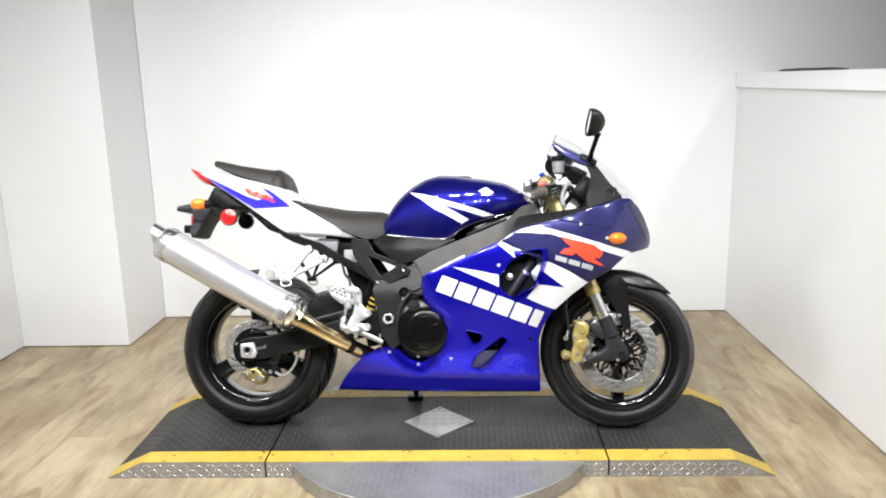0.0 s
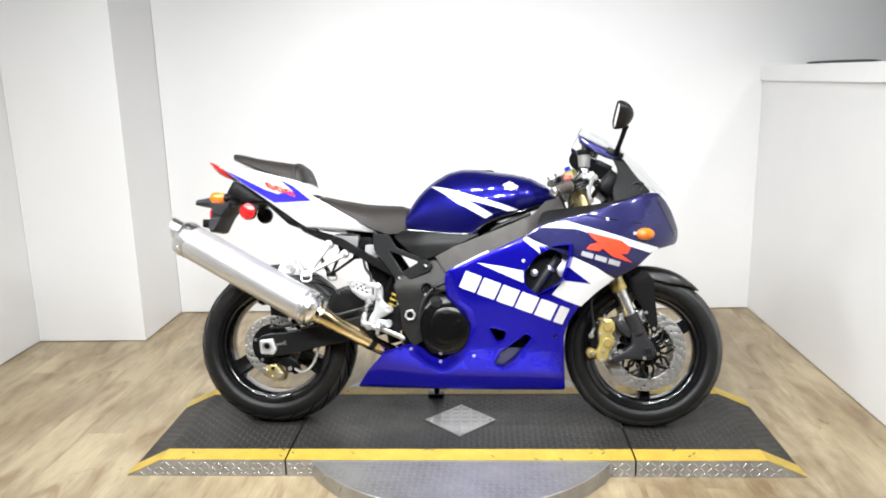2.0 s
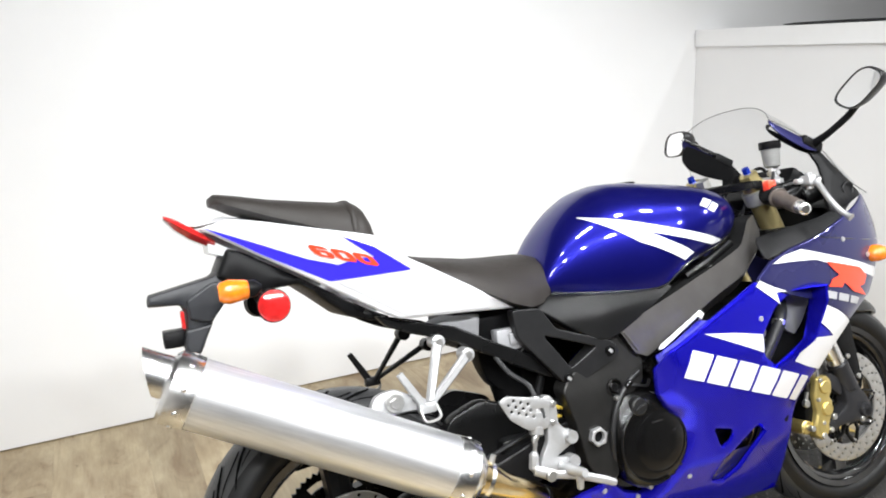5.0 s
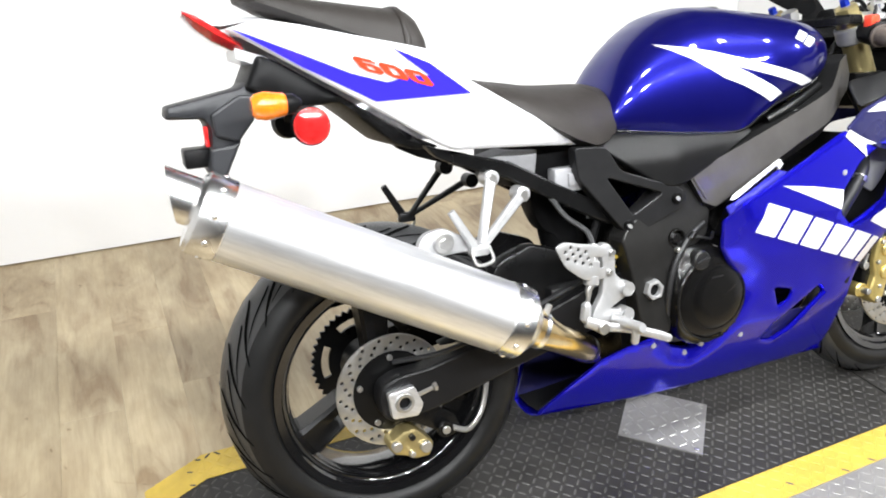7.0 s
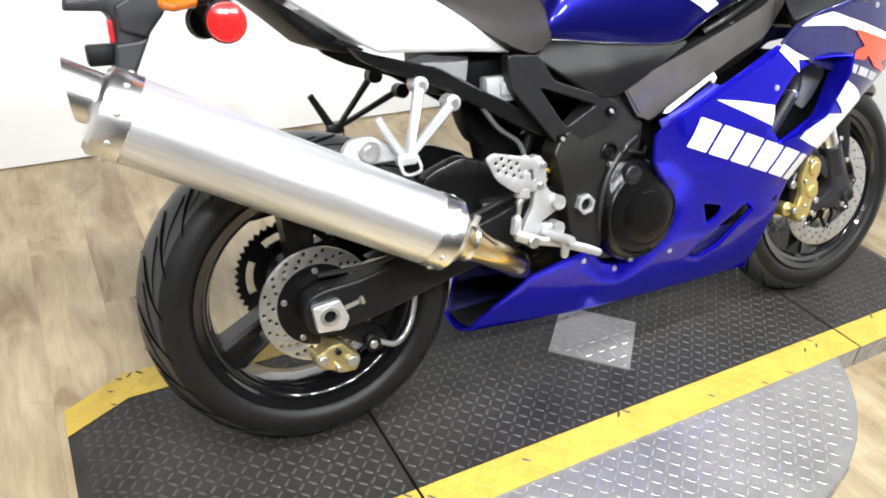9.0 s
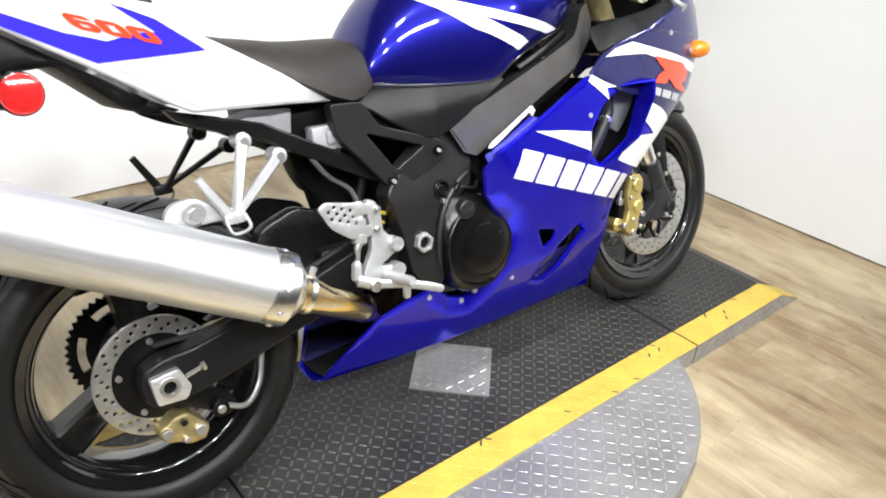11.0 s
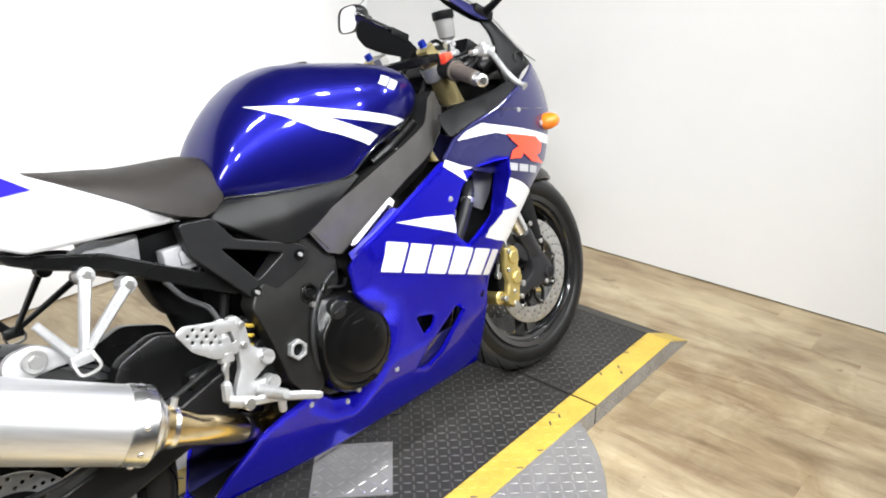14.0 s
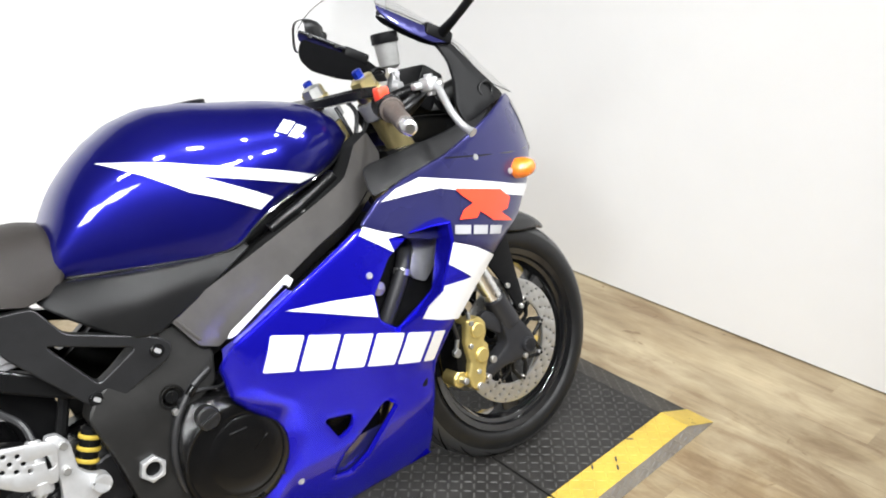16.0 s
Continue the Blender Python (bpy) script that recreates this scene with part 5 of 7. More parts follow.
# space between tank and frame
part("airbox", box(-0.10, 0.30, -0.10, 0.10, 0.60, 0.76, 0.03), BLACKP, bike)
part("fuel_rail", tube(curve_points([(0.14, -0.165, 0.725), (0.20, -0.175, 0.752), (0.28, -0.165, 0.785)], 4), 0.011, 10), SATINBLACK, bike)
part("tank_bracket", panel(rounded([(0.155, 0.70), (0.20, 0.745), (0.215, 0.735), (0.195, 0.70)], 0.006), flat(0.19), 0.006, 0.002, 0.02), STEEL, bike)
part("shock_body", tube([(-0.30, 0, 0.60), (-0.24, 0, 0.30)], [0.03, 0.026], 16), SATINBLACK, bike)
reservoir = part("shock_reservoir", tube([(-0.212, -0.12, 0.50), (-0.214, -0.12, 0.497), (-0.24, -0.12, 0.437), (-0.241, -0.12, 0.434)], [0.012, 0.016, 0.016, 0.012], 14), SATINBLACK, bike)
for k in range(3):
    x, z = -0.217 - 0.0075 * k, 0.49 - 0.0175 * k
    part("yellow_band", rod((x, -0.12, z), (x - 0.003, -0.12, z - 0.007), 0.0185, 14, chamfer=0.002), SPRING, reservoir, "yellow band")

arm = [(-0.74, 0.302), (-0.732, 0.33), (-0.70, 0.342), (-0.64, 0.346), (-0.40, 0.396), (-0.20, 0.452), (-0.16, 0.44), (-0.15, 0.40), (-0.20, 0.352), (-0.46, 0.302), (-0.63, 0.262), (-0.71, 0.252), (-0.735, 0.268)]
swing = both("swingarm", lambda: panel(rounded(arm, 0.012), lambda x, z: 0.150 - 0.02 * ease(-0.6, -0.2, x), 0.042, 0.005, 0.03), SWINGGREY, "slate black aluminium swingarm", angle=16)
part("swingarm_bridge", box(-0.36, -0.19, -0.12, 0.12, 0.36, 0.44, 0.015), SATINBLACK, swing)
both("swingarm_brace", lambda: panel(rounded([(-0.60, 0.36), (-0.54, 0.375), (-0.46, 0.505), (-0.385, 0.53), (-0.30, 0.50), (-0.27, 0.44), (-0.36, 0.395), (-0.50, 0.36)], 0.015), flat(0.095), 0.03, 0.006, 0.03), SATINBLACK, "", swing)
both("axle_block", lambda: panel(rounded([(-0.727, 0.318), (-0.676, 0.324), (-0.660, 0.284), (-0.672, 0.264), (-0.722, 0.268)], 0.006), flat(0.164), 0.014, 0.002, 0.03, [circle(-0.697, 0.2955, 0.0125, 16)]), ALU, "bright square axle block", swing)
both("axle_socket", lambda: panel(circle(-0.697, 0.2955, 0.0185, 28), flat(0.1675), 0.006, 0.0015, 0.02, [circle(-0.697, 0.2955, 0.0115, 20)]), STEEL, "", swing)
# black disc set in the axle hole in place of its inner shade
both("axle_hole_shade", lambda: rod((-0.697, -0.140, 0.2955), (-0.697, -0.1585, 0.2955), 0.0124, 16), BLACKP, "", swing)
both("chain_adjuster", lambda: tube([(-0.665, -0.152, 0.30), (-0.637, -0.150, 0.306), (-0.634, -0.150, 0.307), (-0.628, -0.150, 0.308)], [0.0045, 0.0045, 0.009, 0.009], 6), STEEL, "", swing)
part("hose_guide", tube(curve_points([(-0.70, -0.12, 0.36), (-0.60, -0.155, 0.375), (-0.45, -0.15, 0.41), (-0.30, -0.14, 0.45)], 5), 0.005, 8), CABLE, swing)
part("chain_guard", panel(rounded([(-0.62, 0.40), (-0.35, 0.46), (-0.30, 0.44), (-0.60, 0.375)], 0.01), flat(-0.11), 0.004, 0.002, 0.05), BLACKP, bike)
part("hugger_stay", panel(rounded([(-0.84, 0.475), (-0.78, 0.44), (-0.55, 0.465), (-0.54, 0.48), (-0.76, 0.465)], 0.006), flat(-0.02), 0.03, 0.003, 0.05), BLACKP, bike)
part("chain", tube([(-0.70, 0.10, 0.405), (-0.45, 0.10, 0.42), (-0.20, 0.10, 0.44)], 0.008, 8), STEEL, bike)
part("rear_axle", rod((-0.697, -0.13, 0.2955), (-0.697, 0.13, 0.2955), 0.014, 16), STEEL, bike)
rc = part("rear_caliper", panel(rounded([(-0.724, 0.211), (-0.709, 0.215), (-0.697, 0.224), (-0.671, 0.225), (-0.656, 0.208), (-0.638, 0.19), (-0.638, 0.178), (-0.648, 0.161), (-0.679, 0.162), (-0.692, 0.172), (-0.716, 0.18), (-0.727, 0.196)], 0.006), flat(0.135), 0.05, 0.006, 0.02), BRASS, bike, "dull gold rear brake caliper")
part("caliper_bracket", panel(rounded([(-0.70, 0.25), (-0.64, 0.265), (-0.59, 0.235), (-0.575, 0.20), (-0.60, 0.185), (-0.64, 0.215)], 0.01), flat(0.128), 0.012, 0.002, 0.03), SATINBLACK, rc)
for bx, bz, br, m in ((-0.713, 0.2, 0.010, STEEL), (-0.656, 0.186, 0.0115, STEEL), (-0.684, 0.178, 0.006, STEEL), (-0.682, 0.212, 0.006, SATINBLACK), (-0.614, 0.212, 0.016, SATINBLACK), (-0.614, 0.212, 0.008, STEEL)):
    part("bolt", rod((bx, -0.133, bz), (bx, -0.146 - (0.004 if br == 0.008 else 0), bz), br, 12, chamfer=0.0015), m, rc)
part("brake_hose", tube(curve_points([(-0.60, -0.135, 0.21), (-0.565, -0.14, 0.20), (-0.53, -0.13, 0.23), (-0.51, -0.12, 0.29)], 5), 0.0055, 8), STEEL, rc)

# rear subframe
tri_out = [(-0.305, 0.716), (-0.242, 0.712), (-0.213, 0.662), (-0.095, 0.618), (-0.076, 0.600), (-0.084, 0.578), (-0.185, 0.530), (-0.207, 0.538), (-0.30, 0.655)]
tri_in = [(-0.243, 0.652), (-0.128, 0.61), (-0.19, 0.572)]
sub = both("subframe", lambda: panel(rounded(tri_out, 0.01), lambda x, z: 0.150 + 0.20 * (x + 0.25), 0.026, 0.0025, 0.012, [rounded(tri_in, 0.008)]), BRACKET, "dark grey triangulated subframe bracket", angle=16)
for bx, bz in ((-0.100, 0.596), (-0.200, 0.551)):
    part("subframe_bolt", tube([(bx, -0.150 - 0.20 * (bx + 0.25) + d, bz) for d in (0.004, -0.004, -0.006, -0.003)], [0.011, 0.011, 0.0085, 0.005], 14), SATINBLACK, sub)
    part("bolt_socket", rod((bx, -0.153 - 0.20 * (bx + 0.25), bz), (bx, -0.1555 - 0.20 * (bx + 0.25), bz), 0.0068, 10, chamfer=0.0012), CAST, sub)
rail = [(-0.60, 0.752), (-0.555, 0.736), (-0.43, 0.702), (-0.215, 0.583), (-0.205, 0.555), (-0.225, 0.553), (-0.30, 0.592), (-0.44, 0.672), (-0.535, 0.705), (-0.58, 0.728)]
both("subframe_rail", lambda: panel(rounded(rail, 0.008), lambda x, z: 0.116 + 0.014 * ease(-0.4, -0.2, x), 0.022, 0.004, 0.02), SATINBLACK, "black subframe rail", angle=16)
part("battery_tray", box(-0.42, -0.26, -0.085, 0.085, 0.645, 0.74, 0.012), BLACKP, bike)
part("fuse_box", merged(box(-0.338, -0.268, -0.118, -0.085, 0.628, 0.676, 0.005), box(-0.31, -0.285, -0.124, -0.115, 0.64, 0.665, 0.003), box(-0.27, -0.252, -0.115, -0.10, 0.635, 0.655, 0.004)), FUSE, bike, "pale grey electrical connector block")
part("side_box", panel(rounded([(-0.472, 0.712), (-0.43, 0.722), (-0.362, 0.716), (-0.372, 0.655), (-0.42, 0.672)], 0.006), flat(0.098), 0.06, 0.004, 0.03), FUSE, bike, "grey plastic side box under the seat")
part("wiring_loom", tube(curve_points([(-0.26, -0.10, 0.65), (-0.225, -0.105, 0.60), (-0.24, -0.10, 0.54), (-0.255, -0.10, 0.50)], 5), 0.009, 8), BLACKP, bike)
part("mud_flap", panel(rounded([(-0.36, 0.66), (-0.26, 0.62), (-0.23, 0.50), (-0.25, 0.43), (-0.281, 0.479), (-0.292, 0.522), (-0.318, 0.535), (-0.335, 0.563), (-0.346, 0.595)], 0.02), flat(0.03), 0.05, 0.006, 0.04), BLACKP, bike)


def flat_arm(a, b, w0, w1, t0, t1):
    """A tapered forged arm of rounded rectangular section from a to b."""
    a, b = Vector(a), Vector(b)
    d = (b - a).normalized()
    n = Vector((0, 1, 0))
    n = (n - d * n.dot(d)).normalized()
    across = d.cross(n)
    rings = []
    for k in range(7):
        t = k / 6
        w, h, c = w0 + (w1 - w0) * t, t0 + (t1 - t0) * t, a + (b - a) * t
        rings.append([c + across * w * u + n * h * v for u, v in ((-1, -0.5), (-0.6, -1), (0.6, -1), (1, -0.5), (1, 0.5), (0.6, 1), (-0.6, 1), (-1, 0.5))])
    return loft(rings)


def hanger(side):
    """Passenger footrest bracket: two forged arms, a folding peg and, on the right, the silencer lug."""
    turned = (lambda b: b) if side < 0 else flipped
    eyes = ((-0.476, -0.118, 0.677), (-0.416, -0.124, 0.640))
    foot = (-0.537, -0.190, 0.566)
    # far bracket: thinner arms, and darker metal to stand for its shade
    k, metal = (0.8, CAST) if side < 0 else (0.5, BRACKET)
    bm = merged(*[flat_arm((x, y - 0.002, z), foot, 0.0135 * k, 0.0085 * k, 0.007, 0.009) for x, y, z in eyes],
                box(foot[0] - 0.024, foot[0] + 0.014, foot[1] - 0.012, foot[1] + 0.008, foot[2] - 0.012, foot[2] + 0.010, 0.005))
    ob = part("footrest_hanger", turned(bm), metal, bike, "polished silver passenger footrest bracket" if side < 0 else "passenger footrest bracket, its shade put in as dark metal", angle=30)
    for x, y, z in eyes:
        part("eyelet", turned(tube([(x, y + 0.022, z), (x, y - 0.008, z), (x, y - 0.011, z), (x, y - 0.008, z)], [0.015, 0.015, 0.0125, 0.009], 20)), metal, ob)
        part("bolt", turned(rod((x, y - 0.007, z), (x, y - 0.0135, z), 0.0085, 6, chamfer=0.001)), STEEL, ob)
    clip = [(foot[0] + 0.012, foot[1] - 0.010, foot[2] + 0.004), (foot[0] + 0.016, foot[1] - 0.016, foot[2] - 0.022), (foot[0] - 0.014, foot[1] - 0.016, foot[2] - 0.026), (foot[0] - 0.022, foot[1] - 0.010, foot[2] - 0.004)]
    part("spring_clip", turned(tube(curve_points(clip, 4), 0.0032, 8)), STEEL, ob)
    peg = flat_arm((foot[0] - 0.012, foot[1] - 0.004, foot[2] + 0.002), (-0.590, foot[1] - 0.002, 0.640), 0.0085, 0.0065, 0.008, 0.005)
    part("folding_peg", turned(peg), metal, ob, "folded passenger footpeg", angle=30)
    if side < 0:
        lug = panel(rounded([(-0.655, 0.584), (-0.640, 0.606), (-0.600, 0.611), (-0.568, 0.592), (-0.535, 0.578), (-0.54, 0.561), (-0.59, 0.562), (-0.645, 0.557)], 0.012), flat(0.184), 0.014, 0.004, 0.02)
        part("silencer_lug", lug, CAST, ob)
        part("lug_bolt", merged(rod((-0.606, -0.182, 0.585), (-0.606, -0.192, 0.585), 0.0195, 18, chamfer=0.002), rod((-0.606, -0.192, 0.585), (-0.606, -0.199, 0.585), 0.011, 6, chamfer=0.001)), STEEL, ob)


hanger(-1)
hanger(1)

# rider's right footrest, heel plate and brake pedal
rearset = part("rearset", panel(rounded([(-0.286, 0.535), (-0.268, 0.532), (-0.256, 0.513), (-0.256, 0.47), (-0.242, 0.455), (-0.222, 0.448), (-0.217, 0.432), (-0.233, 0.420), (-0.270, 0.401), (-0.250, 0.397), (-0.224, 0.397), (-0.221, 0.378), (-0.236, 0.370), (-0.30, 0.374), (-0.314, 0.385), (-0.308, 0.402), (-0.288, 0.436), (-0.284, 0.466), (-0.29, 0.51)], 0.006), flat(0.194), 0.014, 0.004, 0.015), CAST, bike, "polished silver rider footrest bracket")
hol = []
for row, n, zz in ((-0.357, 3, 0.539), (-0.369, 4, 0.532), (-0.364, 4, 0.518)):
    for k in range(n):
        hol.append(circle(row + 0.0162 * k, zz - 0.0066 * k, 0.0036, 8))
hol.append([(-0.307, 0.512), (-0.289, 0.51), (-0.288, 0.489), (-0.294, 0.489), (-0.295, 0.503), (-0.307, 0.505)])
heel = rounded([(-0.391, 0.543), (-0.374, 0.552), (-0.282, 0.530), (-0.274, 0.517), (-0.286, 0.466), (-0.33, 0.471), (-0.368, 0.500)], 0.007)
part("heel_guard", panel(heel, flat(0.199), 0.004, 0.0012, 0.02, hol), CAST, rearset, "silver heel guard drilled with holes")
for bx, bz in ((-0.266, 0.515), (-0.272, 0.476)):
    part("guard_bolt", rod((bx, -0.194, bz), (bx, -0.202, bz), 0.006, 8, chamfer=0.001), STEEL, rearset)
for bx, bz in ((-0.234, 0.437), (-0.236, 0.385)):
    boss = tube([(bx, -0.178, bz), (bx, -0.203, bz), (bx, -0.205, bz), (bx, -0.202, bz), (bx, -0.199, bz)], [0.0145, 0.0145, 0.012, 0.009, 0.0085], 20)
    part("boss", boss, CAST, rearset)
    part("bolt", rod((bx, -0.198, bz), (bx, -0.2035, bz), 0.0068, 6, chamfer=0.001), STEEL, rearset)
part("master_cylinder", tube([(-0.300, -0.184, 0.535), (-0.301, -0.185, 0.53), (-0.307, -0.186, 0.475), (-0.307, -0.186, 0.474), (-0.308, -0.186, 0.457), (-0.309, -0.187, 0.455)], [0.009, 0.012, 0.012, 0.0155, 0.0155, 0.012], 16), CAST, rearset, "silver rear brake master cylinder")
part("pushrod", tube([(-0.309, -0.187, 0.456), (-0.317, -0.19, 0.447), (-0.3175, -0.19, 0.432), (-0.322, -0.191, 0.418)], [0.008, 0.007, 0.0045, 0.0045], 10), STEEL, rearset)
part("pushrod_clevis", tube([(-0.320, -0.191, 0.424), (-0.323, -0.191, 0.418), (-0.327, -0.192, 0.392), (-0.32, -0.193, 0.383)], [0.005, 0.0105, 0.0115, 0.009], 8), CAST, rearset)
part("brake_hose", tube(curve_points([(-0.300, -0.184, 0.535), (-0.306, -0.17, 0.56), (-0.33, -0.14, 0.585), (-0.345, -0.11, 0.62)], 5), 0.0055, 8), CABLE, rearset)
pedal = curve_points([(-0.33, -0.20, 0.388), (-0.298, -0.213, 0.376), (-0.25, -0.224, 0.365), (-0.20, -0.238, 0.348), (-0.168, -0.246, 0.334)], 5)
part("brake_pedal", tube(pedal, [0.012] * 6 + [0.0095] * (len(pedal) - 9) + [0.0085, 0.009, 0.006], 12, True, 0.6), CAST, rearset, "silver rear brake pedal")
part("footpeg", tube([(-0.262, -0.195, 0.378), (-0.26, -0.205, 0.378), (-0.258, -0.275, 0.383), (-0.258, -0.28, 0.384)], [0.013, 0.0125, 0.0105, 0.008], 12), CAST, rearset, "silver rider footpeg")
part("peg_feeler", tube([(-0.26, -0.262, 0.378), (-0.264, -0.262, 0.352), (-0.264, -0.262, 0.349)], [0.0085, 0.0075, 0.005], 10), CAST, rearset)
part("pivot_spring", rod((-0.302, -0.196, 0.374), (-0.302, -0.222, 0.374), 0.012, 14, chamfer=0.002), STEEL, rearset)

# exhaust
A, B = Vector((-0.508, -0.252, 0.441)), Vector((-0.996, -0.206, 0.697))
AX = (B - A).normalized()


def along(d):
    return A + AX * d


LEN = (B - A).length
silencer = part("silencer", tube([along(0.02), along(0.021), along(LEN - 0.021), along(LEN - 0.02)], [0.062, 0.0635, 0.0635, 0.062], 48), ALU, bike, "brushed aluminium silencer can")
for d0, d1, r in ((-0.012, 0.03, 0.0655), (LEN - 0.034, LEN + 0.012, 0.0655)):
    part("end_band", tube([along(d0), along(d0 + 0.003), along(d1 - 0.003), along(d1)], [r - 0.004, r, r, r - 0.002], 48), CHROME, silencer, "polished end band")
part("rear_cap", tube([along(LEN + 0.01), along(LEN + 0.018), along(LEN + 0.022)], [0.064, 0.058, 0.04], 40), CHROME, silencer)
part("front_cap", tube([along(0.0), along(-0.018), along(-0.034), along(-0.036)], [0.063, 0.056, 0.04, 0.03], 40), CHROME, silencer)
for k in range(9):
    a = radians(40 * k + 10)
    side = AX.cross(Vector((0, 0, 1))).normalized()
    up = side.cross(AX)
    for d in (0.009, LEN - 0.011):
        q = along(d) + (math.cos(a) * side + math.sin(a) * up) * 0.065
        o = (math.cos(a) * side + math.sin(a) * up)
        part("rivet", tube([q, q + o * 0.002, q + o * 0.0032], [0.0055, 0.0045, 0.002], 8), CHROME, silencer)
# slash-cut outlet
side = AX.cross(Vector((0, 0, 1))).normalized()
up = side.cross(AX)
rings = []
c0 = B + up * 0.012
for r, d, cut in ((0.038, -0.01, 0), (0.038, 0.055, 1), (0.0355, 0.055, 1), (0.035, 0.0, 0)):
    rings.append([c0 + AX * (d + cut * 0.022 * math.sin(a)) + r * (math.cos(a) * side + math.sin(a) * up) for a in [2 * math.pi * k / 36 for k in range(36)]])
part("outlet", loft(rings, True, False), CHROME, silencer, "polished slash-cut outlet pipe")
part("outlet_bore", tube([c0 + AX * 0.004, c0 + AX * 0.006], [0.035, 0.035], 30), BLACKP, silencer)
part("link_pipe", tube([along(-0.03), along(-0.05), (-0.43, -0.244, 0.394), (-0.345, -0.200, 0.340), (-0.285, -0.130, 0.298), (-0.20, -0.06, 0.25)], [0.04, 0.034, 0.0285, 0.0275, 0.0275, 0.027], 30), TITAN, silencer, "gold heat-tinted link pipe")
part("pipe_joint", rod((-0.318, -0.168, 0.322), (-0.300, -0.147, 0.309), 0.0295, 24, chamfer=0.003), SATINBLACK, silencer)
part("pipe_clamp", tube([along(-0.036), along(-0.055)], [0.036, 0.036], 24), CHROME, silencer)
part("clamp_bolt", tube([along(-0.045) + up * 0.03 - side * 0.01, along(-0.045) + up * 0.05 - side * 0.01], [0.006, 0.006], 8), STEEL, silencer)

# fuel tank and seats
def tank_ring(x, grow=0.0):
    lo, hi = tank_low(x), tank_top(x)
    ring = []
    n = 15
    for k in range(n):
        t = k / (n - 1)
        z = lo + (hi - lo) * (1 - (1 - t) ** 1.9)
        ring.append((x, -tank_w(x, z), z))
    return ring + [(p[0], -p[1], p[2]) for p in ring[-2::-1]]


xs = [-0.19 + 0.565 * k / 44 for k in range(45)]
rings = [tank_ring(x) for x in xs]
first = [(p[0] - 0.006, p[1] * 0.85, p[2] * 0.9 + 0.075) for p in rings[0]]
last = [(p[0] + 0.016, p[1] * 0.7, p[2] * 0.75 + 0.21) for p in rings[-1]]
tank = part("fuel_tank", loft([first] + rings + [last]), TANKBLUE, bike, "deep metallic blue fuel tank with white flashes", angle=60)
part("tank_seam", tube([(x, -tank_w(x, tank_low(x)) - 0.001, tank_low(x) + 0.001) for x in xs[1:-3]], 0.0030, 8), GLOSSBLACK, tank)
for s in (-1, 1):
    part("white_flash", decal([(x + 0.012, z + 0.009) for x, z in ((-0.102, 0.886), (-0.053, 0.8755), (-0.009, 0.864), (0.03, 0.851), (0.151, 0.813), (0.226, 0.788), (0.187, 0.782), (0.024, 0.834), (0.132, 0.772), (0.106, 0.757), (0.04, 0.795), (0.005, 0.812), (-0.05, 0.853))], tank_w, 0.0016, 0.010, s), WHITE, tank, "white forked painted flash")
    part("badge", decal([(0.178, 0.886), (0.205, 0.902), (0.222, 0.893), (0.195, 0.877)], tank_w, 0.0018, 0.012, s), SILVERP, tank, "small silver badge shape")
    part("badge", decal([(0.196, 0.874), (0.222, 0.890), (0.238, 0.881), (0.211, 0.866)], tank_w, 0.0018, 0.012, s), SILVERP, tank, "small silver badge shape")
part("filler_lid", tube([(0.11, 0, 0.945), (0.11, 0, 0.9635), (0.11, 0, 0.9655)], [0.036, 0.036, 0.03], 32), SATINBLACK, tank)
both("side_cover", lambda: panel(rounded([(-0.235, 0.722), (-0.188, 0.731), (-0.06, 0.7185), (0.02, 0.712), (0.06, 0.715), (0.085, 0.721), (0.094, 0.708), (0.0, 0.661), (-0.089, 0.619), (-0.128, 0.622), (-0.19, 0.668), (-0.225, 0.70)], 0.02), lambda x, z: 0.125 + 0.06 * ease(-0.26, -0.08, x) - 7.0 * max(0, z - 0.672 - 0.05 * x) ** 2, 0.03, 0.004, 0.011), SIDECOVER, "dark grey plastic side cover", angle=16)


def pad(stations, n=22, p=2.6, edge=0.55):
    """A cushion through stations of (x, half width, top, side bottom)."""
    rings = []
    for x, hw, top, low in stations:
        ring = []
        for k in range(n + 1):
            u = -1 + 2 * k / n
            y = hw * math.sin(u * math.pi / 2)
            q = abs(y / hw)
            z = low + (top - low) * max(0.0, 1 - q ** p) ** edge
            ring.append((x, y, z))
        ring += [(x, hw * 0.8, low - 0.006), (x, 0, low - 0.01), (x, -hw * 0.8, low - 0.006)]
        rings.append(ring)
    return loft(rings)


seat_st = [(-0.535, 0.05, 0.857, 0.851), (-0.525, 0.078, 0.866, 0.852), (-0.50, 0.10, 0.865, 0.838), (-0.45, 0.132, 0.854, 0.81), (-0.40, 0.15, 0.846, 0.785), (-0.35, 0.155, 0.837, 0.757), (-0.30, 0.15, 0.833, 0.731), (-0.25, 0.135, 0.831, 0.714),
           (-0.21, 0.115, 0.829, 0.718), (-0.18, 0.10, 0.82, 0.735), (-0.172, 0.085, 0.80, 0.75)]
xs = [s[0] for s in seat_st]
fine = [-0.535 + 0.363 * k / 34 for k in range(35)]
part("rider_seat", pad([(x, *[lerp(xs, [s[i] for s in seat_st], x) for i in (1, 2, 3)]) for x in fine]), SEATM, bike, "dark grey textured rider seat", angle=60)
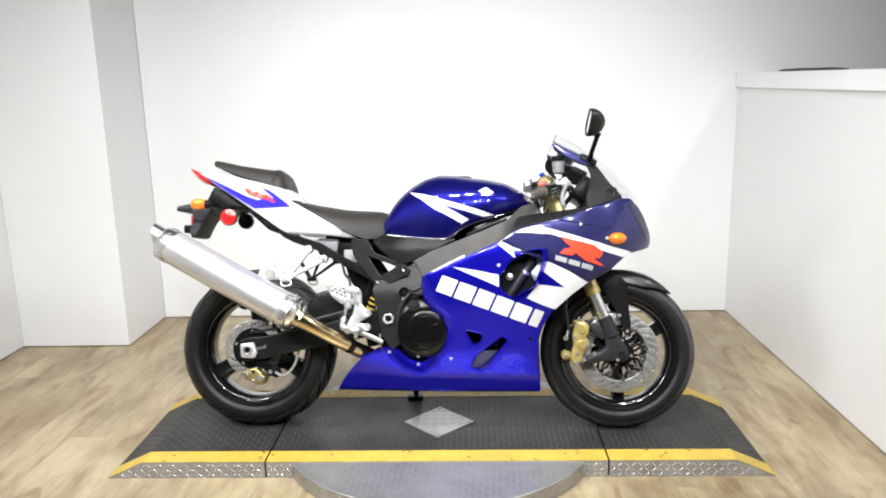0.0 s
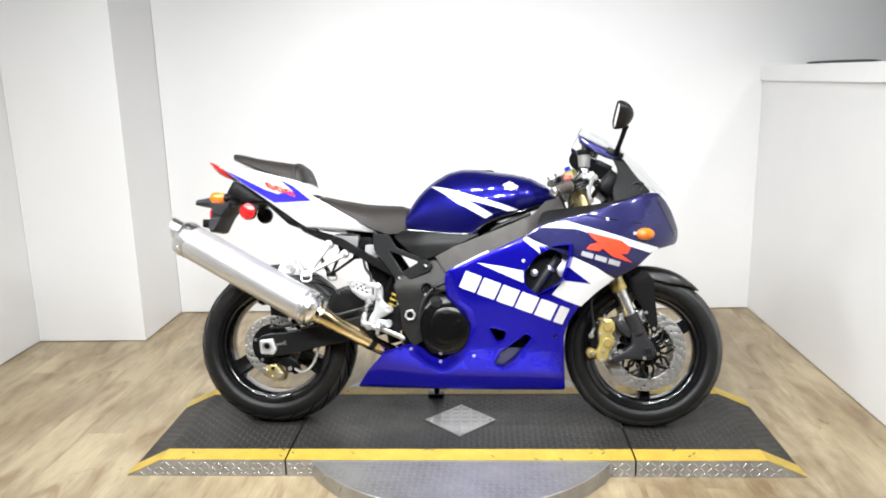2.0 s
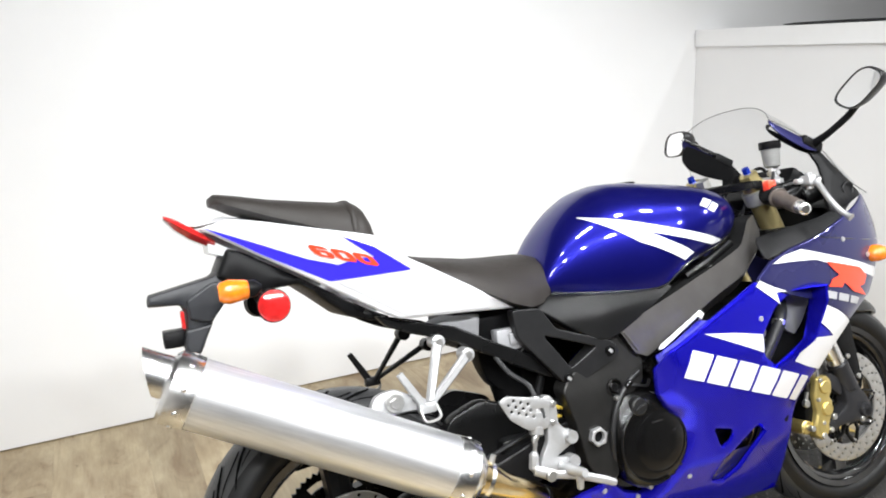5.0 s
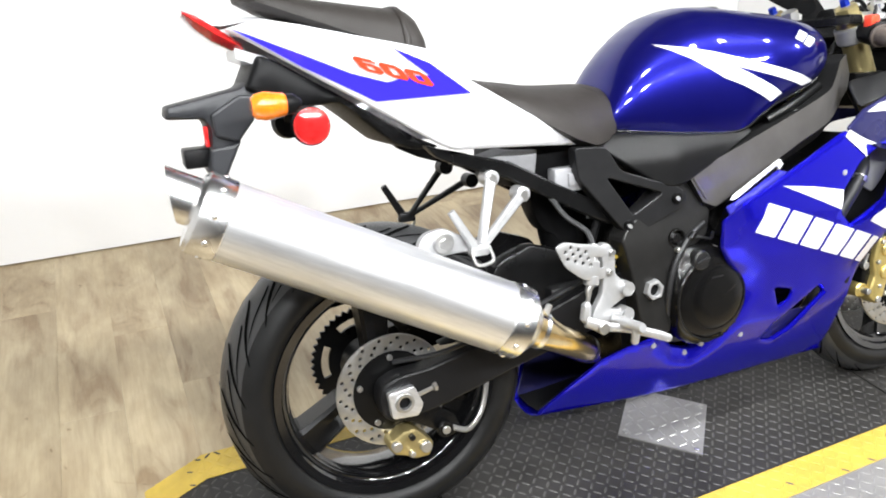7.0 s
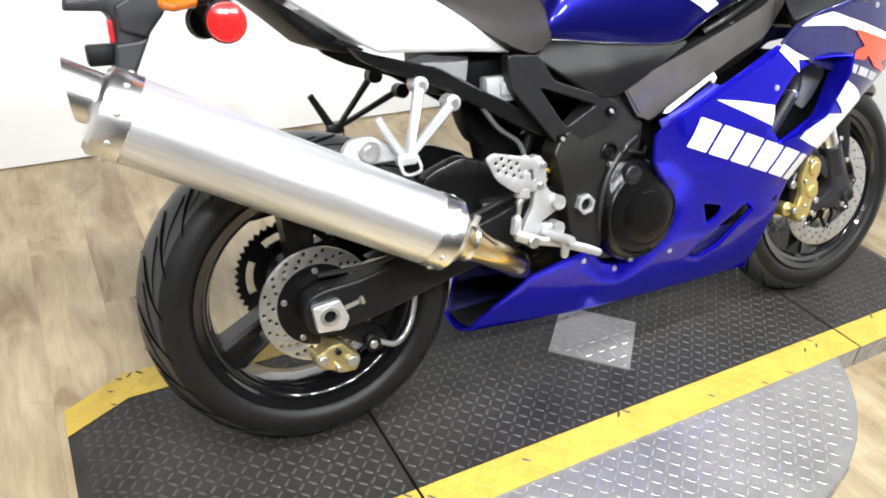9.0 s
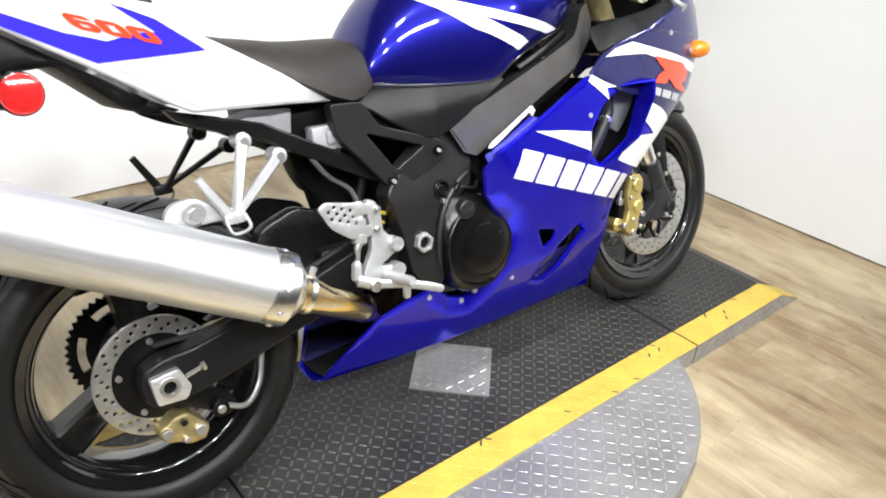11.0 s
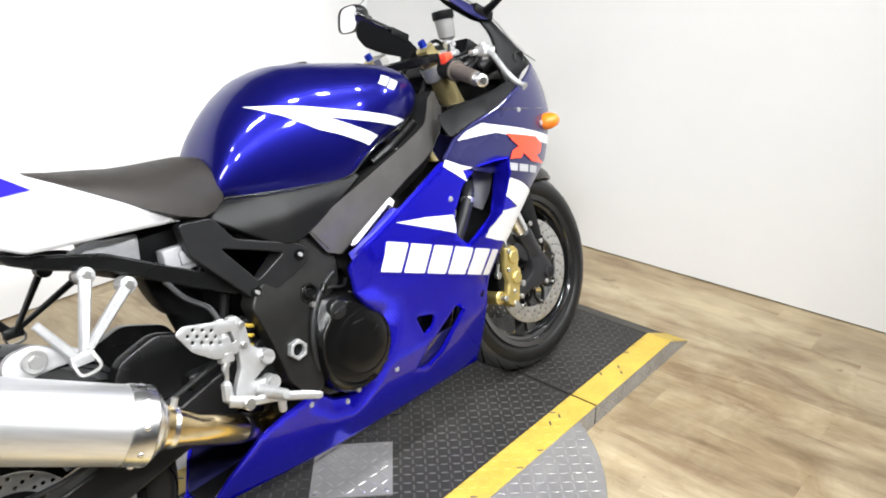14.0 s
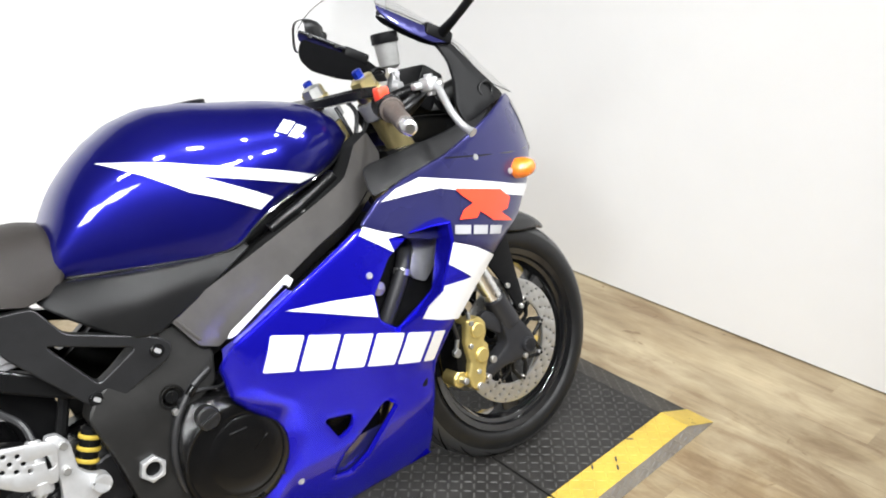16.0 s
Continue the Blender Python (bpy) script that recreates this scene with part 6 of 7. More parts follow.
pill = [(-0.872, 0.03, 1.040, 1.034), (-0.862, 0.055, 1.047, 1.031), (-0.83, 0.075, 1.041, 1.015), (-0.76, 0.095, 1.025, 0.986), (-0.68, 0.11, 1.012, 0.955), (-0.62, 0.118, 1.003, 0.938), (-0.59, 0.12, 1.0, 0.928), (-0.573, 0.116, 0.985, 0.922), (-0.563, 0.105, 0.955, 0.918), (-0.558, 0.09, 0.935, 0.916)]
pill = [(x - 0.012, w, top - 0.007, low - 0.009) for x, w, top, low in pill]
fine = [-0.884 + 0.314 * k / 34 for k in range(35)]
xs = [s[0] for s in pill]
pillion = part("pillion_seat", pad([(x, *[lerp(xs, [s[i] for s in pill], x) for i in (1, 2, 3)]) for x in fine], 22, 3.2, 0.5), SEATM, bike, "raised dark grey pillion seat pad", angle=60)
strap = []
for k in range(23):
    u = -1 + 2 * k / 22
    y = 0.1215 * math.sin(u * math.pi / 2)
    strap.append((-0.616, y, 0.925 + 0.071 * max(0.0, 1 - abs(y / 0.1215) ** 3.2) ** 0.5))
part("seat_strap", tube(strap, 0.006, 8, True, 0.4), SEATM, pillion)

# tail
tail_poly = [(-0.915, 0.972), (-0.86, 0.984), (-0.80, 0.971), (-0.72, 0.949), (-0.63, 0.926), (-0.568, 0.908), (-0.535, 0.862), (-0.495, 0.840), (-0.40, 0.785), (-0.29, 0.722), (-0.288, 0.718), (-0.40, 0.730), (-0.556, 0.740), (-0.585, 0.756), (-0.712, 0.841), (-0.825, 0.914), (-0.885, 0.954)]


def tail_side(s):
    t = part("tail_cowl", panel(rounded(tail_poly, 0.006), tail_w, 0.01, 0.006, 0.016, (), s), WHITE, bike, "white tail cowl with blue flash")
    blue = [(x, z - 0.012) for x, z in ((-0.905, 0.984), (-0.80, 0.935), (-0.724, 0.898), (-0.668, 0.879), (-0.625, 0.886), (-0.60, 0.885), (-0.662, 0.936), (-0.60, 0.905), (-0.530, 0.850), (-0.685, 0.848), (-0.80, 0.915))]
    part("blue_flash", decal(blue, tail_w, 0.0016, 0.014, s), BLUEGRAPHIC, t, "bright blue painted flash")
    part("grey_lower_tail", decal([(-0.672, 0.832), (-0.535, 0.833), (-0.50, 0.838), (-0.40, 0.777), (-0.315, 0.729), (-0.40, 0.736), (-0.545, 0.745), (-0.60, 0.783)], tail_w, 0.0014, 0.014, s), GREYTAIL, t, "pale grey lower area of the tail cowl")
    def slant(pts, u0, wide):
        out = []
        for u, h in pts:
            v = u0 + wide * (u if s < 0 else 1 - u)
            out.append((-0.706 + 0.116 * v - 0.020 * h, 0.890 - 0.038 * v + 0.026 * h))
        return out

    zero = [(0.0, 0.2), (0.2, 0.0), (0.8, 0.0), (1.0, 0.2), (1.0, 0.8), (0.8, 1.0), (0.2, 1.0), (0.0, 0.8)]
    six = [(0.0, 0.2), (0.2, 0.0), (0.8, 0.0), (1.0, 0.2), (1.0, 0.5), (0.84, 0.64), (0.34, 0.64), (0.34, 0.76), (0.97, 0.76), (0.97, 0.86), (0.82, 1.0), (0.2, 1.0), (0.0, 0.8)]
    for k, shape, low, high in ((0, six, 0.2, 0.44), (1, zero, 0.26, 0.74), (2, zero, 0.26, 0.74)):
        u0 = 0.345 * (k if s < 0 else 2 - k)
        hole = slant([(0.36, low), (0.66, low), (0.66, high), (0.36, high)], u0, 0.32)
        part("model_digit", decal(slant(shape, u0, 0.32), tail_w, 0.0034, 0.006, s, [hole]), RED, t, "red model digit")


tail_side(-1)
tail_side(1)
part("tail_top", loft([[(x, y * w, z + 0.012 * (1 - y * y)) for y in (-1, -0.5, 0, 0.5, 1)] for x, w, z in ((-0.942, 0.035, 0.982), (-0.915, 0.05, 0.978), (-0.86, 0.072, 0.983), (-0.72, 0.112, 0.947), (-0.568, 0.15, 0.905), (-0.535, 0.155, 0.862))], False, False), WHITE, bike, "white tail top panel")
lamp = [(x, w, zt, zb) for x, w, zt, zb in ((-0.974, 0.046, 1.007, 0.999), (-0.955, 0.054, 0.998, 0.976), (-0.93, 0.060, 0.980, 0.955), (-0.902, 0.066, 0.960, 0.939), (-0.886, 0.066, 0.946, 0.934))]
part("tail_light", loft([[(x, -w, (zt + zb) / 2), (x, -w * 0.8, zt), (x, w * 0.8, zt), (x, w, (zt + zb) / 2), (x, w * 0.8, zb), (x, -w * 0.8, zb)] for x, w, zt, zb in lamp]), REDLENS, bike, "red tail light lens")
part("lamp_trim", loft([[(x, -w, z), (x, -w, z - 0.018), (x, w, z - 0.018), (x, w, z)] for x, w, z in ((-0.90, 0.06, 0.942), (-0.85, 0.075, 0.922))]), GREYTAIL, bike)
under = [(-0.868, 0.928), (-0.85, 0.922), (-0.825, 0.908), (-0.712, 0.836), (-0.60, 0.763), (-0.555, 0.742), (-0.60, 0.74), (-0.645, 0.756), (-0.70, 0.805), (-0.74, 0.838), (-0.82, 0.835), (-0.865, 0.855), (-0.895, 0.875)]
part("undertail", plate(rounded(under, 0.008), -0.085, 0.085, 0.012, (), 0.03), BLACKP, bike, "black plastic undertail")
hold = [(-0.865, 0.905), (-0.90, 0.877), (-1.022, 0.855), (-1.026, 0.835), (-0.966, 0.831), (-0.957, 0.813), (-0.96, 0.778), (-0.969, 0.749), (-0.962, 0.727), (-0.939, 0.732), (-0.909, 0.792), (-0.879, 0.829), (-0.80, 0.84), (-0.79, 0.86), (-0.84, 0.90)]
holder = part("plate_holder", plate(rounded(hold, 0.006), -0.068, 0.068, 0.01, (), 0.03), HOLDER, bike, "slate grey plastic number plate holder")
both("holder_panel", lambda: panel(rounded([(-0.955, 0.838), (-0.905, 0.866), (-0.868, 0.862), (-0.885, 0.822), (-0.915, 0.788), (-0.952, 0.800)], 0.006), lambda x, z: 0.078 - 0.05 * max(0.0, 0.84 - z), 0.02, 0.005, 0.02), HOLDER, "", holder, angle=16)
both("holder_panel", lambda: panel(rounded([(-0.962, 0.782), (-0.925, 0.785), (-0.91, 0.79), (-0.94, 0.735), (-0.96, 0.732), (-0.967, 0.75)], 0.005), flat(0.074), 0.02, 0.005, 0.02), HOLDER, "", holder, angle=16)
part("plate_lamp", box(-1.004, -0.962, -0.04, 0.04, 0.749, 0.781, 0.004), BLACKP, holder)
part("plate_reflector", box(-0.968, -0.960, -0.055, -0.03, 0.784, 0.819, 0.002), REDLENS, holder)
for s in (-1, 1):
    ind = part("turn_signal", moved(merged(tube([(0, 0, 0), (0.006, 0, 0), (0.02, 0, 0), (0.05, 0, 0), (0.062, 0, 0)], [0.018, 0.026, 0.03, 0.024, 0.008], 20)), Matrix.Translation((-0.905, s * 0.196, 0.848)) @ Matrix.Diagonal((1, 0.8, 0.75, 1))), AMBER, bike, "amber rear turn signal")
    part("stalk", tube([(-0.853, s * 0.06, 0.852), (-0.855, s * 0.12, 0.852), (-0.856, s * 0.19, 0.849)], [0.014, 0.012, 0.016], 12), BLACKP, ind)
    part("lamp_back", moved(tube([(0, 0, 0), (0.012, 0, 0), (0.024, 0, 0)], [0.022, 0.021, 0.008], 18), Matrix.Translation((-0.852, s * 0.196, 0.848)) @ Matrix.Diagonal((1, 0.8, 0.75, 1))), BLACKP, ind)
    rf = part("side_reflector", tube([(-0.797, s * 0.098, 0.805), (-0.797, s * 0.104, 0.805), (-0.797, s * 0.110, 0.805), (-0.797, s * 0.112, 0.805)], [0.029, 0.031, 0.031, 0.028], 28), REDLENS, bike, "round red side reflector")
    part("reflector_rim", tube([(-0.795, s * 0.084, 0.804), (-0.797, s * 0.102, 0.805)], [0.03, 0.0335], 28), BLACKP, rf)
    part("reflector_stay", tube([(-0.805, s * 0.06, 0.85), (-0.797, s * 0.088, 0.81)], [0.012, 0.012], 8), BLACKP, rf)

# fairing
lower = [(-0.030, 0.547), (-0.012, 0.580), (0.08, 0.618), (0.257, 0.697), (0.34, 0.655), (0.42, 0.627), (0.50, 0.59), (0.576, 0.548), (0.51, 0.50), (0.452, 0.452), (0.415, 0.395), (0.398, 0.345), (0.402, 0.24), (0.408, 0.141),
         (0.10, 0.137), (-0.372, 0.139), (-0.33, 0.20), (-0.262, 0.273), (-0.21, 0.298), (-0.16, 0.312), (-0.12, 0.302), (-0.083, 0.268), (-0.04, 0.252), (-0.005, 0.28), (0.022, 0.325), (0.048, 0.38), (0.042, 0.412), (0.005, 0.45), (-0.02, 0.485)]
intake = [(0.257, 0.572), (0.30, 0.628), (0.358, 0.660), (0.414, 0.662), (0.416, 0.63), (0.388, 0.543), (0.30, 0.494), (0.262, 0.525)]
slot_a = [(0.132, 0.374), (0.19, 0.359), (0.186, 0.335), (0.16, 0.322)]
slot_b = [(0.15, 0.236), (0.172, 0.281), (0.263, 0.352), (0.288, 0.336), (0.223, 0.253), (0.186, 0.228)]
upper = [(0.259, 0.699), (0.306, 0.735), (0.371, 0.757), (0.47, 0.777), (0.56, 0.808), (0.62, 0.828), (0.663, 0.843), (0.70, 0.855), (0.735, 0.858), (0.768, 0.826), (0.792, 0.785), (0.812, 0.735), (0.824, 0.692), (0.815, 0.678), (0.72, 0.652), (0.676, 0.613), (0.65, 0.588), (0.578, 0.55), (0.50, 0.592), (0.421, 0.629), (0.341, 0.657)]


def fairing_side(s):
    f = part("side_fairing", panel(rounded(lower, 0.008), fairing_w, 0.008, 0.006, 0.012, [rounded(h, 0.008) for h in (intake, slot_a, slot_b)], s), BLUE, bike, "bright blue side fairing with white flashes")
    u = part("upper_cowl", panel(rounded(upper, 0.008), fairing_w, 0.006, 0.004, 0.013, (), s), NAVY, bike, "dark navy upper cowl with white stripe")
    dec = lambda poly, lift=0.0016: decal(poly, fairing_w, lift, 0.012, s)
    part("white_flash", dec([(0.088, 0.606), (0.17, 0.594), (0.252, 0.577), (0.254, 0.534), (0.17, 0.571)]), WHITE, f, "white painted flash")
    part("white_flash", dec([(0.25, 0.686), (0.262, 0.698), (0.30, 0.678), (0.338, 0.662), (0.306, 0.664), (0.312, 0.637)], 0.0022), WHITE, f, "white painted flash")
    part("white_flash", dec([(0.419, 0.628), (0.50, 0.591), (0.572, 0.549), (0.51, 0.503), (0.455, 0.452), (0.40, 0.472), (0.352, 0.494), (0.392, 0.543), (0.488, 0.531), (0.410, 0.590)], 0.0024), WHITE, f, "white painted flash")
    part("navy_patch", dec([(0.345, 0.654), (0.40, 0.635), (0.416, 0.664), (0.37, 0.668), (0.31, 0.678)], 0.0012), NAVY, u)
    part("white_stripe", dec([(0.31, 0.729), (0.345, 0.744), (0.401, 0.752), (0.52, 0.718), (0.64, 0.682), (0.735, 0.659), (0.70, 0.640), (0.62, 0.664), (0.522, 0.694), (0.44, 0.722), (0.363, 0.727)]), WHITE, u, "white painted stripe")
    # emblem shapes
    part("emblem", dec([(x + 0.014, z + 0.005) for x, z in ((0.46, 0.708), (0.58, 0.677), (0.612, 0.652), (0.60, 0.632), (0.575, 0.631), (0.62, 0.600), (0.548, 0.622), (0.512, 0.650), (0.50, 0.640), (0.455, 0.648), (0.47, 0.664), (0.497, 0.670), (0.473, 0.691))], 0.003), RED, u, "red angular emblem shape")
    for k in range(3):
        x = 0.452 + 0.047 * k
        z = 0.630 - 0.0137 * k
        part("emblem_bar", dec([(x, z), (x + 0.004, z + 0.017), (x + 0.044, z + 0.0055), (x + 0.040, z - 0.0115)], 0.003), GREYGRAPHIC, u, "small grey emblem bar")
    # six plain blocks along the flank
    for u0, u1 in ((0.0, 0.155), (0.175, 0.34), (0.36, 0.52), (0.54, 0.705), (0.725, 0.885), (0.91, 1.0)):
        q = [(0.026 + 0.364 * t + 0.026 * h, 0.520 - 0.134 * t + 0.057 * h) for t, h in ((u0, 0), (u1, 0), (u1, 1), (u0, 1))]
        part("letter_block", dec(rounded(q, 0.004), 0.0026), WHITE, f, "plain white lettering block")
    # raised blade in front of the side intake
    pts = [(0.36, 0.664), (0.395, 0.668), (0.418, 0.668), (0.420, 0.632), (0.404, 0.585), (0.390, 0.542), (0.345, 0.512), (0.302, 0.491)]
    out = [0.004, 0.03, 0.048, 0.044, 0.034, 0.026, 0.016, 0.004]
    rings = []
    for (x, z), o in zip(pts, out):
        w = fairing_w(x, z)
        rings.append([(x - 0.012, s * (w + o), z - 0.003), (x - 0.006, s * (w + o + 0.002), z), (x + 0.004, s * (w + 0.3 * o + 0.002), z + 0.001), (x + 0.010, s * (w - 0.004), z + 0.003), (x - 0.004, s * (w - 0.01), z)])
    part("intake_blade", loft(rings), BLUE, f, "raised blue lip of the intake")
    part("slot_lip", tube([(x, s * (fairing_w(x, z) + 0.003), z) for x, z in ((0.186, 0.228), (0.223, 0.253), (0.288, 0.336), (0.275, 0.348))], [0.003, 0.006, 0.006, 0.003], 8), BLUE, f)
    # navy sheet added behind the blue shell for the shadow inside it
    part("fairing_inner_shade", panel(rounded([(-0.366, 0.146), (-0.325, 0.196), (-0.258, 0.266), (-0.16, 0.303), (-0.06, 0.25), (0.10, 0.30), (0.38, 0.30), (0.395, 0.146)], 0.01), lambda x, z: fairing_w(x, z) - 0.0105, 0.003, 0.0, 0.02, (), s), NAVY, f, "navy sheet standing for the shade inside the fairing")
    for x, z in ((0.253, 0.612), (-0.155, 0.293), (0.075, 0.270), (-0.05, 0.244)):
        w = fairing_w(x, z)
        part("screw", tube([(x, s * (w - 0.002), z), (x, s * (w + 0.002), z), (x, s * (w + 0.003), z), (x, s * (w + 0.001), z)], [0.0065, 0.006, 0.0045, 0.002], 12), CAST, f)
    for x, z in ((0.545, 0.757), (0.64, 0.708)):
        w = fairing_w(x, z)
        part("screw", tube([(x, s * (w - 0.002), z), (x, s * (w + 0.002), z), (x, s * (w + 0.003), z), (x, s * (w + 0.001), z)], [0.0065, 0.006, 0.0045, 0.002], 12), CAST, u)
    part("cowl_seam", tube([(x, s * (fairing_w(x, z) + 0.0006), z) for x, z in ((0.47, 0.772), (0.56, 0.757), (0.65, 0.744), (0.73, 0.738), (0.79, 0.738))], 0.0016, 6), GLOSSBLACK, u)
    e = part("inner_fairing", panel(rounded([(0.0, 0.583), (0.008, 0.592), (0.126, 0.651), (0.135, 0.640), (0.124, 0.628), (0.117, 0.637), (0.014, 0.583)], 0.002), lambda x, z: 0.222 + 0.0 * x, 0.006, 0.003, 0.02, (), s), WHITE, f, "white edged inner fairing panel")
    ledge = []
    for (ox, oz), (ix, iz) in zip(((-0.026, 0.562), (-0.010, 0.580), (0.03, 0.596), (0.075, 0.614), (0.112, 0.630)), ((-0.014, 0.572), (0.006, 0.579), (0.045, 0.596), (0.085, 0.616), (0.114, 0.630))):
        w = fairing_w(ox, oz)
        ledge.append([(ox, s * (w - 0.003), oz - 0.004), (ox, s * (w - 0.001), oz), (ix, s * 0.223, iz), (ix, s * 0.221, iz - 0.004)])
    part("inner_ledge", loft(ledge), BLUE, f, "blue return edge of the fairing")
    sig = part("front_turn_signal", moved(tube([(0, 0, 0), (0.004, 0, 0), (0.022, 0, 0), (0.036, 0, 0), (0.044, 0, 0)], [0.020, 0.0255, 0.025, 0.019, 0.007], 22), Matrix.Translation((0.674, s * 0.218, 0.706)) @ Matrix.Rotation(s * radians(75), 4, "Z") @ Matrix.Diagonal((1, 1.25, 0.85, 1))), AMBER, u, "amber front turn signal")
    part("signal_base", moved(tube([(-0.02, 0, 0), (0.0, 0, 0), (0.004, 0, 0)], [0.02, 0.025, 0.022], 20), Matrix.Translation((0.674, s * 0.215, 0.706)) @ Matrix.Rotation(s * radians(75), 4, "Z") @ Matrix.Diagonal((1, 1.25, 0.9, 1))), BLACKP, sig)
    # black inner lining up to the screen
    inner = [(0.30, 0.735), (0.32, 0.79), (0.40, 0.80), (0.52, 0.815), (0.62, 0.835), (0.70, 0.84), (0.735, 0.865), (0.70, 0.845), (0.63, 0.825), (0.56, 0.788), (0.47, 0.774), (0.371, 0.753)]
    part("inner_lining", panel(rounded(inner, 0.02), lambda x, z: max(0.05, fairing_w(x, z) - 0.012 - 0.9 * max(0, z - (0.757 + 0.2 * (x - 0.37)))), 0.004, 0.002, 0.02, (), s), GREYP, u, "dark grey cockpit lining")
    part("headlight_lens", dec([(0.742, 0.842), (0.775, 0.80), (0.798, 0.752), (0.812, 0.706), (0.80, 0.702), (0.775, 0.745), (0.748, 0.795), (0.728, 0.836)], 0.0022), HEADLENS, u, "dark smoked headlight lens")
    cheek = [(0.575, 0.815), (0.665, 0.846), (0.708, 0.857), (0.668, 0.90), (0.638, 0.945), (0.612, 0.985), (0.585, 0.998), (0.575, 0.985), (0.592, 0.945), (0.588, 0.905), (0.57, 0.86)] if s < 0 else [(0.60, 0.815), (0.66, 0.822), (0.72, 0.832), (0.756, 0.838), (0.709, 0.898), (0.668, 0.940), (0.616, 0.983), (0.578, 1.003), (0.56, 0.985), (0.585, 0.95), (0.592, 0.91), (0.57, 0.86)]
    part("inner_cheek", panel(rounded(cheek, 0.012), lambda x, z: 0.156 + 0.30 * max(0.0, 0.995 - z) - 0.3 * max(0.0, x - 0.67), 0.008, 0.003, 0.02, (), s), BLACKP, u, "black inner cockpit panel")
    cw = 0.156 + 0.30 * 0.12
    ring = [(0.655 + 0.017 * math.cos(radians(a)), s * (cw + 0.001), 0.875 + 0.017 * math.sin(radians(a))) for a in range(0, 361, 20)]
    part("cheek_ring", tube(ring, 0.0028, 8), GREYP, u, "round moulded ring on the cockpit panel")
    tub = part("air_tube", tube([(0.60, s * 0.10, 0.87), (0.64, s * 0.118, 0.882), (0.69, s * 0.105, 0.885)], [0.026, 0.028, 0.02], 18), GREYP, u)
    part("tube_mouth", tube([(0.596, s * 0.098, 0.869), (0.601, s * 0.1, 0.871)], [0.021, 0.021], 18), BLACKP, tub)
    crest = lambda x: 1.071 - 0.49 * (x - 0.452)
    lip = [(0.452, 1.071), (0.50, 1.047), (0.54, 1.027), (0.590, 1.003), (0.598, 0.980), (0.56, 0.985), (0.51, 1.010), (0.472, 1.035), (0.453, 1.056)]
    part("screen_edge", panel(rounded(lip, 0.006), lambda x, z: 0.162 + 0.35 * max(0.0, crest(x) - z), 0.004, 0.0015, 0.014, (), s), NAVY, u, "navy painted screen edge")
    lining = [(0.455, 1.055), (0.50, 1.033), (0.54, 1.014), (0.585, 0.992), (0.59, 0.975), (0.55, 0.987), (0.50, 1.013), (0.462, 1.038)] if s < 0 else [(0.452, 1.055), (0.50, 1.033), (0.54, 1.014), (0.585, 0.992), (0.62, 0.955), (0.60, 0.938), (0.53, 0.958), (0.470, 0.984), (0.445, 1.012), (0.443, 1.034)]
    part("edge_lining", panel(rounded(lining, 0.012), lambda x, z: 0.144 + 0.35 * max(0.0, crest(x) - z), 0.004, 0.0015, 0.014, (), s), BLACKP, u, "black screen edge lining")
    if s > 0:
        part("edge_trim", tube([(x, 0.150, crest(x) + 0.001) for x in (0.452, 0.50, 0.54, 0.59)], [0.003, 0.0042, 0.0042, 0.003], 8), FENDER, u, "dark grey screen edge trim")
    for x in (0.47, 0.53):
        part("edge_clip", rod((x, s * 0.137, crest(x) - 0.005), (x, s * 0.144, crest(x) - 0.006), 0.005, 8, chamfer=0.001), GREYP, u)


fairing_side(-1)
fairing_side(1)
part("belly_pan", loft([[(x, -w, z), (x, -w * 0.5, z - 0.012), (x, 0, z - 0.016), (x, w * 0.5, z - 0.012), (x, w, z)] for x, w, z in ((-0.372, 0.058, 0.142), (-0.2, 0.08, 0.141), (0.1, 0.092, 0.141), (0.405, 0.094, 0.144))], False, False), BLUE, bike, "blue belly pan")
part("instrument_panel", moved(box(-0.03, 0.03, -0.11, 0.11, -0.045, 0.045, 0.012), pose(0.575, 0, 0.90, 0, 35, 0)), BLACKP, bike, "black instrument cluster")
part("dash_panel", loft([[(x, w * u, z + 0.012 * (1 - u * u)) for u in (-1, -0.6, -0.2, 0.2, 0.6, 1)] for x, w, z in ((0.60, 0.18, 0.832), (0.66, 0.185, 0.846), (0.72, 0.165, 0.852), (0.765, 0.10, 0.834), (0.79, 0.04, 0.81))], False, False), BLACKP, bike, "black panel between the dials and the nose")
part("headlight_bucket", box(0.60, 0.74, -0.11, 0.11, 0.70, 0.86, 0.03), BLACKP, bike)
# black sheet added over the belly pan for the shadow inside it
part("belly_inner_shade", loft([[(x, -w, z), (x, 0, z - 0.006), (x, w, z)] for x, w, z in ((-0.362, 0.05, 0.146), (-0.2, 0.072, 0.146), (0.1, 0.084, 0.146), (0.395, 0.086, 0.149))], False, False), BLACKP, bike, "black sheet standing for the shade inside the belly pan")
# clear windscreen
sides = [(0.452, 0.163, 1.072), (0.50, 0.165, 1.049), (0.54, 0.165, 1.029), (0.588, 0.163, 1.004), (0.618, 0.172, 0.970), (0.640, 0.186, 0.925), (0.672, 0.196, 0.884), (0.722, 0.190, 0.859)]
crown = [(0.478, 1.121), (0.53, 1.094), (0.582, 1.060), (0.637, 1.020), (0.69, 0.974), (0.735, 0.925), (0.772, 0.880), (0.792, 0.850)]
rings = []
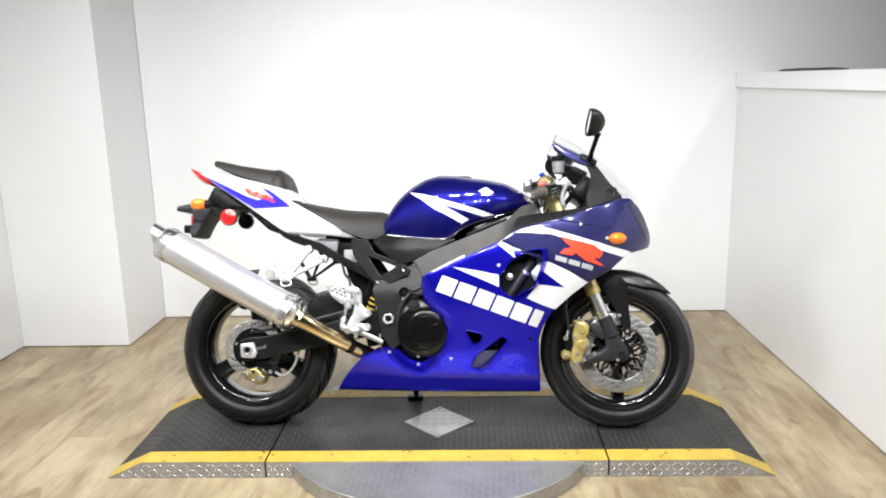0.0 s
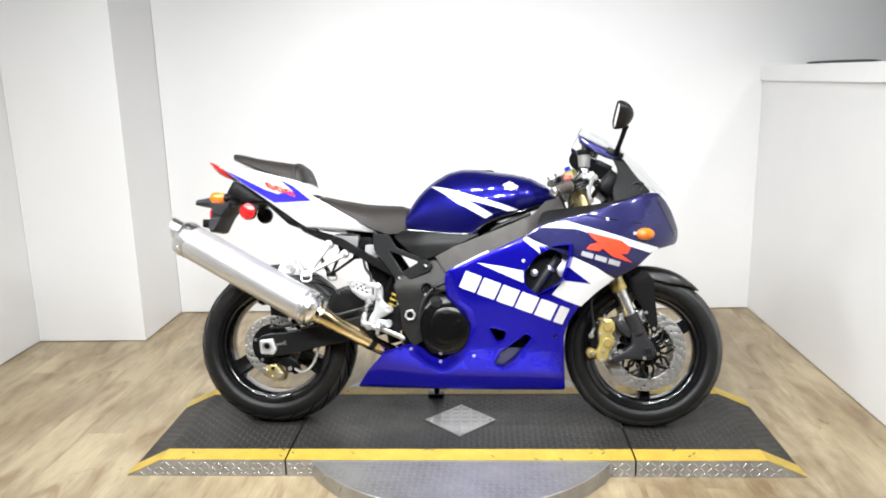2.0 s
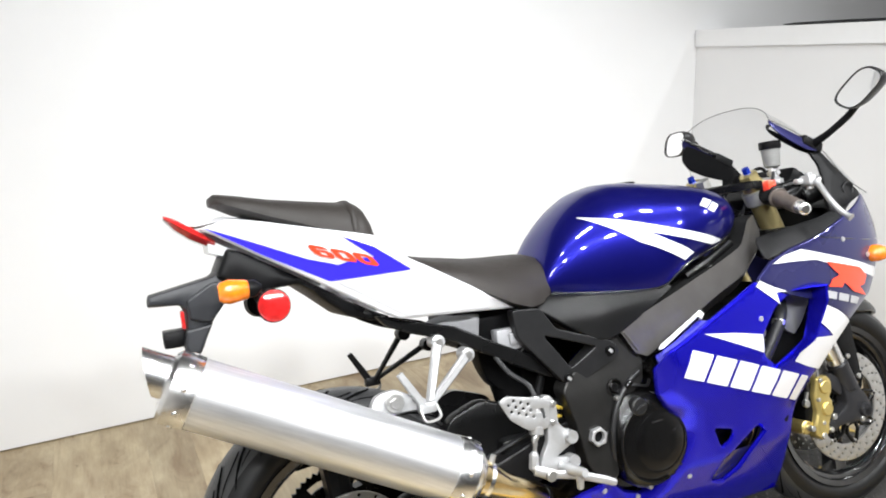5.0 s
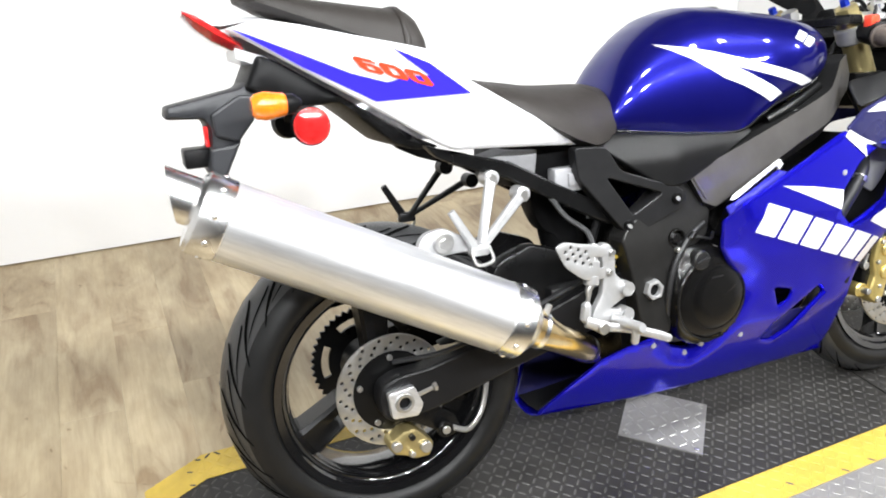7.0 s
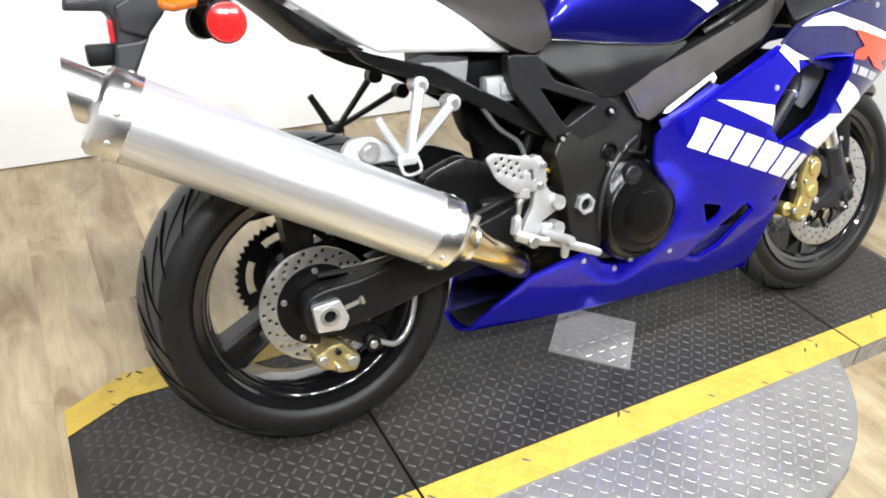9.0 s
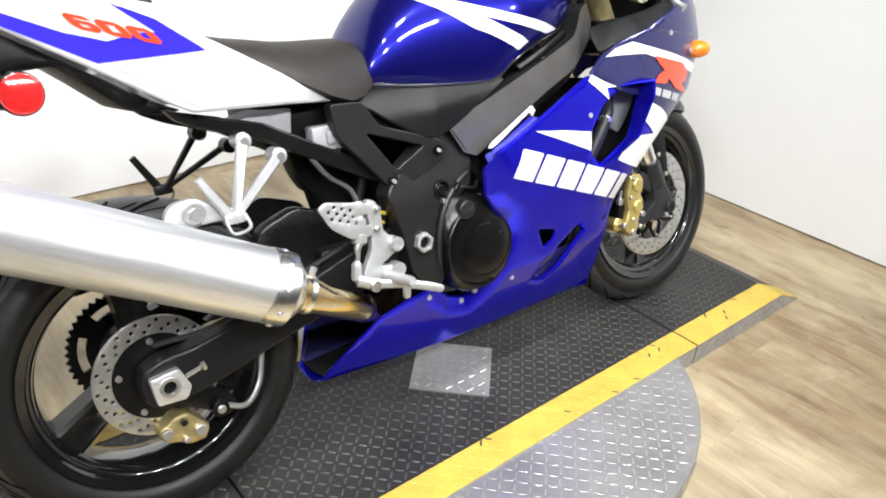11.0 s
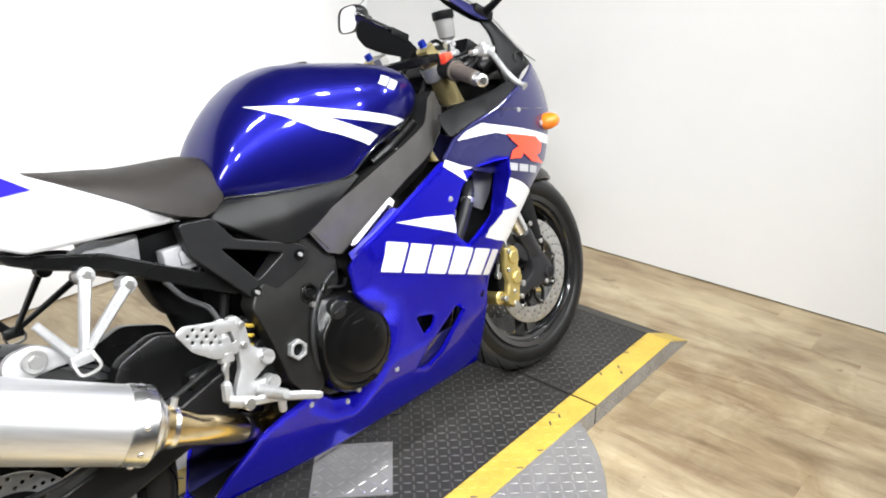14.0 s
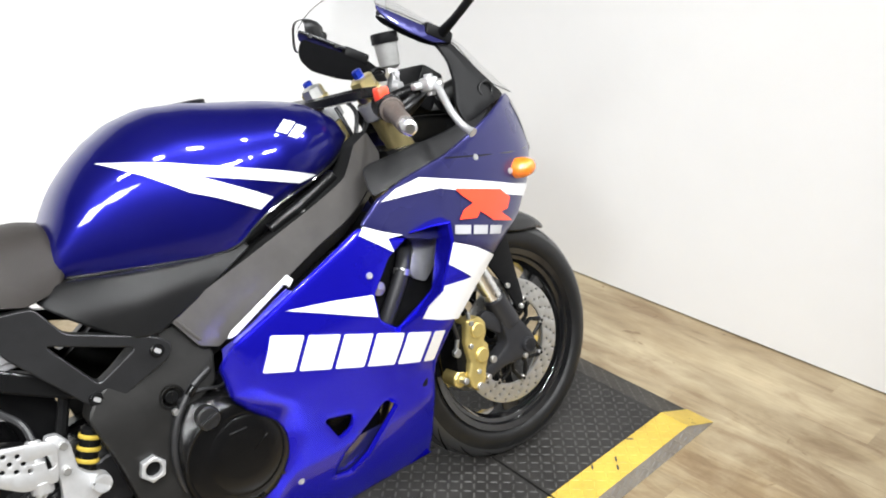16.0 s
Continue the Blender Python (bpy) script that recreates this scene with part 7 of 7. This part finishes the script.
for (x, w, z), (cx, cz) in zip(sides, crown):
    arc = [-1 + k / 12 for k in range(25)]
    rings.append([(x + (cx - x) * (1 - abs(u) ** 2.3), w * math.sin(u * 1.2) / math.sin(1.2), z + (cz - z) * (1 - abs(u) ** 2.3)) for u in arc])
screen = part("windscreen", loft(rings, False, False), SCREEN, bike, "clear bubble windscreen", angle=70)
edge_line = [r[0] for r in rings[::-1]] + rings[0][1:-1] + [r[-1] for r in rings]
part("screen_rim", tube(edge_line, 0.0009, 6), GREYP, screen)
# mirrors
for s in (-1, 1):
    head, tilt, turn = (Vector((0.588, -0.324, 1.106)), 36, 3) if s < 0 else (Vector((0.535, 0.268, 1.070)), 2, 14)
    m = Matrix.Translation(head) @ Matrix.Rotation(-s * radians(turn), 4, "Z") @ Matrix.Rotation(radians(4), 4, "Y") @ Matrix.Rotation(s * radians(tilt), 4, "X")
    prof = [(-0.016, 0.92), (-0.021, 0.95), (-0.022, 1.0), (-0.014, 1.03), (0.0, 0.98), (0.016, 0.82), (0.029, 0.55), (0.036, 0.25)]

    def outline(d, k):
        pts = []
        for j in range(32):
            a = 2 * math.pi * j / 32
            y, z = (0.058 if s < 0 else 0.066) * math.copysign(abs(math.cos(a)) ** 0.62, math.cos(a)), (0.033 if s < 0 else 0.036) * math.copysign(abs(math.sin(a)) ** 0.7, math.sin(a))
            pts.append((d, k * (y - s * 0.35 * z), k * z))
        return pts

    mir = part("mirror", moved(loft([outline(d, k) for d, k in prof]), m), GREYP, bike, "black rear-view mirror on a stalk")
    part("mirror_glass", moved(loft([outline(-0.014, 0.93), outline(-0.0185, 0.92)]), m), MIRROR, mir, "mirror glass")
    foot = (0.590, s * 0.158, 0.997)
    tip = head + Vector((0.012, -s * 0.052, -0.05)) if s < 0 else head + Vector((0.012, -0.05, -0.028))
    mid = (Vector(foot) + tip) / 2 + Vector((-0.004, 0, -0.006))
    part("mirror_stay", tube(curve_points([foot, mid, tip, tip + Vector((0.004, s * 0.012, 0.022))], 4), [0.013, 0.011, 0.010, 0.0092] + [0.0085] * 6 + [0.011, 0.013, 0.013], 10), BLACKP, mir)
    part("mirror_base", moved(box(-0.032, 0.034, -0.014, 0.014, -0.013, 0.013, 0.006), pose(foot[0] - 0.008, foot[1], foot[2] + 0.004, 0, 27, 0)), BLACKP, mir)
    part("base_bolt", rod((0.562, s * 0.155, 1.0), (0.566, s * 0.155, 1.017), 0.006, 8, chamfer=0.001), BLACKP, mir)
# side stand reaching the deck on the far side
foot = TOWORLD.inverted() @ Vector((-0.10, 0.245, 0.0585))
st = part("side_stand", tube([(-0.09, 0.12, 0.22), (-0.095, 0.17, 0.16), tuple(foot)], [0.014, 0.012, 0.011], 12), SATINBLACK, bike, "black side stand leg")
part("stand_foot", moved(box(-0.035, 0.03, -0.022, 0.025, -0.006, 0.006, 0.003), Matrix.Translation(foot) @ Matrix.Rotation(radians(LEAN), 4, "X")), SATINBLACK, st)

# ---- floor planks ----
PW, PL = 0.152, 1.22
bm = box(0.0001, PW - 0.0001, 0.0001, PL - 0.0001, -0.0073, 0.0, 0.0)
top = [e for e in bm.edges if all(v.co.z > -0.001 for v in e.verts)]
bmesh.ops.bevel(bm, geom=top, offset=0.00025, segments=1, affect="EDGES")
plank_mesh = finish("plank", bm, PLANK, smooth=False)
rng = random.Random(5)
for i in range(39):
    y = FRONT + 0.02 - rng.random() * PL
    while y < NORTH + 0.14:
        x = -2.55 + i * PW
        y0, y1 = max(y, FRONT), min(y + PL, NORTH + 0.06)
        if i and y1 - y0 > 0.05:
            ob = new("plank", plank_mesh)
            ob.location = (x, y0, 0)
            ob.scale = (1, (y1 - y0) / PL, 1)
            ob.parent = floor
        y += PL
